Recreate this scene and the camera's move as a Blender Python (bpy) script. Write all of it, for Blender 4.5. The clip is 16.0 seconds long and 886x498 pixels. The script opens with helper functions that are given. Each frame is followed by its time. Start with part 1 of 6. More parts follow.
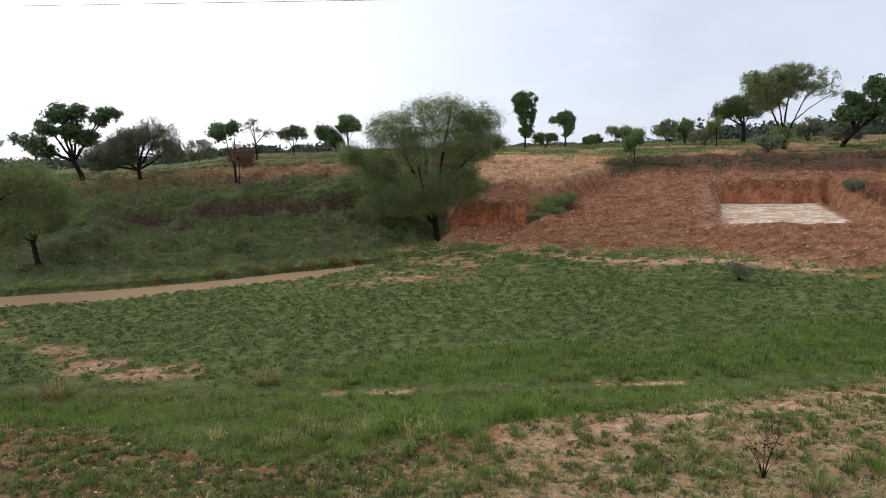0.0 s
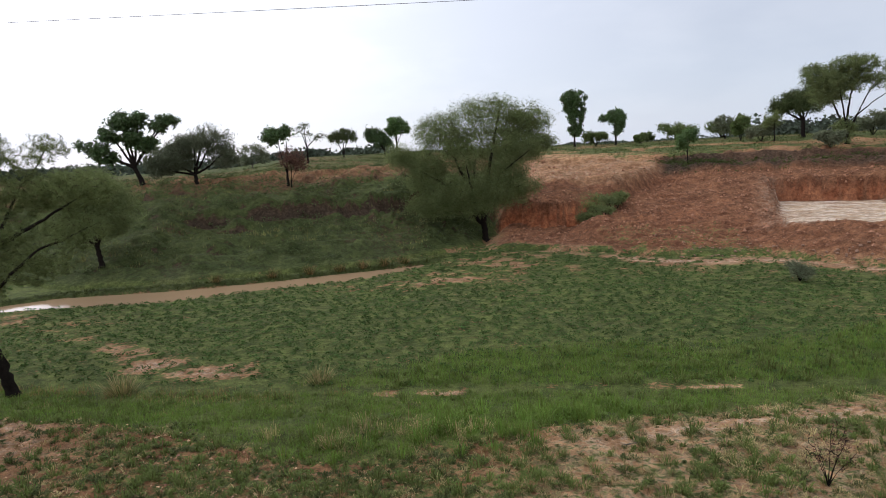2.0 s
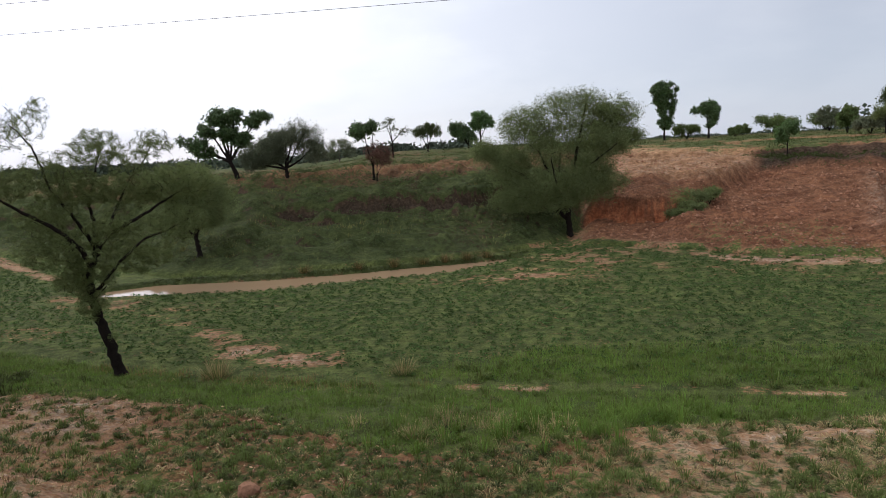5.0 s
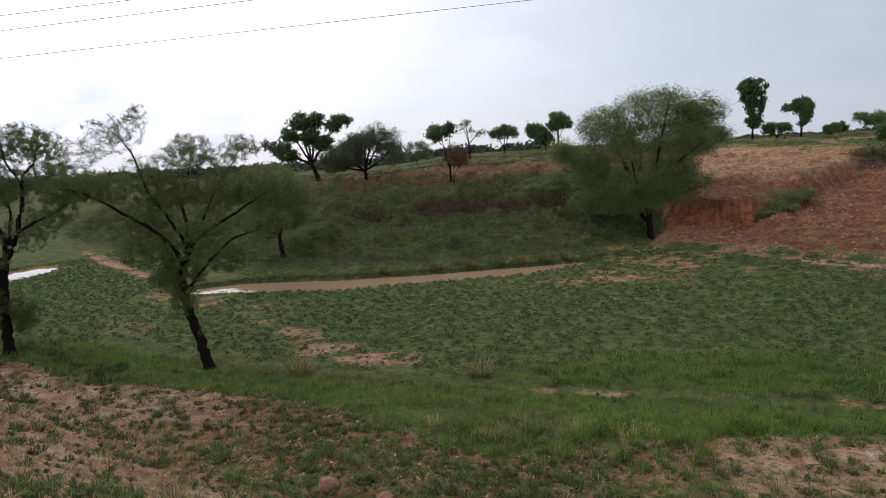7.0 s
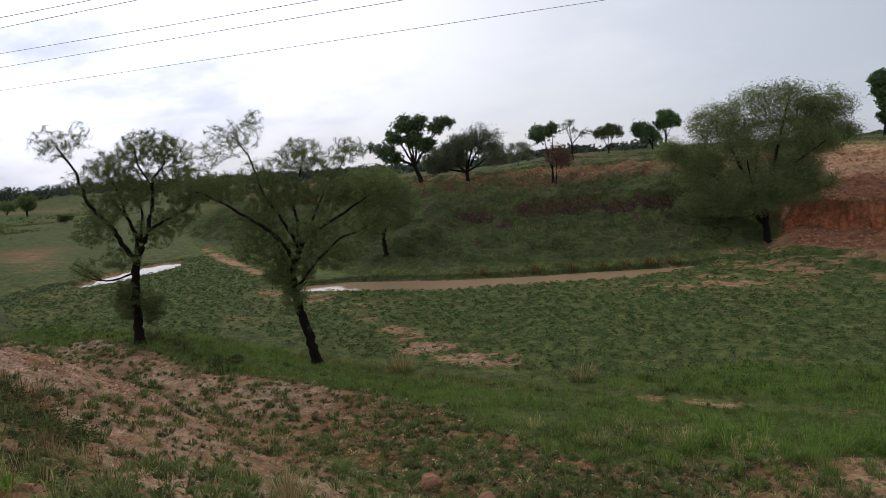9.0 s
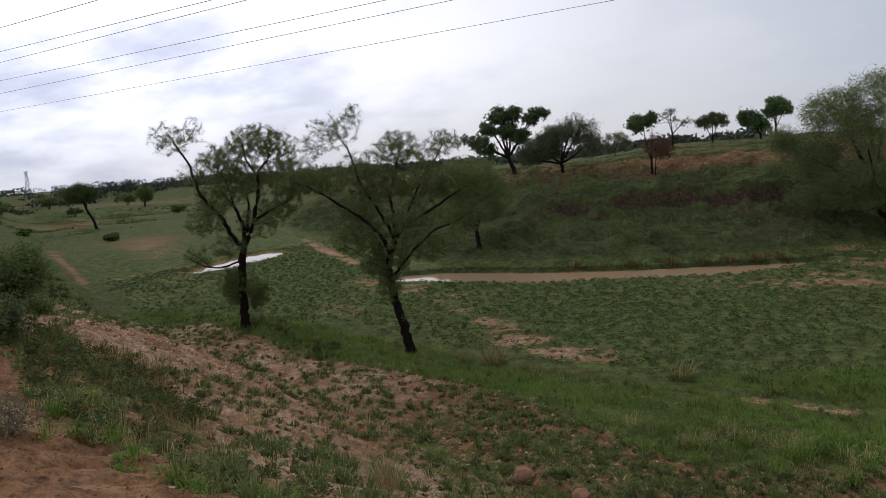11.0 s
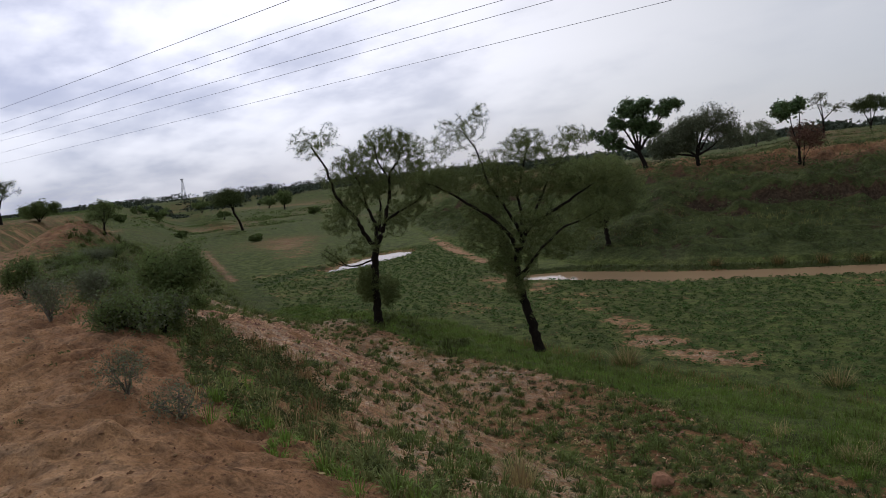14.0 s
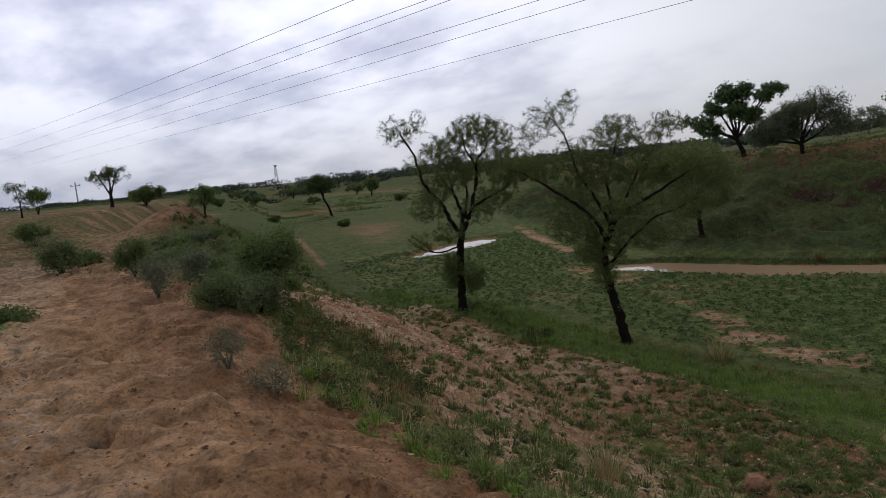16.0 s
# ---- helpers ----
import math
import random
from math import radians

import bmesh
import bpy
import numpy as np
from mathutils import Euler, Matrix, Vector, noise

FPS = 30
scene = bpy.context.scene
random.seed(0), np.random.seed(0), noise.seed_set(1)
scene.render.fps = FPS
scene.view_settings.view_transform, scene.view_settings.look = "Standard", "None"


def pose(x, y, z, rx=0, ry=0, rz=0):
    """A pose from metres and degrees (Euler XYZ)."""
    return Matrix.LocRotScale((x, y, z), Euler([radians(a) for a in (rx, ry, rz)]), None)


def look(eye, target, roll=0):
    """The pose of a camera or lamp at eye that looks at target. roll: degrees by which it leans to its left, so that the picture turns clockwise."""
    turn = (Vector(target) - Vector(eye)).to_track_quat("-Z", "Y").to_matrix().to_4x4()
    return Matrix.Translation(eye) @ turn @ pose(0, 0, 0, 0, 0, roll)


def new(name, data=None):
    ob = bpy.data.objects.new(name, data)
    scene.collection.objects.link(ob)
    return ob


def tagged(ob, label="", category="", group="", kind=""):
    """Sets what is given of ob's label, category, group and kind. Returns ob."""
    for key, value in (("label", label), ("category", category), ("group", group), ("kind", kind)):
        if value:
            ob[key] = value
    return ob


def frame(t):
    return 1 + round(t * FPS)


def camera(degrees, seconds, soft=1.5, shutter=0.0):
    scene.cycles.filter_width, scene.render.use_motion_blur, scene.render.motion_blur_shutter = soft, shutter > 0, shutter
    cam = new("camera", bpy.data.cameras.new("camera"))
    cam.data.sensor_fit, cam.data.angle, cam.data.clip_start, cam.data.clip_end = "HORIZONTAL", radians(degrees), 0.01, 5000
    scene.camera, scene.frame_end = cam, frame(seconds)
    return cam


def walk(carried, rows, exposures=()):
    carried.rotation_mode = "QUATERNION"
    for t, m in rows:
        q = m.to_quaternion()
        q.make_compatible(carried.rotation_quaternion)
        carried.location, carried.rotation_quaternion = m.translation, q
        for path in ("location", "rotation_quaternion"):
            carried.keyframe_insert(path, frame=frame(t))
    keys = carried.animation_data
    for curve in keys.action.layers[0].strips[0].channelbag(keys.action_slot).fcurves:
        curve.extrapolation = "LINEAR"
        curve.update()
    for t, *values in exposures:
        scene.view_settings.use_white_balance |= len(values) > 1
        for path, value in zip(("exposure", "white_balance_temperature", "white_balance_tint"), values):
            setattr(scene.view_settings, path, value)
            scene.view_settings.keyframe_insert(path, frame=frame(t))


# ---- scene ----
cam = camera(66.54, 16.0, soft=0.5)
EYE_Z, ARM = 6.0, 0.45
# seconds, yaw, pitch, lean: the camera is held out at arm's length and turned to the left
ROWS = [
    (0.0, 0.00, -8.44, 1.91), (0.5, 0.83, -8.44, 2.03), (1.0, 1.46, -8.30, 2.59), (1.5, 2.82, -8.10, 2.66),
    (2.0, 4.03, -8.19, 2.83), (2.5, 4.85, -8.27, 2.99), (3.0, 6.26, -8.25, 3.32),
    (5.5, 12.33, -8.23, 2.85), (6.0, 13.79, -7.87, 2.88), (6.5, 15.22, -7.73, 3.18), (7.0, 17.43, -7.82, 3.42),
    (7.5, 19.88, -7.73, 3.74), (8.0, 21.73, -7.49, 3.66), (8.5, 23.90, -7.30, 3.82), (9.0, 25.91, -7.19, 3.91),
    (11.5, 35.46, -7.43, 4.44), (12.0, 37.12, -7.37, 4.87), (12.5, 39.19, -6.72, 5.45), (13.0, 41.19, -6.52, 5.49),
    (13.5, 42.59, -6.58, 5.85), (14.0, 44.26, -6.53, 5.84), (14.5, 46.13, -6.54, 5.90), (15.0, 48.04, -6.64, 5.78),
    (15.5, 49.84, -6.77, 5.68), (16.0, 51.47, -6.87, 5.58),
]
walk(cam, [(t, pose(-ARM * math.sin(radians(yaw)), ARM * (math.cos(radians(yaw)) - 1), EYE_Z, 90 + pitch, lean, yaw)) for t, yaw, pitch, lean in ROWS],
     exposures=[(0.0, 0.26), (3.0, 0.0), (5.5, -0.08), (9.0, -0.38), (12.5, -0.64), (16.0, -0.82)])

# ---------------------------------------------------------------- sky and sun
world = bpy.data.worlds.new("sky")
scene.world = world
world.use_nodes = True
nt = world.node_tree
nt.nodes.clear()


def wn(kind, **kw):
    n = nt.nodes.new(kind)
    for k, v in kw.items():
        n.inputs[k].default_value = v
    return n


def wmath(op, a, b=None, clamp=False):
    n = nt.nodes.new("ShaderNodeMath")
    n.operation, n.use_clamp = op, clamp
    for i, q in enumerate((a, b)):
        if q is None:
            continue
        if isinstance(q, (int, float)):
            n.inputs[i].default_value = q
        else:
            nt.links.new(q, n.inputs[i])
    return n.outputs[0]


def wmix(fac, a, b, blend="MIX"):
    n = nt.nodes.new("ShaderNodeMix")
    n.data_type, n.blend_type = "RGBA", blend
    for sock, q in ((n.inputs[0], fac), (n.inputs[6], a), (n.inputs[7], b)):
        if isinstance(q, (int, float)):
            sock.default_value = q
        elif isinstance(q, tuple):
            sock.default_value = (*q, 1)
        else:
            nt.links.new(q, sock)
    return n.outputs[2]


SUN_AZ, SUN_EL = 34.0, 34.0     # left of the first look, above the horizon
coord = nt.nodes.new("ShaderNodeTexCoord")
sep = nt.nodes.new("ShaderNodeSeparateXYZ")
nt.links.new(coord.outputs["Generated"], sep.inputs[0])
zz = wmath("MAXIMUM", sep.outputs[2], 0.0)
den = wmath("ADD", zz, 0.30)
comb = nt.nodes.new("ShaderNodeCombineXYZ")
nt.links.new(wmath("DIVIDE", sep.outputs[0], den), comb.inputs[0])
nt.links.new(wmath("DIVIDE", sep.outputs[1], den), comb.inputs[1])
big = wn("ShaderNodeTexNoise", Scale=0.75, Detail=5.0, Roughness=0.52)
fine = wn("ShaderNodeTexNoise", Scale=2.6, Detail=5.0, Roughness=0.55)
mapn = nt.nodes.new("ShaderNodeMapping")
mapn.inputs["Location"].default_value = (3.1, 1.7, 0.0)
mapn.inputs["Scale"].default_value = (1.2, 1.35, 1.0)
nt.links.new(comb.outputs[0], mapn.inputs[0])
for n in (big, fine):
    nt.links.new(mapn.outputs[0], n.inputs["Vector"])
cl = wmath("ADD", wmath("MULTIPLY", big.outputs["Fac"], 0.65), wmath("MULTIPLY", fine.outputs["Fac"], 0.35))
ramp = nt.nodes.new("ShaderNodeMapRange")
ramp.interpolation_type = "SMOOTHSTEP"
ramp.inputs["From Min"].default_value, ramp.inputs["From Max"].default_value = 0.38, 0.57
nt.links.new(cl, ramp.inputs["Value"])
# broken cloud to the left, an even veil ahead and to the right; the bright cloud behind is unseen, added to light the
# faces turned that way
veil = nt.nodes.new("ShaderNodeMapRange")
veil.interpolation_type = "SMOOTHSTEP"
veil.inputs["From Min"].default_value, veil.inputs["From Max"].default_value = -0.92, -0.30
nt.links.new(wmath("ADD", sep.outputs[0], wmath("MULTIPLY", wmath("MINIMUM", sep.outputs[1], 0.0), 1.1)), veil.inputs["Value"])
cloud = wmix(ramp.outputs[0], (0.86, 0.92, 1.24), (1.78, 1.80, 2.06))
grange_w = ramp.outputs[0]
even = nt.nodes.new("ShaderNodeMapRange")
even.inputs["From Min"].default_value, even.inputs["From Max"].default_value = -0.40, 0.30
nt.links.new(sep.outputs[0], even.inputs["Value"])
cloud = wmix(veil.outputs[0], cloud, wmix(even.outputs[0], wmix(grange_w, (0.88, 0.92, 1.06), (1.0, 1.03, 1.15)), wmix(grange_w, (0.53, 0.575, 0.69), (0.58, 0.62, 0.73))))
sdir = Vector((-math.sin(radians(SUN_AZ)) * math.cos(radians(SUN_EL)), math.cos(radians(SUN_AZ)) * math.cos(radians(SUN_EL)), math.sin(radians(SUN_EL))))
dot = nt.nodes.new("ShaderNodeVectorMath")
dot.operation = "DOT_PRODUCT"
nt.links.new(coord.outputs["Generated"], dot.inputs[0])
dot.inputs[1].default_value = sdir
glow = wmath("POWER", wmath("MAXIMUM", dot.outputs["Value"], 0.0), 7.0)
cloud = wmix(wmath("MULTIPLY", glow, 0.38), cloud, (0.55, 0.52, 0.52), "ADD")
# bluish towards the horizon
hz = nt.nodes.new("ShaderNodeMapRange")
hz.inputs["From Min"].default_value, hz.inputs["From Max"].default_value = 0.0, 0.15
hz.inputs["To Min"].default_value, hz.inputs["To Max"].default_value = 0.6, 0.0
nt.links.new(sep.outputs[2], hz.inputs["Value"])
cloud = wmix(hz.outputs[0], cloud, (0.56, 0.64, 0.80))
# an overcast sky is brightest overhead
top = nt.nodes.new("ShaderNodeMapRange")
top.interpolation_type = "SMOOTHSTEP"
top.inputs["From Min"].default_value, top.inputs["From Max"].default_value = 0.36, 0.85
top.inputs["To Min"].default_value, top.inputs["To Max"].default_value = 1.0, 1.25
nt.links.new(sep.outputs[2], top.inputs["Value"])
sky = nt.nodes.new("ShaderNodeTexSky")
sky.sky_type, sky.sun_disc = "NISHITA", False
sky.sun_elevation, sky.sun_rotation = radians(SUN_EL), radians(-SUN_AZ)
b1, b2 = nt.nodes.new("ShaderNodeBackground"), nt.nodes.new("ShaderNodeBackground")
nt.links.new(sky.outputs[0], b1.inputs[0])
b1.inputs[1].default_value = 0.015
nt.links.new(cloud, b2.inputs[0])
nt.links.new(wmath("MULTIPLY", top.outputs[0], 0.92), b2.inputs[1])
add, wout = nt.nodes.new("ShaderNodeAddShader"), nt.nodes.new("ShaderNodeOutputWorld")
nt.links.new(b1.outputs[0], add.inputs[0])
nt.links.new(b2.outputs[0], add.inputs[1])
nt.links.new(add.outputs[0], wout.inputs[0])

sun = new("sun", bpy.data.lights.new("sun", "SUN"))
sun.data.energy, sun.data.angle, sun.data.color = 1.0, radians(24), (1.0, 0.96, 0.9)
sun.matrix_world = look(sdir * 50, (0, 0, 0))

# ---------------------------------------------------------------- materials


def material(name, colour, rough=0.9, vary=0.25, scale=6.0, bump=0.0, bscale=30.0, island=0.0, translucent=0.0, spec=0.1):
    m = bpy.data.materials.new(name)
    m.use_nodes = True
    t = m.node_tree
    p = t.nodes["Principled BSDF"]
    p.inputs["Roughness"].default_value = rough
    p.inputs["Specular IOR Level"].default_value = spec
    tc = t.nodes.new("ShaderNodeTexCoord")
    no = t.nodes.new("ShaderNodeTexNoise")
    no.inputs["Scale"].default_value, no.inputs["Detail"].default_value = scale, 6
    t.links.new(tc.outputs["Object"], no.inputs["Vector"])
    hsv = t.nodes.new("ShaderNodeHueSaturation")
    hsv.inputs["Color"].default_value = (*colour, 1)
    mr = t.nodes.new("ShaderNodeMapRange")
    mr.inputs["From Min"].default_value, mr.inputs["From Max"].default_value = 0.25, 0.75
    mr.inputs["To Min"].default_value, mr.inputs["To Max"].default_value = 1 - vary, 1 + vary
    t.links.new(no.outputs["Fac"], mr.inputs["Value"])
    val = mr.outputs[0]
    if island:
        geo = t.nodes.new("ShaderNodeNewGeometry")
        mi = t.nodes.new("ShaderNodeMapRange")
        mi.inputs["To Min"].default_value, mi.inputs["To Max"].default_value = 1 - island, 1 + island
        t.links.new(geo.outputs["Random Per Island"], mi.inputs["Value"])
        mu = t.nodes.new("ShaderNodeMath")
        mu.operation = "MULTIPLY"
        t.links.new(val, mu.inputs[0])
        t.links.new(mi.outputs[0], mu.inputs[1])
        val = mu.outputs[0]
        hu = t.nodes.new("ShaderNodeMapRange")
        hu.inputs["To Min"].default_value, hu.inputs["To Max"].default_value = 0.475, 0.515
        t.links.new(geo.outputs["Random Per Island"], hu.inputs["Value"])
        t.links.new(hu.outputs[0], hsv.inputs["Hue"])
    t.links.new(val, hsv.inputs["Value"])
    t.links.new(hsv.outputs[0], p.inputs["Base Color"])
    if bump:
        bn = t.nodes.new("ShaderNodeTexNoise")
        bn.inputs["Scale"].default_value, bn.inputs["Detail"].default_value = bscale, 6
        t.links.new(tc.outputs["Object"], bn.inputs["Vector"])
        bp = t.nodes.new("ShaderNodeBump")
        bp.inputs["Strength"].default_value, bp.inputs["Distance"].default_value = bump, 0.05
        t.links.new(bn.outputs["Fac"], bp.inputs["Height"])
        t.links.new(bp.outputs[0], p.inputs["Normal"])
    if translucent:
        tr = t.nodes.new("ShaderNodeBsdfTranslucent")
        mx = t.nodes.new("ShaderNodeMixShader")
        mx.inputs[0].default_value = translucent
        t.links.new(hsv.outputs[0], tr.inputs[0])
        t.links.new(p.outputs[0], mx.inputs[1])
        t.links.new(tr.outputs[0], mx.inputs[2])
        t.links.new(mx.outputs[0], t.nodes["Material Output"].inputs[0])
    return m


M = {
    "gravel": material("pink_gravel", (0.42, 0.245, 0.150), 0.95, 0.3, 5, island=0.5),
    "stubble": material("stubble_blade", (0.215, 0.185, 0.080), 0.85, 0.3, 0.5, island=0.45, translucent=0.2),
    "tuft": material("tuft_blade", (0.125, 0.160, 0.042), 0.75, 0.3, 0.5, island=0.4, translucent=0.25),
    "bark": material("bark", (0.016, 0.012, 0.009), 0.95, 0.4, 12, 0.7, 40),
    "bark_grey": material("bark_grey", (0.16, 0.135, 0.105), 0.95, 0.35, 12, 0.6, 40),
    "acacia": material("acacia_leaf", (0.148, 0.180, 0.064), 0.75, 0.2, 1.5, island=0.3, translucent=0.35),
    "acacia_pale": material("acacia_pale_leaf", (0.160, 0.195, 0.075), 0.75, 0.2, 1.5, island=0.3, translucent=0.35),
    "acacia_dark": material("acacia_dark_leaf", (0.085, 0.11, 0.04), 0.75, 0.25, 1.5, island=0.3, translucent=0.3),
    "broad": material("broad_leaf", (0.070, 0.116, 0.036), 0.5, 0.25, 1.5, island=0.35, translucent=0.25, spec=0.4),
    "broad_light": material("broad_light_leaf", (0.085, 0.15, 0.04), 0.5, 0.25, 1.5, island=0.35, translucent=0.3, spec=0.4),
    "grey_leaf": material("grey_leaf", (0.115, 0.13, 0.075), 0.8, 0.25, 1.5, island=0.3, translucent=0.25),
    "brown_leaf": material("brown_leaf", (0.14, 0.075, 0.05), 0.8, 0.25, 1.5, island=0.3, translucent=0.2),
    "bush": material("bush_leaf", (0.118, 0.158, 0.052), 0.7, 0.3, 2.0, island=0.35, translucent=0.35),
    "bush_grey": material("bush_grey_leaf", (0.145, 0.162, 0.092), 0.8, 0.3, 2.0, island=0.3, translucent=0.2),
    "far_leaf": material("far_leaf", (0.060, 0.075, 0.050), 0.9, 0.3, 0.05, island=0.25),
    "weed": material("weed_leaf", (0.082, 0.100, 0.033), 0.75, 0.3, 0.5, island=0.35, translucent=0.2),
    "grass": material("grass_blade", (0.140, 0.215, 0.040), 0.7, 0.3, 0.35, island=0.35, translucent=0.3),
    "grass_dark": material("grass_dark_blade", (0.145, 0.170, 0.055), 0.75, 0.3, 0.35, island=0.35, translucent=0.25),
    "bank_grass": material("bank_grass_blade", (0.062, 0.078, 0.022), 0.8, 0.35, 0.25, island=0.35, translucent=0.2),
    "grass_dry": material("grass_dry_blade", (0.38, 0.30, 0.14), 0.85, 0.3, 0.4, island=0.35, translucent=0.2),
    "grass_russet": material("grass_russet_blade", (0.25, 0.165, 0.072), 0.85, 0.3, 0.4, island=0.35, translucent=0.2),
    "bank_light": material("bank_light_blade", (0.17, 0.165, 0.055), 0.85, 0.3, 0.3, island=0.35, translucent=0.2),
    "crop": material("crop_leaf", (0.070, 0.118, 0.033), 0.85, 0.3, 0.3, island=0.35, translucent=0.2),
    "stone": material("stone", (0.27, 0.165, 0.11), 0.95, 0.3, 5, 0.6, 20),
    "clod": material("clod", (0.33, 0.17, 0.10), 0.95, 0.3, 5, 0.6, 20),
    "crumb": material("earth_crumb", (0.19, 0.108, 0.056), 0.95, 0.3, 5, island=0.4),
    "pole": material("pole_concrete", (0.42, 0.40, 0.38), 0.9, 0.2, 3, 0.2, 30),
    "metal": material("dull_metal", (0.25, 0.25, 0.26), 0.5, 0.1, 3),
    "cable": material("cable", (0.26, 0.26, 0.28), 0.6, 0.1, 3),
    "wall": material("limewashed_wall", (0.32, 0.36, 0.42), 0.9, 0.12, 0.6, 0.1, 10),
    "roof": material("roof_slab", (0.34, 0.33, 0.33), 0.9, 0.15, 1, 0.1, 10),
    "door": material("door_paint", (0.12, 0.20, 0.30), 0.6, 0.15, 2),
    "dark": material("dark_opening", (0.03, 0.03, 0.035), 0.6, 0.1, 2),
}

# bare earth and turf: the sheet carries its cover in a colour layer (red: turf, green: red earth, blue: pale clay,
# alpha: dark damp topsoil and the painted shade of steep steps)
ground_mat = bpy.data.materials.new("ground")
ground_mat.use_nodes = True
gt = ground_mat.node_tree
gp = gt.nodes["Principled BSDF"]
gp.inputs["Roughness"].default_value = 0.97
gp.inputs["Specular IOR Level"].default_value = 0.1


def gnoise(scale, detail=6, rough=0.6):
    n = gt.nodes.new("ShaderNodeTexNoise")
    n.inputs["Scale"].default_value, n.inputs["Detail"].default_value, n.inputs["Roughness"].default_value = scale, detail, rough
    gt.links.new(gtc.outputs["Object"], n.inputs["Vector"])
    return n.outputs["Fac"]


def grange(v, a, b, lo=0.0, hi=1.0):
    n = gt.nodes.new("ShaderNodeMapRange")
    n.interpolation_type = "SMOOTHSTEP"
    for k, q in (("From Min", a), ("From Max", b), ("To Min", lo), ("To Max", hi)):
        n.inputs[k].default_value = q
    gt.links.new(v, n.inputs["Value"])
    return n.outputs[0]


def gmix(f, a, b, blend="MIX"):
    n = gt.nodes.new("ShaderNodeMix")
    n.data_type, n.blend_type = "RGBA", blend
    for sock, q in ((n.inputs[0], f), (n.inputs[6], a), (n.inputs[7], b)):
        if isinstance(q, (int, float)):
            sock.default_value = q
        elif isinstance(q, tuple):
            sock.default_value = (*q, 1)
        else:
            gt.links.new(q, sock)
    return n.outputs[2]


def gmath(op, a, b):
    n = gt.nodes.new("ShaderNodeMath")
    n.operation = op
    for i, q in enumerate((a, b)):
        if isinstance(q, (int, float)):
            n.inputs[i].default_value = q
        else:
            gt.links.new(q, n.inputs[i])
    return n.outputs[0]


gtc = gt.nodes.new("ShaderNodeTexCoord")
att = gt.nodes.new("ShaderNodeVertexColor")
att.layer_name = "cover"
gs = gt.nodes.new("ShaderNodeSeparateColor")
gt.links.new(att.outputs[0], gs.inputs[0])
n_big, n_mid, n_fine, n_grit = gnoise(0.25), gnoise(1.3), gnoise(7.0), gnoise(24.0, 5, 0.7)
soil = gmix(grange(n_mid, 0.3, 0.7), (0.35, 0.186, 0.086), (0.60, 0.350, 0.178))
red = gmix(grange(n_mid, 0.3, 0.7), (0.140, 0.056, 0.027), (0.275, 0.122, 0.058))
# dark colour for damp topsoil and for shade painted on steep earth
humus_shade = gmix(grange(n_fine, 0.3, 0.7), (0.038, 0.027, 0.017), (0.092, 0.064, 0.040))
clay = gmix(grange(n_mid, 0.35, 0.65), (0.50, 0.345, 0.215), (0.72, 0.60, 0.46))
turf = gmix(grange(n_mid, 0.3, 0.7), (0.060, 0.082, 0.022), (0.135, 0.158, 0.044))
turf = gmix(grange(n_big, 0.5, 0.75, 0, 0.4), turf, (0.11, 0.10, 0.05))
soil = gmix(grange(n_fine, 0.50, 0.66, 0, 0.4), soil, (0.085, 0.050, 0.026))
soil = gmix(grange(n_grit, 0.53, 0.61, 0, 0.45), soil, (0.075, 0.045, 0.024))
red = gmix(grange(n_fine, 0.50, 0.68, 0, 0.6), red, (0.095, 0.036, 0.020))
base = gmix(gs.outputs[1], soil, red)
base = gmix(gmath("SUBTRACT", gs.outputs[1], 1.0), base, gmix(grange(n_mid, 0.3, 0.7), (0.34, 0.105, 0.043), (0.50, 0.185, 0.080)))
base = gmix(att.outputs["Alpha"], base, humus_shade)
base = gmix(gmath("MAXIMUM", gmath("MULTIPLY", gs.outputs[2], grange(n_fine, 0.42, 0.56, 0.15, 1.35)), gmath("MULTIPLY", gmath("SUBTRACT", gs.outputs[2], 0.5), 1.9)), base, clay)
edge = gmath("ADD", gs.outputs[0], gmath("MULTIPLY", gmath("SUBTRACT", gmath("ADD", gmath("MULTIPLY", n_fine, 0.6), gmath("MULTIPLY", n_mid, 0.4)), 0.5), 2.2))
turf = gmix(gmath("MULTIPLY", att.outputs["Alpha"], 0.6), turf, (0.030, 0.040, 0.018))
base = gmix(grange(edge, 0.35, 0.65), base, turf)
base = gmix(1.0, base, gmix(grange(n_grit, 0.3, 0.7), (0.58, 0.58, 0.58), (1.28, 1.28, 1.28)), "MULTIPLY")
base = gmix(1.0, base, gmix(grange(gnoise(3.6, 4, 0.7), 0.36, 0.62), (0.70, 0.69, 0.68), (1.15, 1.15, 1.15)), "MULTIPLY")
gt.links.new(base, gp.inputs["Base Color"])
bp = gt.nodes.new("ShaderNodeBump")
bp.inputs["Strength"].default_value, bp.inputs["Distance"].default_value = 1.0, 0.13
gt.links.new(gmath("ADD", gmath("MULTIPLY", n_fine, 0.8), gmath("MULTIPLY", n_grit, 0.45)), bp.inputs["Height"])
gt.links.new(bp.outputs[0], gp.inputs["Normal"])

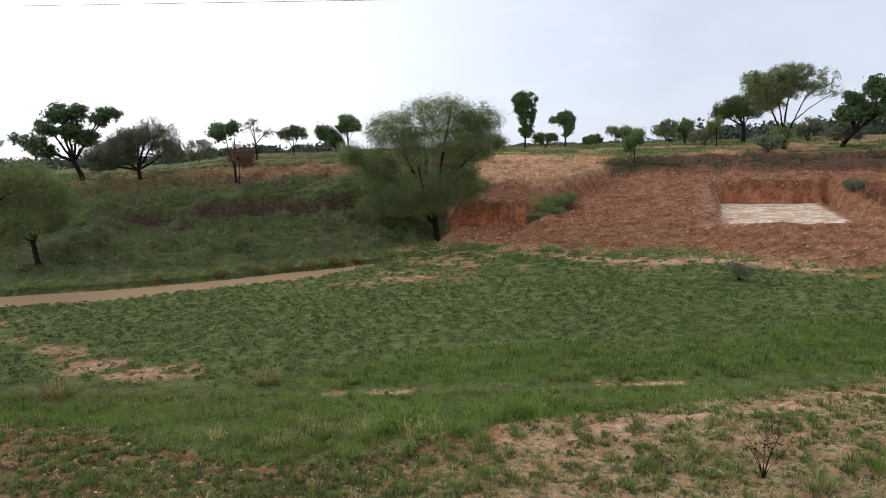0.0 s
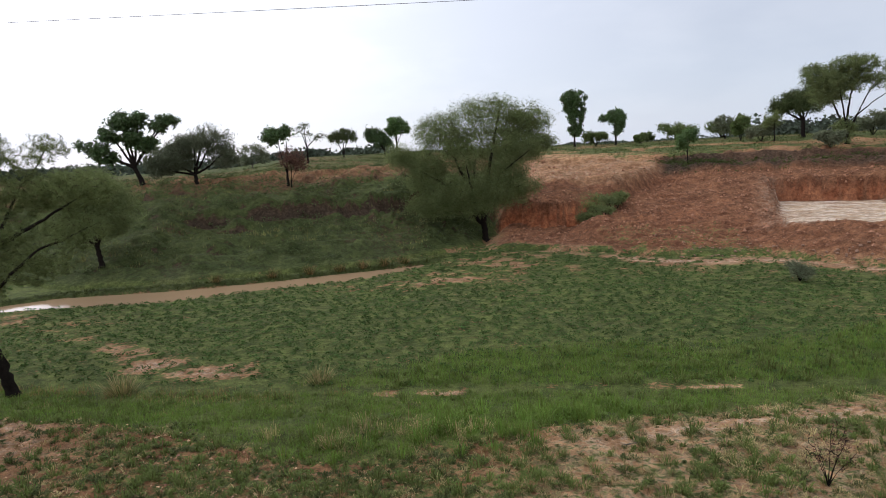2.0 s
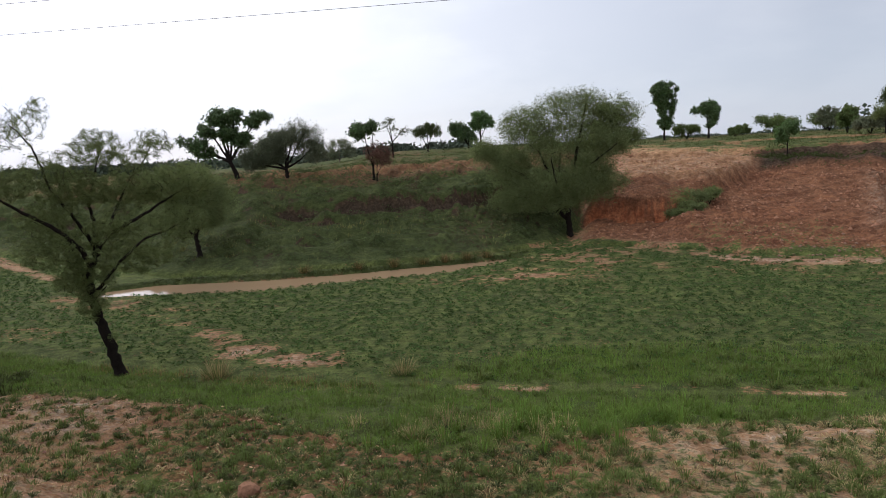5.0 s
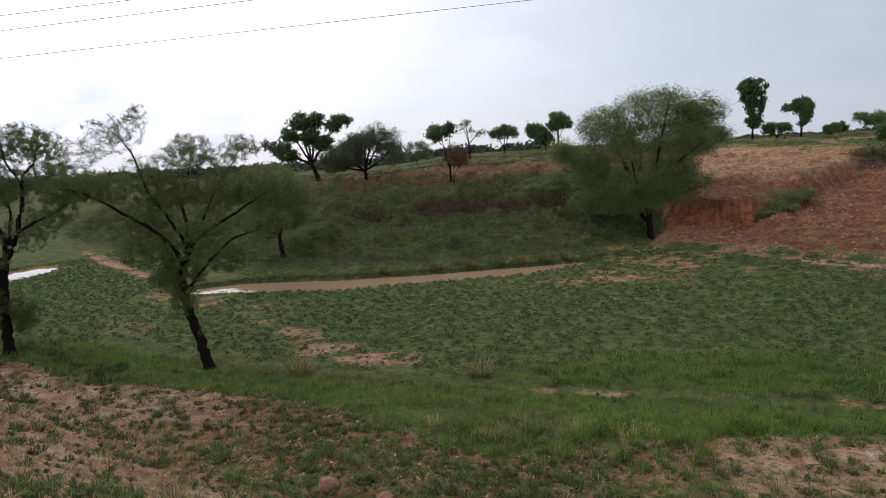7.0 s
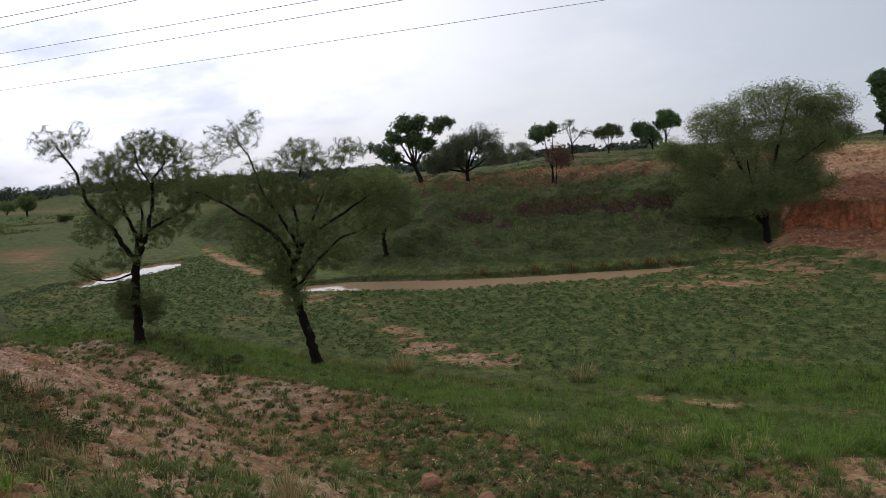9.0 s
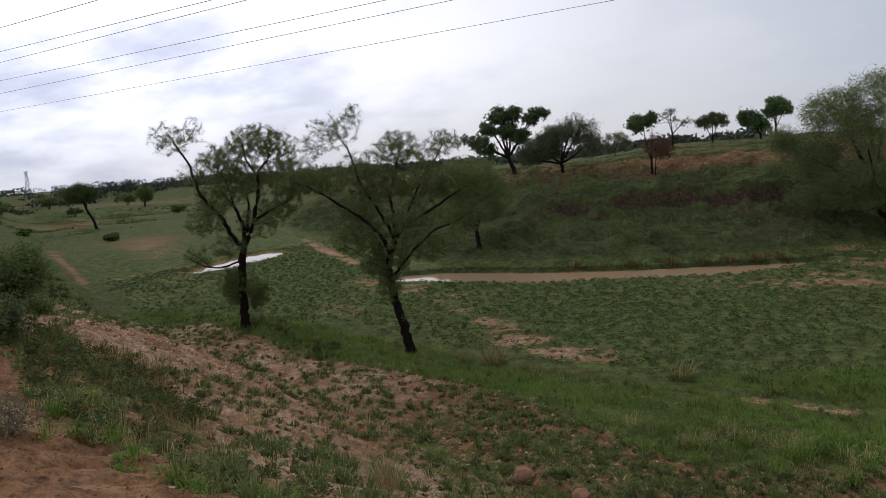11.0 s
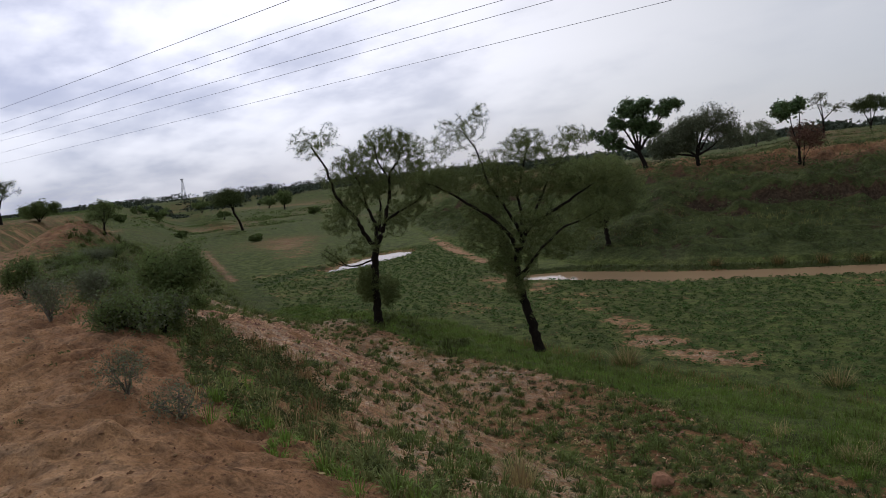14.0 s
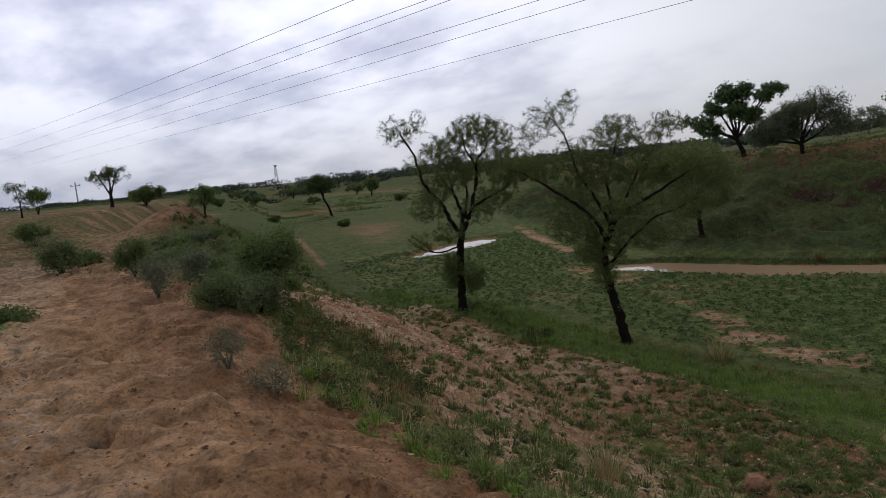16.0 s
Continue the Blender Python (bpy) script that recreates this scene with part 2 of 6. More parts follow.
water_mat = bpy.data.materials.new("muddy_water")
water_mat.use_nodes = True
wt = water_mat.node_tree
wp = wt.nodes["Principled BSDF"]
wp.inputs["Base Color"].default_value = (0.36, 0.235, 0.135, 1)
wp.inputs["Roughness"].default_value = 0.03
wno = wt.nodes.new("ShaderNodeTexNoise")
wno.inputs["Scale"].default_value, wno.inputs["Detail"].default_value = 5.0, 4
wtc = wt.nodes.new("ShaderNodeTexCoord")
wt.links.new(wtc.outputs["Object"], wno.inputs["Vector"])
wb = wt.nodes.new("ShaderNodeBump")
wb.inputs["Strength"].default_value, wb.inputs["Distance"].default_value = 0.12, 0.01
wt.links.new(wno.outputs["Fac"], wb.inputs["Height"])
wt.links.new(wb.outputs[0], wp.inputs["Normal"])

# ---------------------------------------------------------------- the lie of the land


def sm(a, b, v):
    """Smooth step from 0 at a to 1 at b."""
    w = np.clip((np.asarray(v, float) - a) / (b - a), 0, 1)
    return w * w * (3 - 2 * w)


def hash01(i, j, seed):
    n = (i * 374761393 + j * 668265263 + seed * 974711) & 0x7FFFFFFF
    n = ((n ^ (n >> 13)) * 1274126177) & 0x7FFFFFFF
    return ((n ^ (n >> 16)) & 0xFFFF) / 65535.0


def vnoise(x, y, seed=0):
    """Value noise in 0 to 1 on a unit lattice."""
    x, y = np.asarray(x, float), np.asarray(y, float)
    i, j = np.floor(x).astype(np.int64), np.floor(y).astype(np.int64)
    u, v = x - i, y - j
    u, v = u * u * (3 - 2 * u), v * v * (3 - 2 * v)
    a, b = hash01(i, j, seed), hash01(i + 1, j, seed)
    c, d = hash01(i, j + 1, seed), hash01(i + 1, j + 1, seed)
    return (a * (1 - u) + b * u) * (1 - v) + (c * (1 - u) + d * u) * v


def fbm(x, y, seed=0, octaves=4):
    s, a = 0.0, 0.5
    for o in range(octaves):
        s = s + a * vnoise(x * 2 ** o, y * 2 ** o, seed + o)
        a *= 0.5
    return s / (1 - 0.5 ** octaves)


def bund_axis(x):
    s = -x - 14
    return 0.42 * (s + np.sqrt(s * s + 64)) / 2 - 0.45


def water_edges(x):
    """The near and the far bank of the muddy channel."""
    near = np.interp(x, [-25, -22.6, -17.6, -15, -11.5, -6.8, -4.6, -2.9], [29.3, 28.5, 29.2, 29.5, 31.6, 33.6, 35.9, 38.3])
    far = np.interp(x, [-25, -22.1, -16.4, -12.4, -7.1, -3.6, -2.9], [29.3, 31.6, 32.6, 34.0, 36.3, 38.0, 38.3])
    return near, far


def pool2(x, y):
    """Second pool: 1 inside, falling to 0 outside."""
    cx, cy, a = -41.3, 33.0, 0.30
    dx, dy = x - cx, y - cy
    u, v = dx * math.cos(a) + dy * math.sin(a), -dx * math.sin(a) + dy * math.cos(a)
    q = (u / 2.0) ** 2 + (v / 5.8) ** 2 + 0.7 * (fbm(x * 0.5, y * 0.5, 5) - 0.5) + 0.9 * (fbm(x * 1.4, y * 1.4, 6) - 0.5)
    return 1 - sm(0.85, 1.25, q)


PIT = (15.9, 38.3, -20.0, 7.4, 14.0)


def pit_uv(x, y):
    ox, oy, a, w, l = PIT
    c, s = math.cos(radians(a)), math.sin(radians(a))
    dx, dy = x - ox, y - oy
    return dx * c + dy * s, -dx * s + dy * c


def v_pit(x, y):
    return pit_uv(x, y)[1]


def bank_foot(x):
    return np.interp(x, [-120, -90, -48, -30, -22, -16, -7, -2, 0.5, 3], [98, 76, 46, 36.5, 32.8, 33.8, 37.4, 41.5, 46.3, 46.6])


def spoil_foot(x):
    return np.interp(x, [-4, 0, 5.5, 9.4, 14, 16.6, 20, 40], [45, 41, 38.4, 36.4, 35.6, 32.6, 29.6, 18])


def cut_end(y):
    """Right-hand end of the red cutting and the terraces above it."""
    return np.interp(y, [45, 47, 50, 54, 58, 64], [6.2, 6.8, 8.8, 11.6, 14.0, 15.0])


def band_line(x):
    """Foot of the earth step under the plateau's edge, which is darkened with painted shade."""
    return np.interp(x, [5, 16, 30, 45], [60.5, 57.4, 53.6, 48])


def height(x, y):
    x, y = np.asarray(x, float), np.asarray(y, float)
    r = np.hypot(x, y)
    n1, n2 = fbm(x * 0.11, y * 0.11, 1) - 0.5, fbm(x * 0.7, y * 0.7, 11) - 0.5
    # the bund and its berm on the near side
    d = y - bund_axis(x)
    left = sm(-4, -12, x)
    top = 4.4 + 1.0 * sm(-26, -40, x) * (1 - sm(-5, -1, d)) - 1.5 * sm(-34, -48, x) * sm(-5, -1, d) + 0.22 * n2
    dc, df = 1.1 + 1.9 * left, 8.2 + 1.6 * left
    hb = 0.95 + 0.45 * sm(-13, -18, x) - 1.35 * sm(-18.5, -25, x)
    w = np.clip((d - dc) / (df - dc), 0, 1)
    w = w * 0.75 + 0.25 * w * w * (3 - 2 * w)
    bund = top + (hb - top) * w
    berm = hb - 0.3 * np.clip((d - df) / 5.0, 0, 1)
    near = np.where(d < df, bund, berm * (1 - sm(11.8, 16.2, d)))
    # mound on the bund, far left
    near = near + (0.15 * (fbm(x * 1.9, y * 1.9, 15) - 0.5) + 0.10 * (fbm(x * 5.0, y * 5.0, 16) - 0.5) - 0.05 * sm(0.62, 0.78, vnoise(x * 7.0, y * 7.0, 18))) * (1 - sm(14, 17, d))
    # trodden lumps, runnels down the bare slope and a burrow
    bareband = (1 - sm(3.0, 4.2, d)) * sm(-30, -24, x)
    run = np.abs(fbm(x * 1.3 + 0.8 * n2, d * 0.45, 19) - 0.5)
    near = near - 0.07 * (1 - sm(0.0, 0.07, run)) * sm(0.4, 1.4, d) * bareband
    near = near + (0.06 * (vnoise(x * 3.4, y * 4.2, 20) - 0.5) - 0.035 * sm(0.55, 0.8, vnoise(x * 5.3 + 4 * n2, y * 5.9, 23)) + 0.035 * (vnoise(x * 9.5, y * 9.5, 25) - 0.5)) * bareband - 0.2 * np.exp(-((x + 5.46) ** 2 + (y - 0.65) ** 2) / 0.0035)
    near = near + 0.42 * np.exp(-((x + 11.6) / 2.2) ** 2 - ((y - 7.2) / 2.0) ** 2)
    near = near + 1.1 * np.exp(-((x + 30.5) / 3.2) ** 2 - ((d - 2.0) / 1.7) ** 2)
    # valley floor
    floor = -0.12 * sm(20, 30, y) + 0.18 * n1 + 0.05 * n2
    far = sm(55, 230, r)
    tt = r / 17.0 + 0.8 * n1
    floor = floor + 2.2 * far * sm(-30, -60, x) + 0.55 * (np.floor(tt) + sm(0.86, 1.0, tt - np.floor(tt)) - tt) * sm(98, 122, r)
    wn, wf = water_edges(x)
    wob = 0.5 * n2
    inside = sm(-0.7, 0.5, y - wn + wob) * sm(-0.5, 0.5, wf - y + wob) * sm(-25.2, -23.6, x) * (1 - sm(-3.6, -2.8, x))
    floor = floor - 0.55 * inside - 0.75 * pool2(x, y)
    # green bank on the far side, left of the big tree
    e = y - bank_foot(x) + 1.6 * n1 * (1 - 0.75 * sm(-22, -17, x))
    e = e * np.where(x < -24, 0.86, 1.0)
    g = sm(-20.5, -18, x) * (1 - sm(-4, -1, x)) * (0.35 + 0.65 * sm(0.30, 0.42, vnoise(x * 0.42, 0 * x, 27)))
    plain = np.interp(e, [0, 4, 8, 13.5, 22, 40, 58, 120], [0, 1.25, 2.6, 4.35, 4.8, 5.45, 6.05, 6.1])
    ledged = np.interp(e, [0, 3, 8.2, 8.5, 9.4, 14, 22, 40, 58, 120], [0, 0.75, 2.05, 3.12, 3.32, 4.4, 4.8, 5.45, 6.05, 6.1])
    low = np.interp(e, [0, 4, 8, 13.5, 22, 40, 120], [0, 1.25, 2.6, 4.25, 4.45, 4.5, 4.7])
    lw = sm(-0.27, -0.42, x / np.maximum(y, 1.0))
    bank = (plain * (1 - lw) + low * lw) * (1 - g) + (ledged * (1 - lw) + np.minimum(ledged, low + 0.9) * lw) * g
    bank = bank + (0.7 * (fbm(x * 0.28, y * 0.5, 21) - 0.5) + 0.26 * n2 + 0.16 * (vnoise(x * 1.15, y * 1.3, 22) - 0.5) + 0.45 * sm(0.5, 0.72, fbm(x * 0.75, y * 0.95, 24)) * (1 - sm(20, 24, e))) * sm(0.2, 3, e)
    # small trodden terraces across the slope
    st = e * 1.25 + 2.2 * n1 + 0.8 * n2
    bank = bank + 0.15 * (np.floor(st) + sm(0.55, 1.0, st - np.floor(st)) - st + 0.5) * sm(0.8, 2.5, e) * (1 - sm(13, 16, e))
    # gullies in the bank, far left
    gl = sm(-30, -38, x) * sm(1, 5, e) * (1 - sm(12, 18, e))
    bank = bank + 0.4 * (np.floor(e * 0.4 + 3.5 * n1) - (e * 0.4 + 3.5 * n1) + 0.5) * sm(3, 5, e) * (1 - sm(13, 16, e)) * (0.3 + n2)
    bank = bank - 1.2 * gl * np.abs(np.sin((x * 0.55 - y * 0.35) * 0.55 + 2 * n1))
    # red cut and spoil slopes, right of the big tree
    e2 = y - spoil_foot(x) + 1.2 * n1 + 0.5 * n2
    eb = y - band_line(x) + 1.2 * n1
    spoil = np.interp(e2, [0, 1.2, 4, 14, 24], [0, 0.5, 0.85, 1.95, 3.0]) + np.interp(eb, [-3.5, -0.4, 0.1, 2.0, 2.4, 8, 35, 100], [0, 0.25, 0.85, 1.1, 1.75, 2.05, 2.9, 3.0])
    cut_y = 46.5 + 0.6 * np.sin(x * 1.1) + 0.9 * n2 + 0.5 * np.abs(vnoise(x * 2.2, 0 * x, 33) - 0.5)
    apron = 0.25 + 0.05 * np.clip(e2, 0, 8)
    cut = np.where(y < cut_y, np.minimum(apron, spoil + 0.2), np.interp(y - cut_y, [0, 0.25, 4.2, 5.2, 15, 15.5, 30, 52, 120], [0.45, 2.2, 3.0, 3.5, 4.4, 4.85, 5.2, 6.05, 6.1]))
    gc = 1 - sm(-0.7, 0.9, x - cut_end(y) + 1.1 * n2)
    right = cut * gc + spoil * (1 - gc) + (0.55 * n2 + 0.45 * (fbm(x * 1.7, y * 1.7, 31) - 0.5) + 0.28 * (fbm(x * 3.6, y * 3.6, 32) - 0.5)) * sm(0.3, 2.5, e2) * (1 - 0.7 * sm(3, 6, eb))
    # the pit with its pale floor
    u, v = pit_uv(x, y)
    pw, pl = PIT[3], PIT[4]
    jag = 0.5 * n2
    jag = jag + 0.45 * np.abs(vnoise(u * 1.6, 0 * u, 35) - 0.5) + 0.75 * (vnoise(u * 3.3, 0.15 * v, 37) - 0.5)
    inp = sm(-0.5, 0.3, u + jag) * (1 - sm(pw - 0.2, pw + 0.7, u + jag)) * (1 - sm(pl - 0.15, pl + 0.45, v + 0.6 * jag)) * sm(-1.0, 0.4, v)
    lip = np.exp(-((v + 0.4) / 0.9) ** 2) * sm(-1.5, 0.5, u) * (1 - sm(pw, pw + 2, u))
    right = right * (1 - inp) + (1.2 + 0.12 * n2) * inp + 0.12 * lip
    inp2 = sm(8.5, 9.2, u + jag) * (1 - sm(15.5, 16.5, u + jag)) * (1 - sm(12.4, 13.0, v + 0.6 * jag)) * sm(-1.0, 0.4, v)
    right = right * (1 - inp2) + (1.2 + 0.2 * n2) * inp2
    s = sm(-0.6, 1.4, x + 0.5 * n2)
    hill = bank * (1 - s) + right * s
    beyond = np.maximum(np.where(e > 0, bank, 0) * (1 - s), np.where(e2 > 0, right, 0) * s)
    z = np.where(d < 16.6, near, floor)
    z = np.where(d >= 16.6, np.where(hill > 0.02, np.maximum(floor, beyond), floor), z)
    # everything far off levels out just under the eye
    z = z + (5.3 - z) * sm(230, 480, r)
    return z


def field_edge(x):
    """Where the field begins, counted from the bund's axis."""
    return 16.4 - 5.6 * sm(-18.5, -24, x)


def strip_edge(x):
    """Where the green strip begins, counted from the bund's axis."""
    return np.interp(x, [-24, -18, -14.6, -12, -9.5, -6.4, -4.9, -3, -1, 0.5, 2.85, 5.65, 10.9, 16], [10.0, 11.0, 11.4, 12.2, 12.5, 12.0, 11.2, 10.4, 11.2, 12.0, 13.0, 14.3, 16.2, 16.6])


def verge_edge(x):
    """Where the bright verge gives way to the crop, counted from the bund's axis."""
    return np.interp(x, [-7, -3, -0.8, 1.8, 5.3, 8.7, 13, 20], [16.8, 17.8, 19.2, 19.8, 20.3, 20.4, 21.7, 23])


def belt_in(x):
    """Where the weeds on the bund's slope begin, counted from its axis."""
    return np.interp(x, [-30, -20, -12, -8.5, -7, -3.8, 0], [2.2, 2.4, 2.8, 2.9, 2.4, 2.25, 2.2])


def belt_out(x):
    """Where the weeds on the bund's slope end."""
    return np.interp(x, [-16, -13.5, -11.5, -10.4, -9.7, -9, -8.4, -7.6, -7, -5.5, -4.5, -3, 0], [5.4, 3.8, 3.6, 4.0, 4.5, 4.7, 4.9, 4.7, 4.3, 3.7, 3.3, 3.3, 3.6])


def hump_of(x, y):
    """The gravelly hump at the end of the berm."""
    return np.exp(-((x + 11.6) / 1.9) ** 2 - ((y - 6.8) / 2.0) ** 2)


def line_gap(x, y, x0, y0, x1, y1):
    """Distance to a straight stretch."""
    t = np.clip(((x - x0) * (x1 - x0) + (y - y0) * (y1 - y0)) / ((x1 - x0) ** 2 + (y1 - y0) ** 2), 0, 1)
    return np.hypot(x - x0 - t * (x1 - x0), y - y0 - t * (y1 - y0))


def verge_band(x, d, n1):
    return (1 - sm(-0.8, 0.6, d - verge_edge(x) + 1.6 * (n1 - 0.5))) * sm(-6.5, -4, x)


def cover(x, y):
    """Turf, red earth, pale clay and dark (topsoil and painted shade), each 0 to 1, at a place."""
    d = y - bund_axis(x)
    n1, n2, n3 = fbm(x * 0.16, y * 0.16, 41), fbm(x * 0.8, y * 0.8, 43), fbm(x * 2.2, y * 2.2, 47)
    r = np.hypot(x, y)
    dc = 1.1 + 1.9 * sm(-4, -12, x)
    # bund: bare earth, then rough grass on the lower slope
    d0, d1 = belt_in(x), belt_out(x)
    jit = 0.55 * (n2 - 0.5) + 0.5 * (n1 - 0.5)
    turf = (0.42 + 0.5 * (n2 - 0.4)) * sm(-0.2, 0.3, d - d0 + jit)
    grown = (0.72 - 0.22 * (1 - sm(-1, 2, d))) * sm(-15, -22, x) * sm(0.24, 0.58, 0.6 * n2 + 0.4 * n1 + 0.20 * sm(0, 3, d) + 0.10 * sm(-24, -34, x) - 0.22 * sm(-30, -18, x) * (1 - sm(0.2, 1.6, d)))
    turf = np.where(x < -11, np.maximum(turf, grown), turf)
    mound = np.exp(-((x + 30.5) / 3.4) ** 2 - ((d - 1.6) / 1.8) ** 2)
    turf = turf * (1 - 0.8 * mound)
    turf = np.maximum(turf, 0.75 * np.exp(-((x + 12.8) / 2.4) ** 2 - ((y - 0.55 + 0.5 * (n2 - 0.5)) / 0.45) ** 2))
    red = 0.50 - 0.46 * (1 - sm(0.4, 2.0, d + 0.8 * (n2 - 0.5))) + 0.3 * (n1 - 0.5) + 0.25 * mound
    hump = hump_of(x, y)
    clay = 0.10 * n2 + 0.22 * (1 - sm(-0.4, 0.9, d + 0.8 * (n2 - 0.5))) * sm(-26, -20, x)
    # berm: pale earth with scattered tufts
    bb = sm(-0.3, 0.4, d - d1 + jit) * (1 - sm(strip_edge(x) - 0.5, strip_edge(x) + 0.4, d + 0.7 * (n1 - 0.5))) * sm(-22, -18.5, x)
    lush = sm(-10.5, -7, x) * (1 - sm(-2, 2, x)) * sm(6.5, 9, d)
    turf = turf * (1 - bb) + bb * (0.20 - 0.14 * sm(-5, -9, x) + 0.5 * (n2 - 0.45) + 0.34 * lush + 0.20 * sm(-2, 2, x)) * (1 - 0.9 * sm(0.15, 0.5, hump))
    red = red * (1 - bb) + bb * (0.16 + 0.04 * sm(-4, -9, x) + 0.35 * lush + 0.25 * hump + 0.4 * (n1 - 0.5))
    clay = clay * (1 - bb) + bb * np.clip(0.34 - 0.08 * sm(-4, -9, x) - 0.32 * lush + 0.8 * (n2 - 0.45), 0, 1) * (1 - 0.5 * hump)
    # green strip along the foot of the berm
    st = sm(strip_edge(x) - 0.1, strip_edge(x) + 0.7, d + 0.7 * (n1 - 0.5) + 0.5 * (n2 - 0.5)) * (1 - sm(16.2, 17.6, d))
    turf = turf * (1 - st) + st * (0.9 + 0.2 * (n2 - 0.5))
    red, clay = red * (1 - st) + st * 0.2, clay * (1 - st) + 0.15 * st
    # two worn tracks
    tr = np.exp(-((d - 16.35 - 0.15 * np.sin(x * 0.5)) / 0.2) ** 2) * sm(-8, -3, x) * (1 - sm(5, 8, x)) * sm(0.42, 0.58, n2)
    tr = np.maximum(tr, np.exp(-((d - 11.05 - 0.39 * x) / 0.30) ** 2) * sm(0.5, 4, x) * sm(0.25, 0.45, n2))
    turf, clay = turf * (1 - 0.85 * tr), np.maximum(clay, 0.35 * tr)
    # the field
    f = sm(0, 1.0, d - field_edge(x))
    rows = 0.5 + 0.5 * np.sin((y + 0.08 * x) * 5.2 + 3 * n1)
    fld = 0.84 + 0.5 * (n1 - 0.5) + 0.16 * (rows - 0.5) + 0.2 * (n3 - 0.5) + 0.25 * verge_band(x, d, n1)
    wob = 1.1 * (fbm(x * 0.45, y * 0.45, 49) - 0.5)
    bare = np.exp(-((line_gap(x, y, -7.7, 18.5, -10.7, 19.1) + 0.6 * wob) / 1.0) ** 2) * sm(0.16, 0.38, n2)
    bare = np.maximum(bare, 0.7 * np.exp(-((line_gap(x, y, -11.6, 20.2, -17.6, 24.8) + wob) / 0.6) ** 2) * sm(0.42, 0.62, 0.5 * n2 + 0.5 * n1 + 0.04))
    bare = np.maximum(bare, 0.6 * np.exp(-((line_gap(x, y, -17.2, 25.4, -24, 27.2) + wob) / 1.2) ** 2) * sm(0.40, 0.6, n2))
    bare = np.maximum(bare, 0.75 * np.exp(-((x + 3) / 6) ** 2 - ((y - 32.5 - 0.25 * x) / 2.2) ** 2) * sm(0.40, 0.58, n2))
    bare = np.maximum(bare, np.exp(-((y - spoil_foot(x) + 1.4) / 1.5) ** 2) * sm(3, 8, x) * (0.35 + 0.65 * sm(0.3, 0.5, n1 + 0.3 * (n2 - 0.5))))
    bare = np.maximum(bare, 0.22 * sm(0.5, 0.68, n1))
    bare = np.maximum(bare, 0.6 * sm(27, 34, y) * sm(-9, -3, x) * sm(0.42, 0.60, 0.6 * n2 + 0.4 * n1))
    bare = np.maximum(bare, 0.42 * np.exp(-((x + 20.5) / 3.2) ** 2 - ((y - 20.8) / 1.8) ** 2) * sm(0.3, 0.55, n2))
    verge = verge_band(x, d, n1)
    bare = bare * (1 - verge)
    fld = fld * (1 - 0.92 * bare * sm(0.30, 0.66, n3 + 0.10 * bare))
    fld = fld - 0.2 * sm(-28, -36, x) * sm(0.5, 0.65, n1)
    turf = turf * (1 - f) + f * fld
    red = red * (1 - f) + f * (0.10 + 0.9 * bare * n2)
    clay = clay * (1 - f) + f * (0.38 * bare * bare)
    dark = 0.04 * f * (1 - bare) + 0.55 * (1 - f) * sm(-14, -20, x) * (1 - mound) * (0.6 + 1.2 * (n2 - 0.3))
    # smooth field in the valley to the left, its track, ditch and footpath
    vf = sm(-43, -46, x) * (1 - sm(-80, -88, x)) * sm(10.4, 11.2, d) * (1 - sm(0, 3, y - bank_foot(x) + 2))
    streak = 0.7 * np.exp(-(line_gap(x, y, -52, 33, -68, 43) / 3.0) ** 2) * (0.35 + 0.9 * (n2 - 0.2))
    turf = turf * (1 - vf) + vf * np.clip(0.86 - 0.75 * streak + 0.3 * (n1 - 0.5), 0, 1)
    dark, red, clay = dark * (1 - vf) + 0.28 * vf, red * (1 - vf) + vf * 0.25, clay * (1 - vf) + vf * 0.2 * streak
    trk = 0.7 * np.exp(-((d - 10.2) / 0.45) ** 2) * sm(-41, -44, x) * (1 - sm(-68, -78, x))
    trk = np.maximum(trk, 0.8 * np.exp(-(np.minimum(line_gap(x, y, -46.3, 44.5, -37.6, 38.2), line_gap(x, y, -37.6, 38.2, -29.5, 32.8)) / 0.55) ** 2) * sm(0.3, 0.55, n2 + 0.05))
    turf, clay, red = turf * (1 - 0.9 * trk), np.maximum(clay, 0.25 * trk), np.where(trk > 0.3, 0.4, red)
    ditch = np.exp(-(line_gap(x, y, -39.4, 21.5, -42, 28.6) / 0.8) ** 2)
    dark = np.maximum(dark, ditch)
    lush = np.exp(-((x + 50) / 4.5) ** 2 - ((y - 43.5) / 3.0) ** 2) + np.exp(-((x + 36) / 3.5) ** 2 - ((y - 31.5) / 2.5) ** 2)
    turf, dark = turf + 0.4 * lush, dark * (1 - np.clip(lush, 0, 1))
    # channel margins and pools: wet bare mud
    wn_, wf_ = water_edges(x)
    wet = sm(-0.5, 0.2, y - wn_) * sm(-0.2, 0.2, wf_ - y) * sm(-25.5, -24.5, x) * (1 - sm(-3.4, -2.8, x))
    wet = np.maximum(wet, pool2(x, y))
    turf = turf * (1 - wet)
    rim = np.exp(-((y - wf_ - 0.4) / 0.4) ** 2) * sm(-25.5, -24.5, x) * (1 - sm(-3.4, -2.8, x))
    dark = np.maximum(dark, 0.9 * rim)
    # far bank on the left: turf below, drier brown above
    e = (y - bank_foot(x)) * (1 - sm(0, 1, x))
    b = sm(0, 0.8, e) * (1 - sm(-0.6, 1.4, x))
    ht = height(x, y)
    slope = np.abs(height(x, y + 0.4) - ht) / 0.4
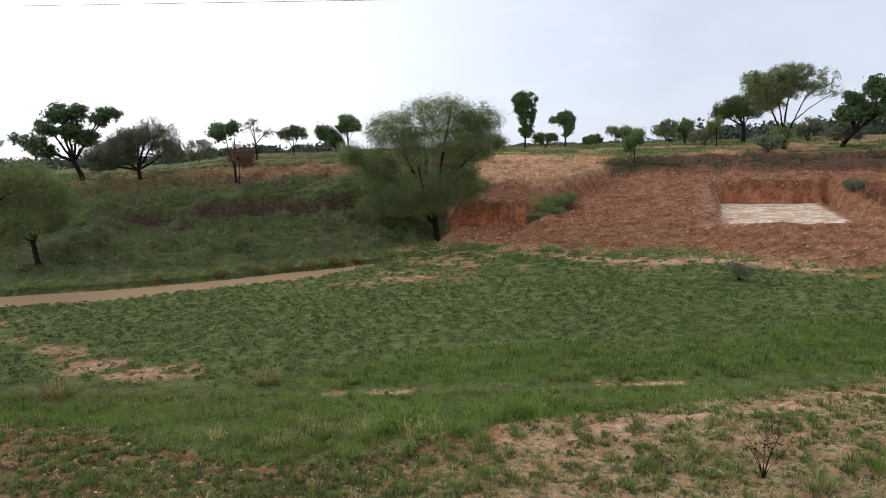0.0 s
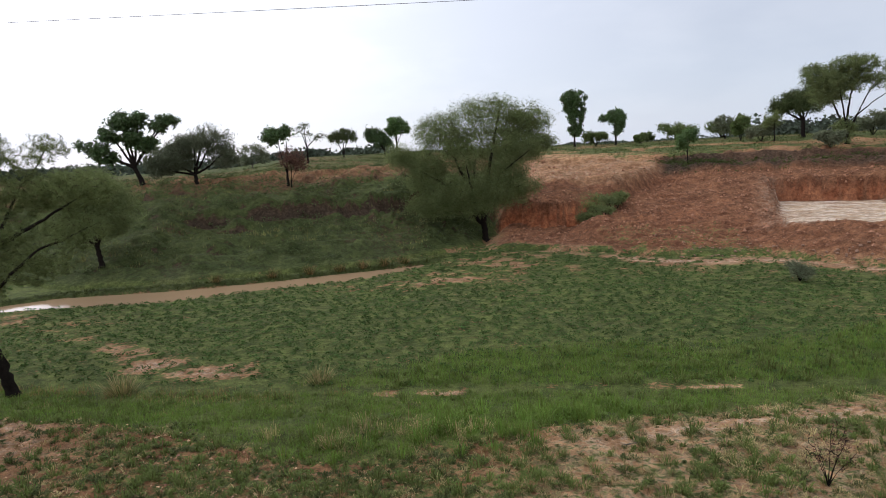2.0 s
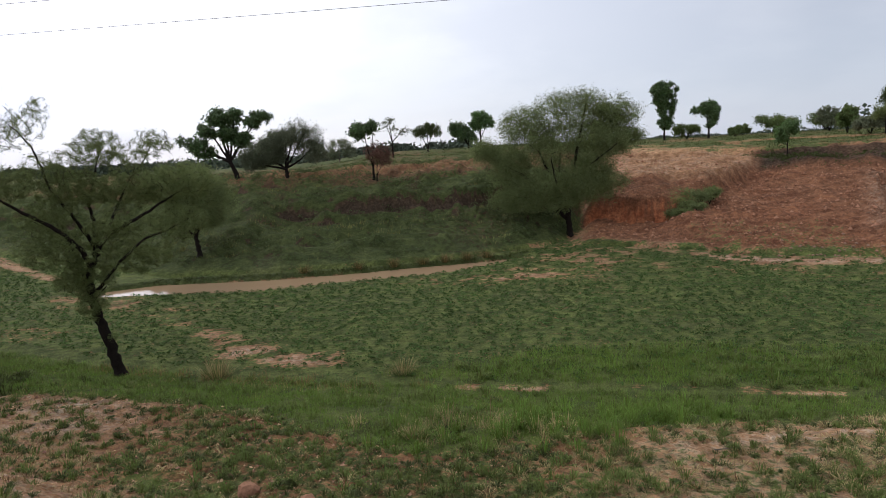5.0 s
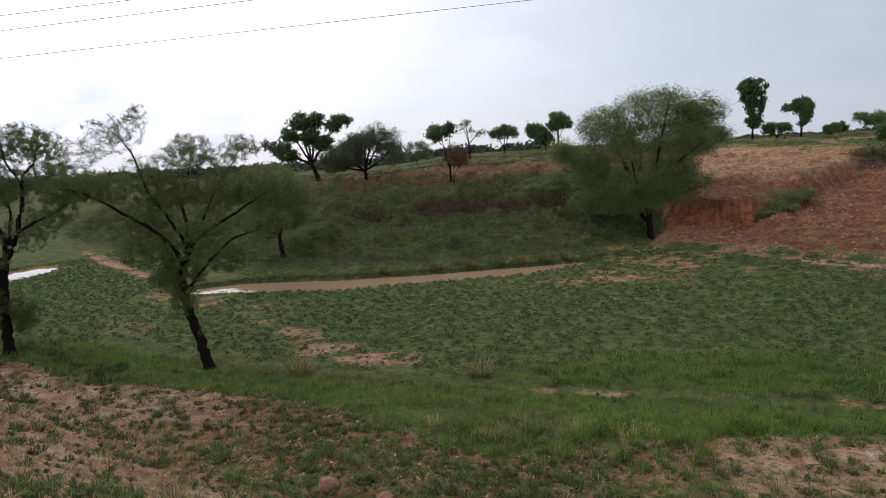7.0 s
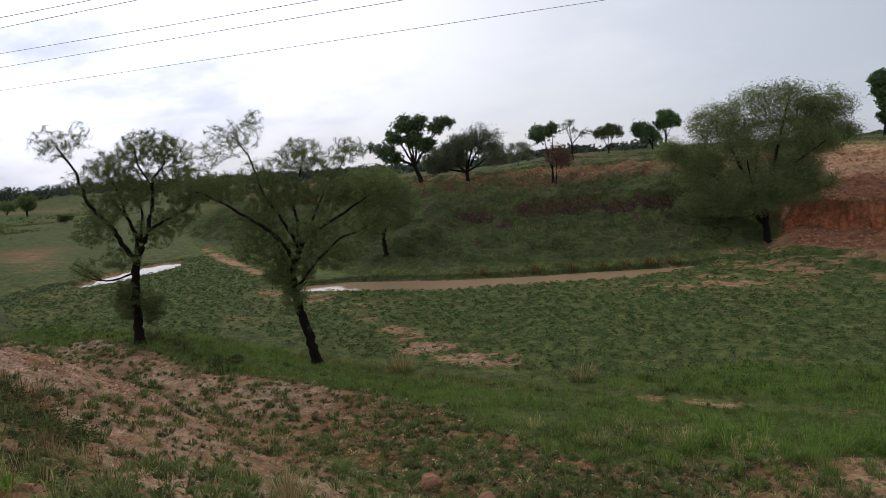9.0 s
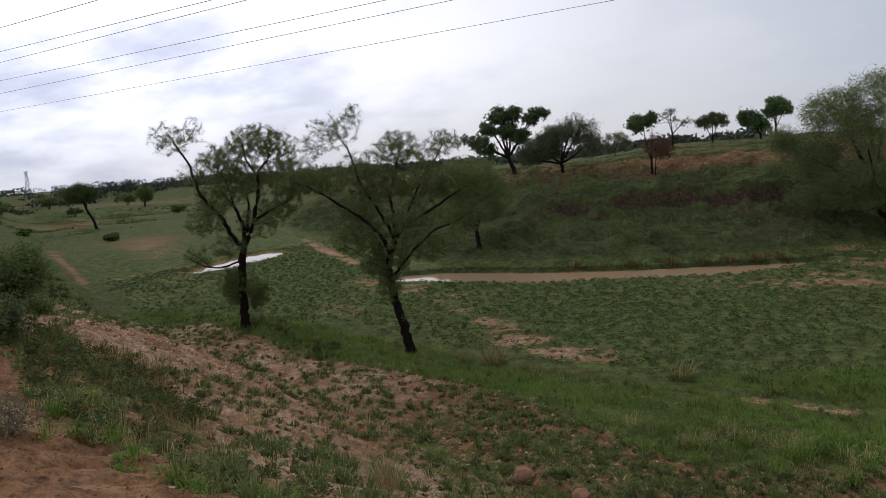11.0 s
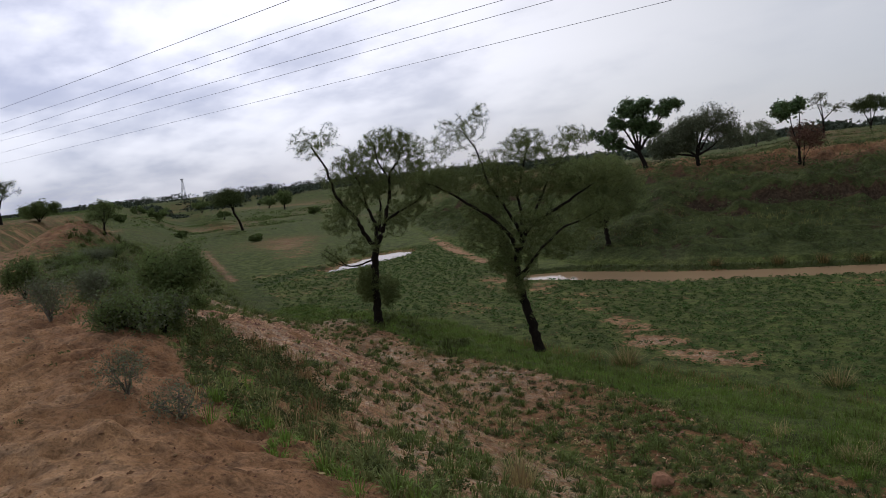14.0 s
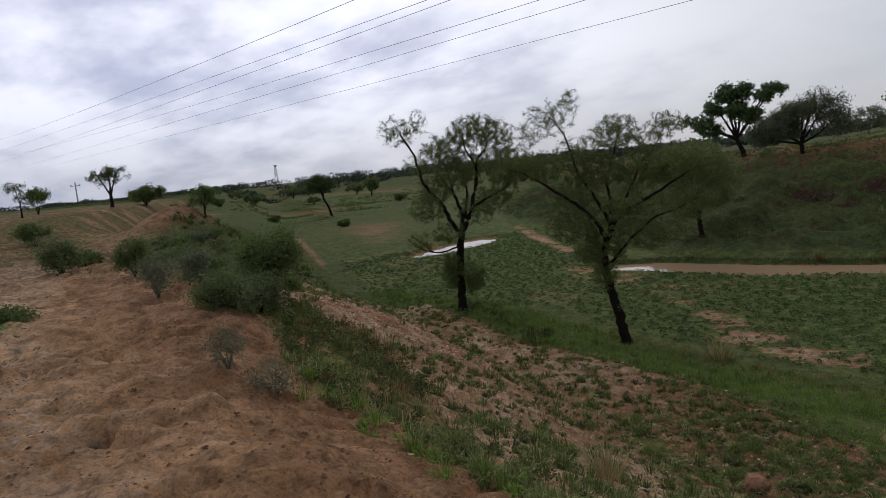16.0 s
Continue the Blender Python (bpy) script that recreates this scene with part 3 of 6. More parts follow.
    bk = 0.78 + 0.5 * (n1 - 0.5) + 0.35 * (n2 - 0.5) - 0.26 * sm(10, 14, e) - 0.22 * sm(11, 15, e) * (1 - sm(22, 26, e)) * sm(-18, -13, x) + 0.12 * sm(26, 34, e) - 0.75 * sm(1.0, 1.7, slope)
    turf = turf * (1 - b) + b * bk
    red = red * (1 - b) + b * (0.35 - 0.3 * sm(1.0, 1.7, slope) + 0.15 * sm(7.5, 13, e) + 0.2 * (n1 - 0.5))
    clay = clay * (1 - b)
    # the slope term paints the scarp's shade into the colour
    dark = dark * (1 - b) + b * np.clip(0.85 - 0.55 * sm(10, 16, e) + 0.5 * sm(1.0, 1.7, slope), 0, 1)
    # red diggings on the right
    e2 = y - spoil_foot(x)
    q = sm(0, 1.0, e2 + 0.8 * (n2 - 0.5)) * sm(-0.6, 1.2, x)
    eb = y - band_line(x) + 1.2 * (n1 - 0.5)
    top = sm(2.2, 3.4, eb)
    topc = sm(61, 63, y + 2 * (n1 - 0.5)) * (1 - sm(-0.5, 1.0, x - cut_end(y)))
    top = np.maximum(top * sm(-0.5, 1.0, x - cut_end(y)), topc)
    green = np.exp(-((x - 7.2) / 1.5) ** 2 - ((y - 47.5) / 2.6) ** 2)
    qt = 0.10 * n1 + 0.85 * top * (0.66 + 1.5 * (n1 - 0.5) + 0.9 * (n2 - 0.5)) + 0.55 * green
    qt = np.maximum(qt, 0.45 * np.exp(-((x - 10.5) / 3.5) ** 2 - (e2 / 1.6) ** 2))
    qt = np.maximum(qt, 0.36 * sm(0.42, 0.6, n1 + 0.35 * (n2 - 0.5)) * sm(5, 7, x) * (1 - sm(13, 15, x)) * (1 - sm(4, 8, e2)))
    u, v = pit_uv(x, y)
    inp = sm(-0.2, 0.5, u) * (1 - sm(PIT[3] - 1.1, PIT[3] - 0.5, u)) * sm(-0.4, 0.5, v) * (1 - sm(PIT[4] - 0.9, PIT[4] - 0.3, v))
    inp = np.maximum(inp, 0.9 * sm(9.2, 10, u) * (1 - sm(14.5, 15.5, u)) * sm(-0.4, 0.5, v) * (1 - sm(7, 9, v)))
    turf = turf * (1 - q) + q * qt * (1 - inp)
    red = red * (1 - q) + q * (0.95 - 0.5 * top - 0.55 * sm(51.2, 52.4, y + n2) * (1 - sm(-0.8, 0.6, x - cut_end(y))) + 0.3 * (n1 - 0.5))
    red = np.where(q > 0.5, np.maximum(red, (1 - 0.5 * sm(10, 13, x)) * sm(0.8, 1.3, slope)), red)
    fresh = sm(0.9, 1.6, slope) * (sm(45.6, 46.1, y) * (1 - sm(48.0, 48.6, y)) * (1 - sm(6.2, 7.2, x)) + 0.72 * sm(12, 14, v_pit(x, y)) * (1 - sm(15, 15.6, v_pit(x, y))) * sm(15, 17, x))
    red = np.where(q > 0.5, np.maximum(red, 2 * fresh), red)
    rim = np.exp(-((u + 0.5) / 0.7) ** 2) * sm(-1, 1, v) * (1 - sm(PIT[4], PIT[4] + 2, v))
    clay = clay * (1 - q) + q * np.clip(0.02 + inp * (0.86 + 1.1 * (fbm(u * 0.5 + 0.6 * n1, v * 0.8, 91) - 0.45)) + 0.14 * rim, 0, 1)
    terrace = sm(51.2, 52.4, y + n2) * (1 - sm(-0.8, 0.6, x - cut_end(y))) * (1 - top) * q
    clay = np.maximum(clay, terrace * (0.10 + 0.4 * (n2 - 0.5)))
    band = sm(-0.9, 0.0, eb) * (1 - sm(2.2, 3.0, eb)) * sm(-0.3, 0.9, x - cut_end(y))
    # the band term paints the shade under the plateau's lip; the rest is mottling
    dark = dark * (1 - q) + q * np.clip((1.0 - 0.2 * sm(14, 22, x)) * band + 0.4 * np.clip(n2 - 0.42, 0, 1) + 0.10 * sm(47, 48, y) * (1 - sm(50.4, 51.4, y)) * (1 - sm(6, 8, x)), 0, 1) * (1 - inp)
    # far country
    fr = sm(75, 110, r)
    turf = turf * (1 - fr) + fr * (0.74 + 0.9 * (fbm(x * 0.035, y * 0.07, 77) - 0.5))
    dark = dark * (1 - fr) + 0.45 * fr
    fbrown = np.exp(-((x + 70) / 9) ** 2 - ((y - 42) / 7) ** 2)
    turf, red = turf * (1 - 0.35 * fbrown), red * (1 - fbrown) + 0.6 * fbrown
    return np.clip(turf, 0, 1), np.clip(red, 0, 2), np.clip(clay, 0, 1), np.clip(dark, 0, 1)


# ---------------------------------------------------------------- mesh helpers


def mesh_of(name, verts, faces, mat, smooth=False):
    """A mesh from an array of places and an array of faces that all have as many corners."""
    verts, faces = np.asarray(verts, np.float32).reshape(-1, 3), np.asarray(faces, np.int32)
    me = bpy.data.meshes.new(name)
    k = faces.shape[1]
    me.vertices.add(len(verts))
    me.vertices.foreach_set("co", verts.ravel())
    me.loops.add(faces.size)
    me.loops.foreach_set("vertex_index", faces.ravel())
    me.polygons.add(len(faces))
    me.polygons.foreach_set("loop_start", np.arange(0, faces.size, k, dtype=np.int32))
    me.polygons.foreach_set("use_smooth", np.full(len(faces), smooth))
    me.update(calc_edges=True)
    me.validate()
    if mat:
        me.materials.append(mat)
    return me


def part(name, verts, faces, mat, parent, label="", smooth=False):
    ob = new(name, mesh_of(name, verts, faces, mat, smooth))
    ob.parent = parent
    if label:
        tagged(ob, label)
    return ob


def bm_part(name, bm, mat, parent, label=""):
    me = bpy.data.meshes.new(name)
    bm.to_mesh(me)
    bm.free()
    me.materials.append(mat)
    ob = new(name, me)
    ob.parent = parent
    if label:
        tagged(ob, label)
    return ob


def gz(x, y):
    return float(height(np.array([x]), np.array([y]))[0])


# ---------------------------------------------------------------- ground and water


def steps(lo, hi, fine_lo, fine_hi, step, mid_lo, mid_hi, mid, grow=1.13):
    """Lines of a sheet: fine in the middle, wider outwards."""
    v = list(np.arange(fine_lo, fine_hi, step))
    v += list(np.arange(fine_hi, mid_hi, mid))
    s, q = mid, mid_hi
    while q < hi:
        v.append(q)
        s *= grow
        q += s
    v.append(hi)
    w = list(np.arange(fine_lo - mid, mid_lo, -mid)) if fine_lo > mid_lo else []
    s, q = mid, mid_lo
    while q > lo:
        w.append(q)
        s *= grow
        q -= s
    w.append(lo)
    return np.array(sorted(set(np.round(w + v, 4))))


def refine(lines, lo, hi, step):
    """Closer lines between lo and hi in place of those there."""
    return np.array(sorted([q for q in lines if q < lo - 0.5 * step or q > hi + 0.5 * step] + list(np.round(np.arange(lo, hi, step), 4))))


gx = steps(-3500, 3500, -14, 10, 0.18, -56, 36, 0.38)
gx = refine(refine(refine(gx, 17.5, 28.5, 0.18), -9.5, -1.5, 0.09), -5.62, -5.3, 0.03)
gy = steps(-3500, 3500, 0, 14, 0.16, -2, 66, 0.32)
gy = refine(refine(refine(gy, 33.0, 53.0, 0.19), -0.5, 5.5, 0.09), 0.49, 0.81, 0.03)
XX, YY = np.meshgrid(gx, gy)
ZZ = height(XX, YY)
nx, ny = len(gx), len(gy)
idx = np.arange(nx * ny).reshape(ny, nx)
quads = np.stack([idx[:-1, :-1], idx[:-1, 1:], idx[1:, 1:], idx[1:, :-1]], -1).reshape(-1, 4)
gme = mesh_of("ground", np.stack([XX, YY, ZZ], -1), quads, ground_mat, True)
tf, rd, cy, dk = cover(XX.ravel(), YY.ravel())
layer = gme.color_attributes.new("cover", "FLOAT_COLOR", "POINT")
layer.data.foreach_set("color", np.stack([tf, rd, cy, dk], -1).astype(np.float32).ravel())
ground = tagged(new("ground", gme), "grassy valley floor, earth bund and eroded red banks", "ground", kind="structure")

WATER_Z = -0.34


def water_sheet(name, x0, x1, y0, y1, label):
    bm = bmesh.new()
    vs = [bm.verts.new(q) for q in ((x0, y0, WATER_Z), (x1, y0, WATER_Z), (x1, y1, WATER_Z), (x0, y1, WATER_Z))]
    bm.faces.new(vs)
    me = bpy.data.meshes.new(name)
    bm.to_mesh(me)
    bm.free()
    me.materials.append(water_mat)
    return tagged(new(name, me), label, "water", kind="structure")


water_sheet("water", -26, -2.5, 27.8, 39, "shallow muddy brown water lying in a channel")
water_sheet("water_pool", -46, -36.5, 26, 40, "small bright pool of still water")

# ---------------------------------------------------------------- trees


def frame_of(dirs):
    """Two unit vectors across each of the directions."""
    up = np.where(np.abs(dirs[..., 2:3]) < 0.9, np.array([0.0, 0, 1]), np.array([1.0, 0, 0]))
    a = np.cross(dirs, up)
    a /= np.linalg.norm(a, axis=-1, keepdims=True) + 1e-9
    return a, np.cross(dirs, a)


def tubes(lines, radii, sides):
    """Tubes along lines (n, k, 3) with radii (n, k)."""
    n, k, _ = lines.shape
    d = np.gradient(lines, axis=1)
    d /= np.linalg.norm(d, axis=-1, keepdims=True) + 1e-9
    a, b = frame_of(d)
    ang = np.arange(sides) * 2 * math.pi / sides
    ring = a[:, :, None] * np.cos(ang)[None, None, :, None] + b[:, :, None] * np.sin(ang)[None, None, :, None]
    v = lines[:, :, None] + ring * radii[:, :, None, None]
    i = np.arange(n * k * sides).reshape(n, k, sides)
    j = np.roll(i, -1, axis=2)
    f = np.stack([i[:, :-1], j[:, :-1], j[:, 1:], i[:, 1:]], -1).reshape(-1, 4)
    return v.reshape(-1, 3), f


def smooth_line(pts, n, rng, wob):
    """n places along a bent line through pts."""
    pts = np.asarray(pts, float)
    s = np.concatenate([[0], np.cumsum(np.linalg.norm(np.diff(pts, axis=0), axis=1))])
    q = np.linspace(0, s[-1], n)
    out = np.stack([np.interp(q, s, pts[:, i]) for i in range(3)], -1)
    for _ in range(2):
        out[1:-1] = (out[:-2] + 2 * out[1:-1] + out[2:]) / 4
    out[1:-1] += rng.normal(0, wob, (n - 2, 3))
    return out


def leaf_quads(c, rng, length, width, flat=0.0, along=None, plain=False):
    """Small pointed leaves at the places c: rhombs, or slim wedges where a leaf is narrow."""
    n = len(c)
    d = rng.normal(0, 1, (n, 3))
    if along is not None:
        d = d * 0.55 + along
    d[:, 2] *= 1 - flat
    d /= np.linalg.norm(d, axis=1, keepdims=True)
    a, b = frame_of(d)
    t = rng.uniform(0, 2 * math.pi, n)[:, None]
    s = a * np.cos(t) + b * np.sin(t)
    l = (length * rng.uniform(0.6, 1.3, n))[:, None]
    w = (width * rng.uniform(0.6, 1.3, n))[:, None]
    if plain or width < 0.55 * length:
        v = np.stack([c - d * l * 0.5 + s * w * 0.6, c - d * l * 0.5 - s * w * 0.6, c + d * l * 0.55], 1)
        return v.reshape(-1, 3), np.arange(3 * n).reshape(n, 3)
    v = np.stack([c - d * l * 0.5, c + s * w * 0.5, c + d * l * 0.5, c - s * w * 0.5], 1)
    return v.reshape(-1, 3), np.arange(4 * n).reshape(n, 4)


def plant(name, label, category, x, y, limbs, lobes, seed, leaf="acacia", bark="bark", twig_r=0.014, leaves=30, length=0.09, width=0.05,
          spread=0.10, bare=0.35, size=1.0, thick=1.0, ragged=0.0, dense=1.0, sink=0.06, group="", leaf2=None, droop=0.0, crown_label=""):
    """A tree or bush. limbs: (places (u, d, h), radius at the start, at the end); lobes of the crown: (u, d, h, ru, rd, rh, twigs[, leafiness]);
    u runs to the right and d away as one looks out from the bund."""
    rng = np.random.default_rng(seed)
    turn = math.atan2(-x, y)
    root = tagged(new(name), label, category, group)
    root.matrix_basis = pose(x, y, gz(x, y) - sink, 0, 0, math.degrees(turn))
    wood_v, wood_f, off = [], [], 0
    nodes = []
    for pts, r0, r1 in limbs:
        p = np.asarray(pts, float) * size
        ln = float(np.linalg.norm(np.diff(p, axis=0), axis=1).sum())
        n = max(5, int(ln / (0.16 * max(size, 0.5))) + 2)
        line = smooth_line(p, n, rng, 0.02 * size * min(1, r0 * 9))
        rad = np.linspace(r0, r1, n) * size * thick * rng.uniform(0.96, 1.05, n)
        if pts[0][2] <= 0.05:
            rad[0] *= 1.45
            rad[1] *= 1.12
        v, f = tubes(line[None], rad[None], 7 if r0 > 0.06 else 5)
        wood_v.append(v), wood_f.append(f + off)
        off += len(v)
        nodes.append(line[n // 3:])
    part("trunk", np.concatenate(wood_v), np.concatenate(wood_f), M[bark], root, smooth=True)
    nodes = np.concatenate(nodes)
    tw, lv, lv2 = [], [], []
    for lobe in lobes:
        u, d, h, ru, rd, rh, n = lobe[:7]
        full = lobe[7] if len(lobe) > 7 else 1.0
        n = int(n * dense)
        g = rng.normal(0, 1, (n, 3))
        g /= np.linalg.norm(g, axis=1, keepdims=True)
        tg = np.array([u, d, h]) + g * (rng.uniform(0, 1, n) ** 0.42)[:, None] * np.array([ru, rd, rh])
        tg = tg[tg[:, 2] > 0.08] * size
        if ragged:
            off_ = Vector((seed * 1.7, seed * 0.9, 0))
            tg = tg[np.array([noise.noise(Vector(q) * (1.1 / max(ru * size, 0.4)) * 1.3 + off_) > -0.35 + 0.35 * ragged for q in tg], bool)]
        if not len(tg):
            continue
        order = np.argsort(np.min(np.linalg.norm(tg[:, None] - nodes[None, ::3], axis=2), axis=1))
        for q in tg[order]:
            dv = nodes - q
            dist = np.linalg.norm(dv, axis=1) + 0.6 * np.maximum(dv[:, 2], 0)
            p = nodes[np.argmin(dist)]
            mid = (p + q) / 2 + rng.normal(0, 0.09, 3) * np.linalg.norm(q - p) + np.array([0, 0, 0.10 * np.linalg.norm(q - p)])
            s = np.linspace(0, 1, 4)[:, None]
            line = (1 - s) ** 2 * p + 2 * s * (1 - s) * mid + s * s * q
            line[2:, 2] -= droop * np.array([0.4, 1.0]) * size
            tw.append(line)
            nodes = np.concatenate([nodes, line[1:]])
            m = rng.poisson(leaves * full)
            if m:
                t = rng.uniform(bare, 1.06, m)
                i = np.clip((t * 3).astype(int), 0, 2)
                w = (t * 3 - i)[:, None]
                c = line[i] * (1 - w) + line[i + 1] * w + rng.normal(0, spread * size, (m, 3))
                dr = line[i + 1] - line[i]
                dr /= np.linalg.norm(dr, axis=1, keepdims=True) + 1e-9
                (lv2 if leaf2 and rng.random() < 0.4 else lv).append(np.concatenate([c, dr], 1))
    if tw:
        tw = np.array(tw)
        rad = np.repeat((np.linspace(1.0, 0.3, 4) * twig_r * size)[None], len(tw), 0)
        tagged(part("branch", *tubes(tw, rad, 3), M[bark], root, smooth=True), kind="stuff")
    for k, (mt, pts) in enumerate(((leaf, lv), (leaf2, lv2))):
        if pts:
            c = np.concatenate(pts)
            c = c[c[:, 2] > 0.03]
            c, dr = c[:, :3], c[:, 3:]
            tagged(part("crown" if k == 0 else "inner_crown", *leaf_quads(c, rng, length * size, width * size, 0.0, dr), M[mt], root, crown_label), kind="stuff")
    return root


def simple_tree(name, label, x, y, trunk_h, trunk_r, lobes, seed, lean=(0.0, 0.0), **kw):
    """A tree whose limbs run from the fork into each lobe of its crown."""
    rng = np.random.default_rng(seed + 900)
    kw.setdefault("ragged", 0.5)
    if kw.pop("split", kw.get("leaf", "").startswith("broad")):
        finer = []
        for lb in lobes:
            finer.append((*lb[:3], lb[3] * 0.7, lb[4] * 0.7, lb[5] * 0.7, lb[6] * 0.3, *lb[7:]))
            for _ in range(5):
                g = rng.normal(0, 1, 3)
                g /= np.linalg.norm(g)
                q = rng.uniform(0.42, 0.62)
                finer.append((*(np.array(lb[:3]) + g * np.array(lb[3:6]) * (1.08 - q)), lb[3] * q, lb[4] * q, lb[5] * q * 1.1, lb[6] * 0.2, *lb[7:]))
        crown = finer
    else:
        crown = lobes
    fork = (lean[0], lean[1], trunk_h)
    limbs = [([(0, 0, 0), (lean[0] * 0.35, lean[1] * 0.4, trunk_h * 0.5), fork], trunk_r, trunk_r * 0.75)]
    for lb in lobes:
        c = np.array(lb[:3], float)
        m = (np.array(fork) * 0.5 + c * 0.5) + rng.normal(0, 0.12, 3) * trunk_h * 0.4
        limbs.append(([fork, tuple(m), tuple(c + np.array([0, 0, 0.3 * lb[5]]))], trunk_r * 0.55, trunk_r * 0.16))
    if kw.get("leaf", "").startswith("broad"):
        kw["dense"], kw["leaves"], kw["bare"] = 0.62, int(kw["leaves"] * 1.7), 0.62
    return plant(name, label, kw.pop("category", "tree"), x, y, limbs, crown, seed, **kw)


# the two thorn trees at the foot of the berm
plant("acacia_tree", "thin-leaved thorn tree with a dark forked trunk", "tree", -17.5, 13.75,
      [([(0, 0, 0), (0.03, 0, 1.0), (0.09, 0.05, 2.15), (0.21, 0, 2.9)], 0.155, 0.12),
       ([(0.21, 0, 2.8), (-0.09, -0.1, 3.31), (-0.42, -0.2, 4.1), (-0.99, -0.3, 4.79), (-1.07, -0.3, 5.25), (-1.25, -0.3, 5.99), (-1.64, -0.3, 6.63)], 0.085, 0.025),
       ([(0.21, 0, 2.85), (0.33, 0.2, 3.55), (0.2, 0.5, 4.03), (-0.03, 0.7, 4.52), (-0.33, 0.9, 4.83)], 0.08, 0.035),
       ([(0.1, 0.55, 4.2), (-0.09, 0.2, 5.18), (-0.39, 0, 5.75)], 0.045, 0.02),
       ([(0.3, 0, 3.0), (0.66, -0.2, 3.8), (0.96, -0.3, 4.91), (0.93, -0.2, 5.47), (1.32, 0, 5.82), (1.56, 0.1, 6.37)], 0.09, 0.025),
       ([(0.66, -0.2, 3.8), (1.22, -0.5, 4.12), (1.87, -0.8, 4.4), (2.2, -0.9, 4.9)], 0.055, 0.02),
       ([(0.93, -0.2, 5.3), (0.6, -0.4, 5.9), (0.55, -0.4, 6.5)], 0.035, 0.014),
       ([(0.09, 0, 2.45), (-0.35, -0.2, 2.3), (-0.85, -0.4, 2.3), (-1.2, -0.6, 2.72), (-1.6, -0.8, 3.05)], 0.034, 0.010),
       ([(-0.9, -0.42, 2.35), (-1.35, -0.5, 2.55), (-1.75, -0.5, 2.95)], 0.020, 0.008),
       ([(0.4, 0.2, 3.4), (0.6, 0.9, 4.4), (0.5, 1.3, 5.3)], 0.06, 0.02)],
      [(-1.7, -0.3, 6.75, 0.8, 0.8, 0.62, 80, 0.55), (-0.95, -0.3, 7.0, 0.35, 0.4, 0.5, 18, 0.5), (-1.15, -0.3, 5.5, 0.55, 0.6, 0.45, 36, 0.6), (-0.1, 0.2, 6.0, 0.8, 0.9, 0.6, 110, 0.8),
       (0.95, 0.0, 6.55, 0.95, 1.0, 0.65, 170, 0.8), (1.75, 0, 6.2, 0.75, 0.9, 0.7, 100, 0.8), (2.05, -0.6, 5.2, 0.95, 0.9, 0.7, 130, 1.3), (0.5, 0.3, 5.1, 1.2, 1.2, 0.6, 150, 1.1),
       (-0.55, 0.2, 4.6, 0.8, 0.9, 0.6, 80, 1.1), (1.6, -0.4, 4.3, 0.8, 0.9, 0.5, 60, 1.2), (-0.25, 0, 1.55, 0.42, 0.45, 0.75, 110, 1.4), (-0.9, -0.1, 3.9, 0.8, 0.9, 0.6, 80, 0.9), (0.9, 0.3, 3.7, 0.9, 0.9, 0.6, 80, 0.9), (0.1, 0.3, 5.7, 1.5, 1.2, 0.7, 120, 0.8), (0.5, 0, 1.25, 0.48, 0.45, 0.65, 90, 1.3), (-0.2, -0.2, 3.0, 0.7, 0.6, 0.4, 40, 1.0), (-1.25, -0.5, 2.75, 0.6, 0.5, 0.4, 40, 0.7)],
      11, leaf="acacia", leaves=30, length=0.08, width=0.013, twig_r=0.008, spread=0.045, size=0.9, thick=1.05, dense=2.3, group="thorn trees at the berm")
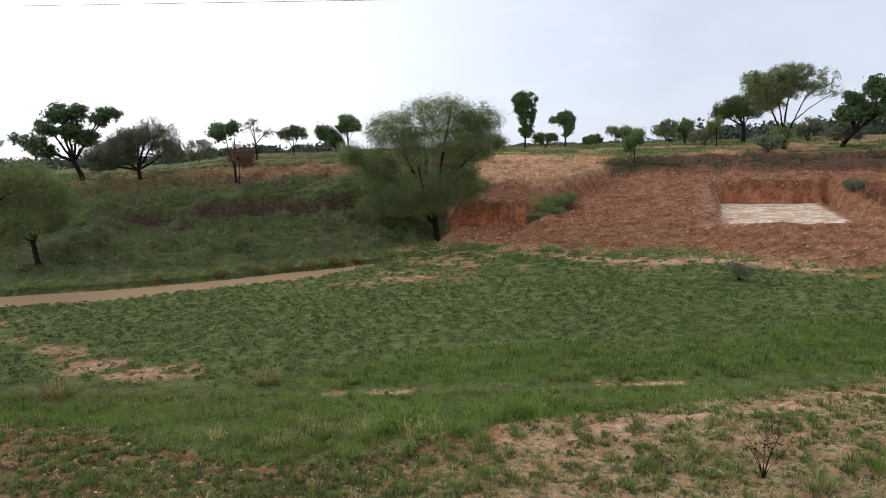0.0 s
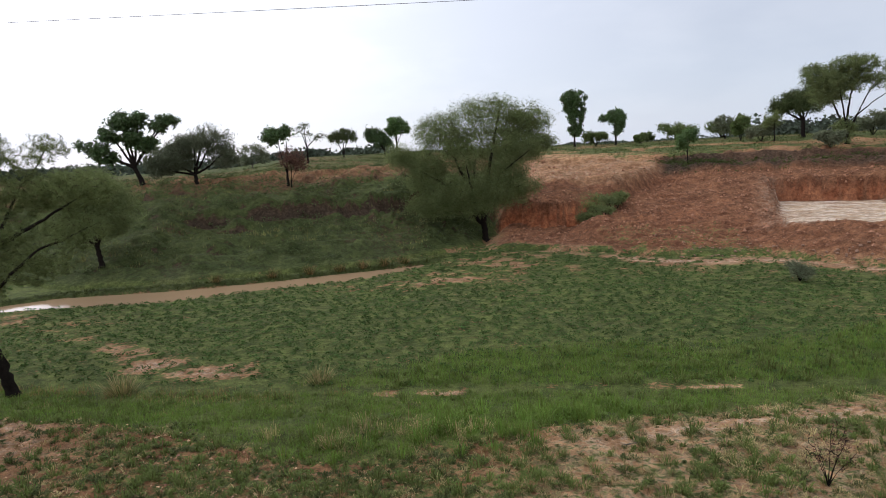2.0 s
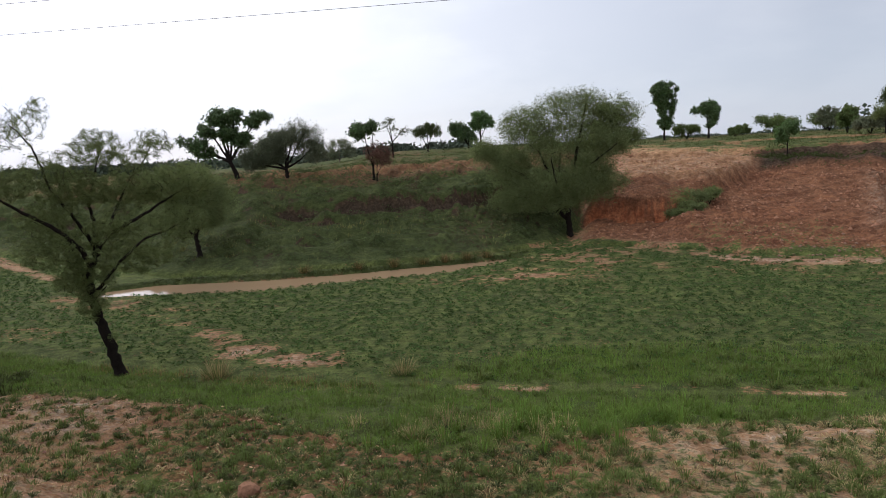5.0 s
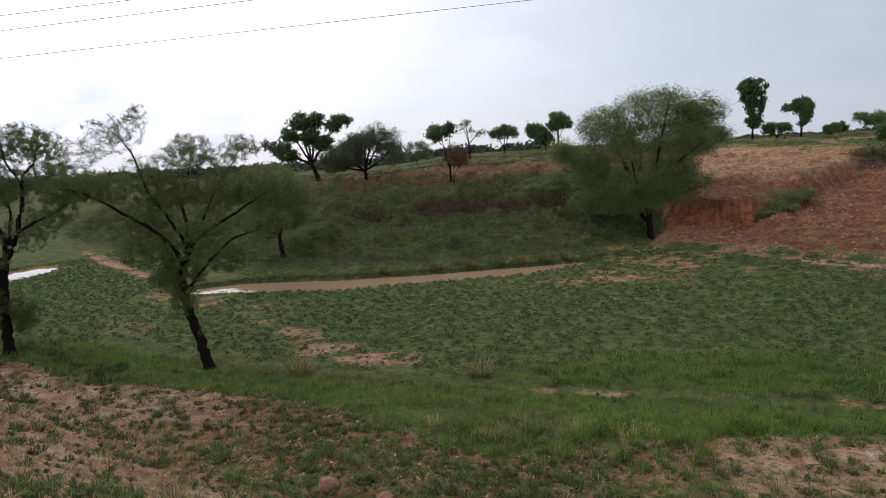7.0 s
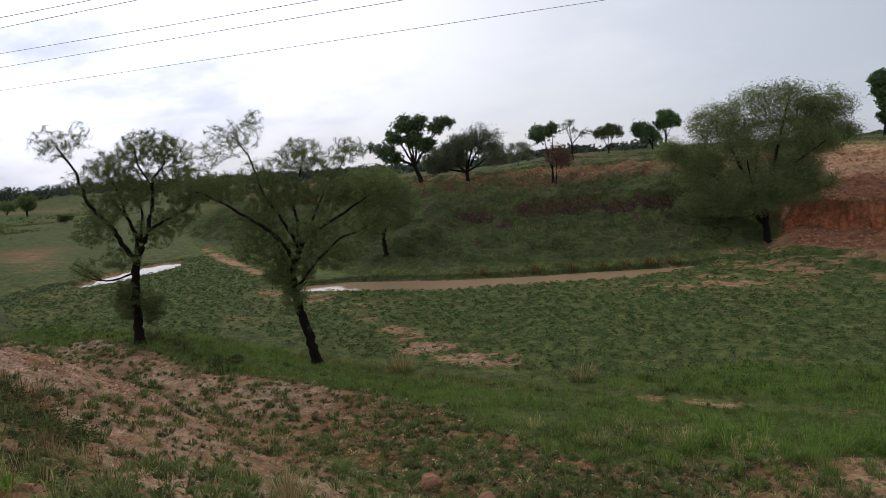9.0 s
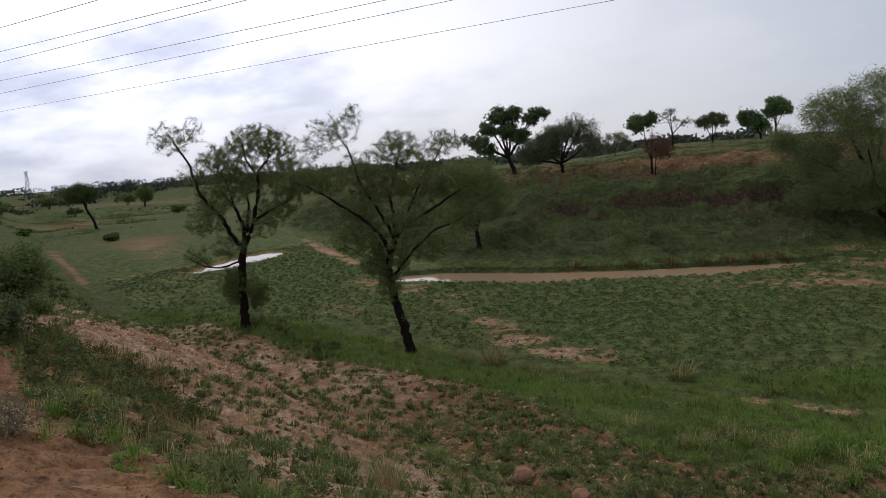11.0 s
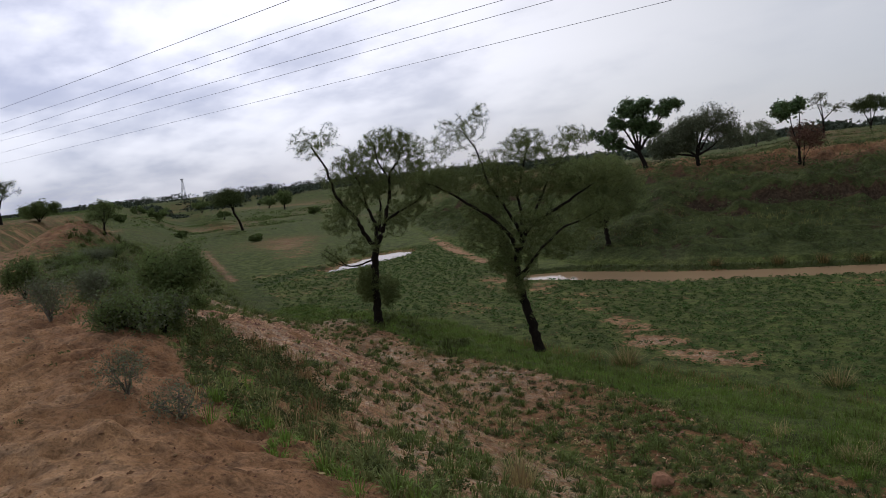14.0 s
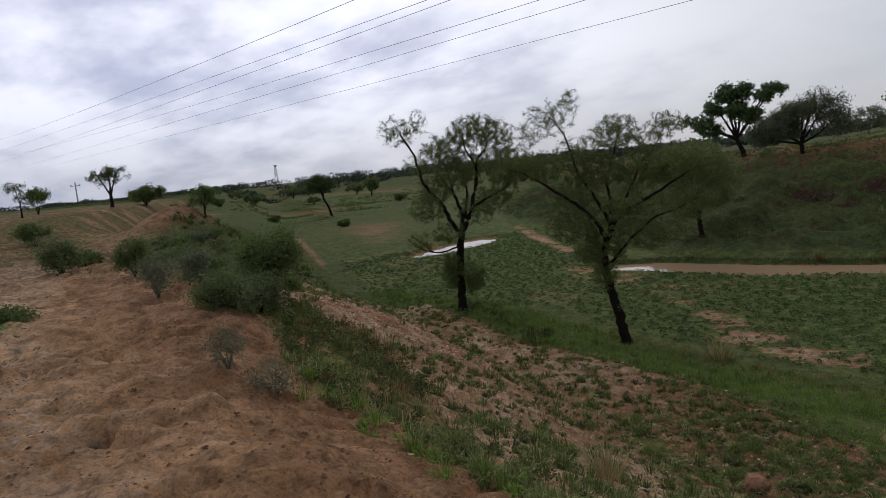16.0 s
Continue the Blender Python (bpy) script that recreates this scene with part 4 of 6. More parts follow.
plant("acacia_tree", "leaning thorn tree with a wide spreading crown", "tree", -13.2, 16.7,
      [([(0, 0, 0), (-0.22, 0, 1.21), (-0.52, 0.05, 2.36), (-0.54, 0, 2.95)], 0.165, 0.125),
       ([(-0.54, 0, 2.9), (-0.45, -0.1, 3.64), (-0.74, -0.3, 4.22), (-1.38, -0.5, 4.81), (-2.02, -0.7, 5.31), (-2.65, -0.8, 5.77), (-3.1, -0.8, 5.95)], 0.09, 0.022),
       ([(-0.5, 0, 3.2), (-0.23, 0.3, 3.99), (-0.23, 0.6, 4.9), (-0.43, 0.8, 5.63)], 0.085, 0.03),
       ([(-0.3, 0.3, 4.0), (-0.83, 0.2, 5.13), (-1.25, 0.1, 5.78), (-1.35, 0, 6.41), (-1.58, 0, 7.12), (-2.0, 0, 7.6)], 0.06, 0.016),
       ([(-0.4, 0, 3.5), (0.07, -0.2, 4.33), (1.11, -0.5, 4.88), (1.88, -0.8, 5.37), (2.3, -0.9, 5.6)], 0.085, 0.02),
       ([(0.07, -0.2, 4.33), (0.40, 0.2, 5.03), (0.84, 0.5, 5.9), (1.33, 0.7, 6.41), (1.6, 0.8, 6.9)], 0.055, 0.014),
       ([(-0.52, 0, 2.6), (-0.26, -0.1, 2.8), (0.16, -0.5, 3.4), (1.05, -1.0, 4.24), (1.61, -1.2, 4.4), (2.3, -1.3, 4.75)], 0.06, 0.018),
       ([(-0.3, 0.7, 5.2), (0.0, 0.6, 6.3), (0.18, 0.5, 6.9)], 0.045, 0.014),
       ([(-0.54, 0, 2.95), (-0.9, 0.7, 4.0), (-1.3, 1.2, 4.9)], 0.06, 0.02),
       ([(-0.54, 0, 2.4), (-0.35, -0.1, 2.55), (-0.1, -0.2, 2.85)], 0.03, 0.012)],
      [(-1.95, 0, 7.5, 0.95, 0.8, 0.65, 90, 0.45), (-1.3, 0, 8.0, 0.4, 0.5, 0.4, 24, 0.45), (-2.7, -0.2, 7.0, 0.6, 0.6, 0.4, 34, 0.45), (-2.3, -0.6, 6.0, 1.0, 0.9, 0.5, 120, 1.2), (-3.2, -0.8, 6.0, 0.6, 0.6, 0.4, 50, 1.1),
       (0.05, 0.5, 6.9, 0.8, 0.8, 0.62, 120, 0.75), (1.6, 0.7, 6.95, 0.7, 0.7, 0.5, 80, 0.5), (2.1, -0.7, 5.75, 1.15, 1.0, 0.6, 170, 1.3), (0.9, 0.1, 5.6, 1.0, 1.0, 0.6, 130, 1.2),
       (-0.6, 0.4, 5.7, 1.1, 1.1, 0.55, 150, 1.2), (-1.4, 0.2, 5.0, 0.9, 1.0, 0.5, 90, 1.1), (2.0, -1.2, 4.6, 0.9, 0.8, 0.5, 90, 1.2), (0.3, -0.3, 4.6, 0.9, 0.9, 0.5, 70, 1.0),
       (-0.9, 0, 3.2, 0.6, 0.6, 0.6, 90, 1.2), (-1.5, -0.2, 4.1, 0.9, 0.9, 0.6, 110, 1.0), (0.9, -0.4, 3.7, 1.0, 0.9, 0.6, 120, 1.0), (-0.2, 0.2, 4.1, 1.0, 1.0, 0.7, 120, 1.0), (-1.0, 0.2, 6.4, 1.0, 0.9, 0.5, 80, 0.7), (0.9, 0.4, 6.4, 0.7, 0.8, 0.5, 60, 0.7), (-0.55, -0.1, 2.4, 0.45, 0.45, 0.5, 60, 1.1), (-0.1, -0.2, 3.2, 0.4, 0.4, 0.4, 34, 1.0), (-0.1, 0, 1.3, 0.2, 0.2, 0.15, 6, 0.8)],
      12, leaf="acacia", leaves=30, length=0.08, width=0.013, twig_r=0.008, spread=0.045, size=0.96, thick=1.0, dense=2.3, group="thorn trees at the berm")

# trees on the far bank
simple_tree("acacia_tree", "rounded yellow-green thorn tree at the foot of the bank", -21.3, 34.7, 1.2, 0.15,
            [(-0.5, 0, 4.0, 2.2, 2.0, 1.5, 300), (0.9, 0, 3.2, 1.5, 1.6, 1.3, 160), (-1.6, 0, 2.6, 1.1, 1.2, 0.9, 90), (0.1, 0, 2.2, 1.6, 1.5, 0.7, 110)], 21,
            lean=(-0.1, 0), leaf="acacia_pale", leaves=84, length=0.12, width=0.026, spread=0.20, bare=0.15, ragged=0.1)
plant("acacia_tree", "broad domed thorn tree beside the red cutting", "tree", -0.6, 44.4,
      [([(0, 0, 0), (-0.05, 0, 0.9), (-0.1, 0, 1.8)], 0.21, 0.17),
       ([(0, 0, 0.9), (-0.8, -0.1, 1.9), (-1.7, -0.3, 2.9), (-2.7, -0.5, 4.0), (-4.2, -0.8, 4.9)], 0.14, 0.04),
       ([(-0.1, 0, 1.7), (-0.9, 0.2, 3.4), (-1.8, 0.4, 5.4), (-2.4, 0.5, 7.2)], 0.15, 0.03),
       ([(-0.1, 0, 1.7), (0.2, -0.4, 3.6), (0.6, -0.5, 5.8), (1.2, -0.4, 8.4)], 0.16, 0.03),
       ([(-0.1, 0, 1.75), (0.9, 0.3, 3.4), (2.2, 0.6, 5.2), (2.9, 0.8, 6.8), (3.3, 0.8, 7.9)], 0.15, 0.03),
       ([(0.2, -0.4, 3.2), (1.3, -1.3, 4.6), (2.9, -2.0, 5.8)], 0.09, 0.03),
       ([(-0.3, 0.1, 2.4), (-0.6, 1.6, 4.4), (-0.4, 2.6, 6.4)], 0.11, 0.03),
       ([(-0.3, 0, 2.4), (-0.8, -1.4, 3.6), (-1.0, -2.6, 5.0)], 0.11, 0.03)],
      [(0.4, 0, 8.0, 2.9, 2.5, 1.3, 460, 0.55), (-2.6, 0.2, 7.1, 2.0, 1.9, 1.4, 300, 0.8), (3.0, 0.6, 7.6, 1.6, 1.4, 1.1, 240, 1.0), (-3.4, -0.6, 2.6, 1.7, 1.5, 1.0, 190), (1.9, -0.9, 3.4, 1.7, 1.5, 1.0, 170), (-1.0, -1.4, 2.6, 1.8, 1.0, 0.9, 160), (0.6, -1.6, 3.2, 1.4, 0.9, 0.9, 120), (0.1, 0, 5.9, 3.4, 3.0, 1.5, 420), (-4.2, -0.5, 4.9, 1.9, 1.8, 1.4, 250),
       (2.6, 0, 6.1, 2.0, 2.0, 1.1, 260), (-1.0, -0.8, 3.6, 2.4, 2.0, 1.0, 220), (-5.2, -0.6, 5.8, 1.1, 1.1, 0.7, 80), (-2.8, -0.6, 3.2, 1.5, 1.5, 0.8, 120), (1.6, -0.8, 4.4, 1.5, 1.5, 0.8, 110), (3.8, 0.4, 6.2, 1.1, 1.1, 0.4, 60)],
      22, leaf="acacia_pale", leaf2="acacia", leaves=74, length=0.14, width=0.030, twig_r=0.013, spread=0.21, bare=0.15, ragged=0.12)
simple_tree("broadleaf_tree", "dark glossy broad-leaved tree with an open crown", -26.9, 50.6, 1.5, 0.2,
            [(-1.0, 0, 5.0, 1.1, 1.1, 0.85, 80), (0.2, 0, 5.0, 0.9, 0.9, 0.7, 50), (1.6, 0, 4.5, 0.8, 0.9, 0.6, 50), (2.2, 0, 5.1, 0.65, 0.7, 0.55, 36), (-0.5, 0, 3.7, 0.9, 1.0, 0.9, 60), (-3.0, 0, 2.9, 1.0, 1.0, 0.75, 60), (-1.9, 0, 3.9, 0.8, 0.9, 0.6, 40),
             (0.7, 0, 3.2, 0.9, 1.0, 0.8, 60), (-2.3, 0, 2.2, 0.9, 0.9, 0.5, 34), (-4.0, 0, 3.2, 0.5, 0.6, 0.4, 16)], 31, lean=(-0.5, 0), leaf="broad", leaves=36, length=0.22, width=0.12, spread=0.17, ragged=0.8)
simple_tree("acacia_tree", "grey-green umbrella thorn with a half-bare top", -21.4, 47.9, 1.1, 0.17,
            [(-1.7, 0, 2.3, 1.6, 1.4, 1.0, 170, 1.3), (0, 0, 3.2, 1.6, 1.5, 0.9, 190, 1.3), (1.6, 0, 3.6, 1.2, 1.2, 1.0, 110, 0.35), (2.0, 0, 2.3, 1.1, 1.1, 0.9, 110, 1.0), (-2.4, 0, 1.6, 1.0, 1.0, 0.6, 60, 1.2), (0.8, 0, 4.0, 1.0, 1.0, 0.8, 50, 0.35)], 32,
            lean=(-0.1, 0), leaf="grey_leaf", leaves=60, length=0.14, width=0.05, spread=0.18, ragged=0.15)
simple_tree("shrub_tree", "small pale grey-green tree on the plateau", -33, 92, 0.7, 0.1,
            [(0, 0, 2.4, 2.2, 1.8, 1.3, 130), (-1.2, 0, 1.5, 1.3, 1.2, 0.9, 60), (1.5, 0, 1.6, 1.2, 1.2, 0.9, 60)], 33, leaf="bush_grey", bark="bark_grey", leaves=26, length=0.18, width=0.09, spread=0.2)
simple_tree("broadleaf_tree", "small tree with a green top above brown twigs", -14.5, 47.3, 0.9, 0.1,
            [(-0.55, 0, 3.5, 0.85, 0.8, 0.6, 70), (0.1, 0, 3.7, 0.5, 0.6, 0.45, 30)], 34, leaf="broad", leaves=44, length=0.2, width=0.12, spread=0.14)
simple_tree("brown_shrub", "reddish-brown half-withered shrub under the small tree", -14.2, 47.1, 0.4, 0.06,
            [(0.1, 0, 1.9, 1.0, 0.9, 0.9, 130), (0.7, 0, 1.7, 0.7, 0.7, 0.7, 50)], 35, category="shrub", leaf="brown_leaf", leaves=22, length=0.12, width=0.06, spread=0.13)
simple_tree("bare_tree", "almost leafless spreading tree on the skyline", -19.6, 71.7, 1.7, 0.11,
            [(-0.6, 0, 3.4, 1.3, 1.2, 0.7, 70, 0.35), (1.2, 0, 2.8, 1.3, 1.0, 0.5, 60, 0.3), (-0.2, 0, 4.0, 0.8, 0.8, 0.4, 30, 0.4)], 36, leaf="grey_leaf", leaves=24, length=0.14, width=0.06, twig_r=0.022)
simple_tree("umbrella_tree", "flat-topped many-stemmed tree on the skyline", -19.2, 87.9, 0.5, 0.12,
            [(-0.9, 0, 2.7, 1.2, 1.2, 0.8, 90), (0.7, 0, 2.8, 1.2, 1.2, 0.75, 90), (0, 0, 3.3, 1.3, 1.2, 0.5, 60)], 37, leaf="acacia_dark", leaves=34, length=0.17, width=0.08, spread=0.15, bare=0.55)
simple_tree("broadleaf_tree", "dark green rounded tree on the skyline", -13.9, 88.5, 0.7, 0.14,
            [(-0.9, 0, 2.6, 1.5, 1.3, 1.3, 110), (-1.6, 0, 3.2, 0.9, 0.9, 0.7, 40), (0.2, 0, 1.9, 1.0, 1.0, 0.8, 40)], 38, leaf="broad", leaves=36, length=0.25, width=0.16, spread=0.2)
simple_tree("broadleaf_tree", "light green round-topped tree on the skyline", -12.4, 89.6, 1.4, 0.14,
            [(0, 0, 4.2, 1.9, 1.6, 1.2, 110, 0.8), (1.0, 0, 3.4, 1.2, 1.1, 0.9, 60, 0.8), (-0.4, 0, 3.2, 1.2, 1.1, 0.8, 50, 0.8)], 39, leaf="broad_light", leaves=34, length=0.24, width=0.15, spread=0.18)
simple_tree("broadleaf_tree", "tall dark tree with a pinched waist", 11.0, 91.2, 1.0, 0.16,
            [(0.1, 0, 6.2, 1.7, 1.6, 1.0, 230), (0.0, 0, 5.0, 1.35, 1.3, 1.1, 150), (0.15, 0, 3.8, 0.95, 0.95, 1.0, 90), (0.15, 0, 2.3, 0.8, 0.8, 0.9, 70)], 40, split=False, leaf="broad", leaves=46, length=0.26, width=0.17, spread=0.17)
simple_tree("broadleaf_tree", "green tree with a mushroom-shaped crown", 15.8, 88.2, 1.4, 0.14,
            [(-0.3, 0, 3.7, 1.8, 1.5, 0.9, 130), (0.5, 0, 2.9, 1.0, 1.0, 0.7, 50), (0.5, 0, 1.9, 0.7, 0.7, 0.7, 24)], 41, leaf="broad", leaf2="broad_light", leaves=36, length=0.24, width=0.15, spread=0.17)
simple_tree("broadleaf_tree", "small bright green tree above the diggings", 16.5, 58.9, 0.9, 0.06,
            [(0, 0, 2.1, 1.0, 0.9, 0.75, 90), (-0.5, 0, 1.5, 0.55, 0.6, 0.45, 28), (0.3, 0, 2.6, 0.6, 0.6, 0.35, 26)], 42, leaf="broad_light", leaves=34, length=0.17, width=0.1, spread=0.13)
plant("acacia_tree", "tall vase-shaped thorn tree with a feathery crown", "tree", 29.9, 59.9,
      [([(0, 0, 0), (0, 0, 0.8)], 0.16, 0.12), ([(0, 0, 0.5), (-0.6, 0, 2.2), (-1.3, 0.2, 3.8), (-1.9, 0.2, 5.2)], 0.09, 0.025), ([(0, 0, 0.6), (0, 0.3, 2.6), (0.3, 0.3, 4.4), (0.6, 0.2, 5.8)], 0.09, 0.025),
       ([(0, 0, 0.6), (0.6, -0.2, 2.2), (1.2, -0.2, 3.6), (2.4, -0.2, 4.8)], 0.08, 0.02), ([(0.5, -0.2, 2.0), (1.6, -0.4, 3.0), (3.0, -0.4, 3.9)], 0.05, 0.015), ([(0, 0, 0.6), (-0.3, -0.6, 2.6), (-0.7, -0.9, 4.6)], 0.08, 0.02)],
      [(-1.8, 0, 5.0, 1.6, 1.4, 0.9, 200, 1.2), (0.2, 0, 5.6, 1.5, 1.4, 0.8, 170, 1.0), (2.2, 0, 5.0, 1.3, 1.2, 0.8, 110, 0.3), (2.9, -0.3, 4.0, 0.9, 0.8, 0.5, 40, 0.3), (-0.8, -0.4, 4.2, 1.4, 1.3, 0.7, 130, 1.0), (-0.2, 0, 1.0, 0.9, 0.8, 0.9, 90, 1.1), (-1.3, 0, 3.6, 1.5, 1.3, 0.8, 130, 1.0), (1.2, 0, 4.4, 1.4, 1.2, 0.8, 110, 0.6), (-0.1, 0, 4.7, 1.7, 1.4, 0.9, 190, 1.0)],
      43, leaf="acacia_pale", leaves=32, length=0.16, width=0.04, spread=0.12, size=1.18)
simple_tree("umbrella_tree", "dark wide-crowned tree behind the diggings", 34.0, 77.4, 1.9, 0.24,
            [(-1.2, 0, 4.0, 2.0, 1.8, 1.0, 200), (1.0, 0, 4.3, 2.0, 1.8, 1.0, 200), (-2.4, 0, 3.3, 1.2, 1.2, 0.7, 80), (0, 0, 4.9, 1.4, 1.3, 0.6, 80), (-0.3, 0, 3.5, 2.6, 2.0, 0.9, 200)], 44, leaf="acacia_dark", leaves=40, length=0.17, width=0.08, spread=0.18)
simple_tree("acacia_tree", "small slender thorn tree on the plateau", 28.8, 72.0, 1.3, 0.07,
            [(0, 0, 2.4, 1.2, 1.1, 0.7, 90, 0.8), (-0.6, 0, 1.9, 0.8, 0.8, 0.5, 40, 0.8)], 45, leaf="acacia", leaves=26, length=0.14, width=0.06, spread=0.14)
simple_tree("broadleaf_tree", "large dark leafy tree leaning over the diggings", 34.2, 58.6, 1.3, 0.22,
            [(1.6, 0, 3.3, 1.5, 1.3, 1.0, 130), (0.4, 0, 3.0, 1.1, 1.1, 0.8, 80), (2.5, 0, 4.7, 1.5, 1.3, 1.0, 130), (3.6, 0, 3.4, 1.4, 1.3, 1.2, 110), (0.7, 0, 4.3, 0.8, 0.8, 0.6, 40), (4.4, 0, 5.0, 1.3, 1.2, 1.0, 90)], 46,
            lean=(0.9, 0), leaf="broad", leaves=44, length=0.22, width=0.13, spread=0.17)


def shrub(label, x, y, w, h, seed, leaf="bush", leaves=30, length=0.07, width=0.04, n=120, name="shrub", category="shrub", group="", bark="bark", full=1.0, stems=5, leaf2=None, **kw):
    """A low bush: stems from one root and a ragged crown w wide and h high."""
    rng = np.random.default_rng(seed + 500)
    limbs, lobes = [], []
    for i in range(stems):
        a = i * 2 * math.pi / stems + rng.uniform(-0.4, 0.4)
        s = rng.uniform(0.25, 0.36) * w
        hh = h * rng.uniform(0.45, 0.8)
        c = (s * math.cos(a), s * math.sin(a), hh)
        limbs.append(([(0, 0, 0), (c[0] * 0.4, c[1] * 0.4, hh * 0.55), c], 0.014 * w + 0.003, 0.003 + 0.003 * w))
        lobes.append((c[0], c[1], hh * 0.95, w * rng.uniform(0.2, 0.3), w * 0.25, h * rng.uniform(0.22, 0.34), n // (stems + 1), full))
    lobes.append((0, 0, h * 0.62, w * 0.30, w * 0.30, h * 0.36, n // (stems + 1), full))
    return plant(name, label, category, x, y, limbs, lobes, seed, leaf=leaf, bark=bark, twig_r=0.0025 + 0.005 * w, leaves=leaves, length=length, width=width, spread=0.05 + 0.03 * w, bare=0.15, ragged=kw.pop("ragged", 0.35), sink=0.03, group=group, leaf2=leaf2, **kw)


# bushes along the skyline
for k, (x, y, w, h, lf) in enumerate(((24.6, 91.5, 5.4, 2.4, "bush"), (28.7, 86.4, 2.6, 3.0, "bush_grey"), (27.9, 78.8, 2.4, 2.9, "bush"), (28.2, 73.8, 3.0, 2.4, "bush_grey"), (13.9, 92.3, 3.4, 2.0, "bush"), (19.0, 89, 1.7, 1.3, "bush"),
                                       (20.8, 93, 1.8, 1.4, "bush"), (39.5, 74, 3.4, 2.6, "bush_grey"), (35.5, 60.5, 3.0, 2.2, "bush_grey"), (27.4, 57.5, 2.2, 1.4, "bush_grey"), (31.5, 96, 4.0, 2.4, "bush"))):
    shrub("dark rounded bush on the plateau skyline" if lf == "bush" else "grey-green bush on the plateau", x, y, w, h, 60 + k, leaf=lf, leaves=34, length=0.2, width=0.11, n=150, group="bushes on the plateau")
# left skyline
simple_tree("bare_tree", "dark twiggy round-headed tree behind the mound", -58, 12.4, 1.0, 0.15, [(-0.7, 0, 2.4, 0.95, 1.0, 0.7, 110, 0.5), (0.6, 0, 2.5, 1.0, 1.0, 0.75, 110, 0.5), (0, 0, 2.9, 0.9, 0.9, 0.4, 50, 0.5)], 81, leaf="acacia_dark", leaves=26, length=0.12, width=0.06, twig_r=0.02)
simple_tree("small_tree", "dark bushy small tree on the mound", -30.4, 10.1, 0.35, 0.05, [(-0.1, 0, 0.95, 0.5, 0.5, 0.42, 110), (0.35, 0, 1.0, 0.4, 0.4, 0.3, 60), (0.1, 0, 1.25, 0.35, 0.35, 0.22, 40)], 82, leaf="bush", leaves=26, length=0.07, width=0.04, spread=0.07)
simple_tree("bare_tree", "thin half-bare tree at the field edge", -50, 5.4, 0.9, 0.06, [(-0.2, 0, 2.0, 0.6, 0.6, 0.5, 60, 0.6), (0.1, 0, 1.3, 0.4, 0.4, 0.4, 24, 0.6)], 83, leaf="acacia_dark", leaves=22, length=0.1, width=0.05)
shrub("dark bush beside the thin tree", -60, 7.6, 1.9, 2.2, 84, leaf="bush", leaves=26, length=0.12, width=0.07, n=160)
shrub("dense dark dome-shaped bush on the skyline", -65.1, 16.8, 3.0, 1.7, 85, leaf="bush", leaves=40, length=0.14, width=0.08, n=260)
shrub("low bush next to the dome-shaped bush", -63.0, 19.6, 1.8, 1.2, 86, leaf="bush", leaves=30, length=0.12, width=0.07, n=120)
shrub("low grey bush behind the red mound", -44, 13.2, 1.2, 0.8, 87, leaf="bush_grey", leaves=26, length=0.1, width=0.05, n=100)
# valley trees
simple_tree("acacia_tree", "leaning flat-topped tree among the terraced fields", -93.8, 51.3, 2.9, 0.2, [(-2.0, 0, 4.9, 2.2, 2.0, 1.2, 190), (-0.6, 0, 5.0, 1.8, 1.8, 1.1, 130), (-1.4, 0, 5.9, 1.3, 1.3, 0.7, 70)], 91, lean=(-1.0, 0), leaf="acacia_dark", leaves=34, length=0.2, width=0.1, spread=0.22)
simple_tree("small_tree", "small dark tree on a field terrace", -138, 87, 1.6, 0.2, [(0, 0, 3.3, 1.9, 1.7, 1.4, 120), (0.4, 0, 2.2, 1.4, 1.3, 0.9, 60)], 92, leaf="bush", leaves=30, length=0.3, width=0.17, spread=0.25)
for k, (az, r, w, h) in enumerate(((67.5, 140, 4.2, 3.0), (70.2, 120, 2.4, 1.6), (64.2, 190, 5.5, 3.6), (62.6, 150, 3.0, 2.2), (59.0, 175, 4.5, 3.2), (55.5, 130, 2.4, 1.5), (68.8, 175, 3.6, 2.6), (66.0, 100, 1.6, 1.0), (53.0, 112, 2.4, 1.3), (60.4, 84, 1.5, 0.8))):
    shrub("dark bush on the field terraces", -r * math.sin(radians(az)), r * math.cos(radians(az)), w, h, 100 + k, leaf="bush", leaves=34, length=0.28, width=0.16, n=90, group="bushes on the terraces")
# bushes on the bund
shrub("dense dark green bush on the bund edge", -10.75, 4.3, 1.0, 1.2, 121, leaf="bush", leaves=26, length=0.05, width=0.02, n=620, group="bushes on the bund", stems=9)
shrub("low spreading grey-green bush on the bund edge", -9.5, 3.15, 0.9, 0.55, 122, leaf="bush", leaf2="bush_grey", leaves=26, length=0.045, width=0.018, n=420, group="bushes on the bund", stems=9)
shrub("low green bush beside the dense one", -9.9, 3.7, 0.65, 0.6, 137, leaf="bush", leaf2="bush_grey", leaves=28, length=0.045, width=0.02, n=260, group="bushes on the bund", stems=7)
shrub("grey twiggy shrub on the bund edge", -11.8, 2.8, 0.6, 0.7, 123, leaf="bush_grey", leaves=12, length=0.04, width=0.016, n=220, group="bushes on the bund", bark="bark_grey", stems=9)
shrub("dark leafy bush behind the grey shrub", -15.2, 3.3, 0.7, 0.85, 124, leaf="bush", leaves=28, length=0.05, width=0.022, n=220, group="bushes on the bund")
shrub("pale grey-green bush on the bund edge", -12.6, 3.75, 0.65, 0.6, 127, leaf="bush_grey", leaves=18, length=0.05, width=0.018, n=190, group="bushes on the bund", bark="bark_grey", stems=7)
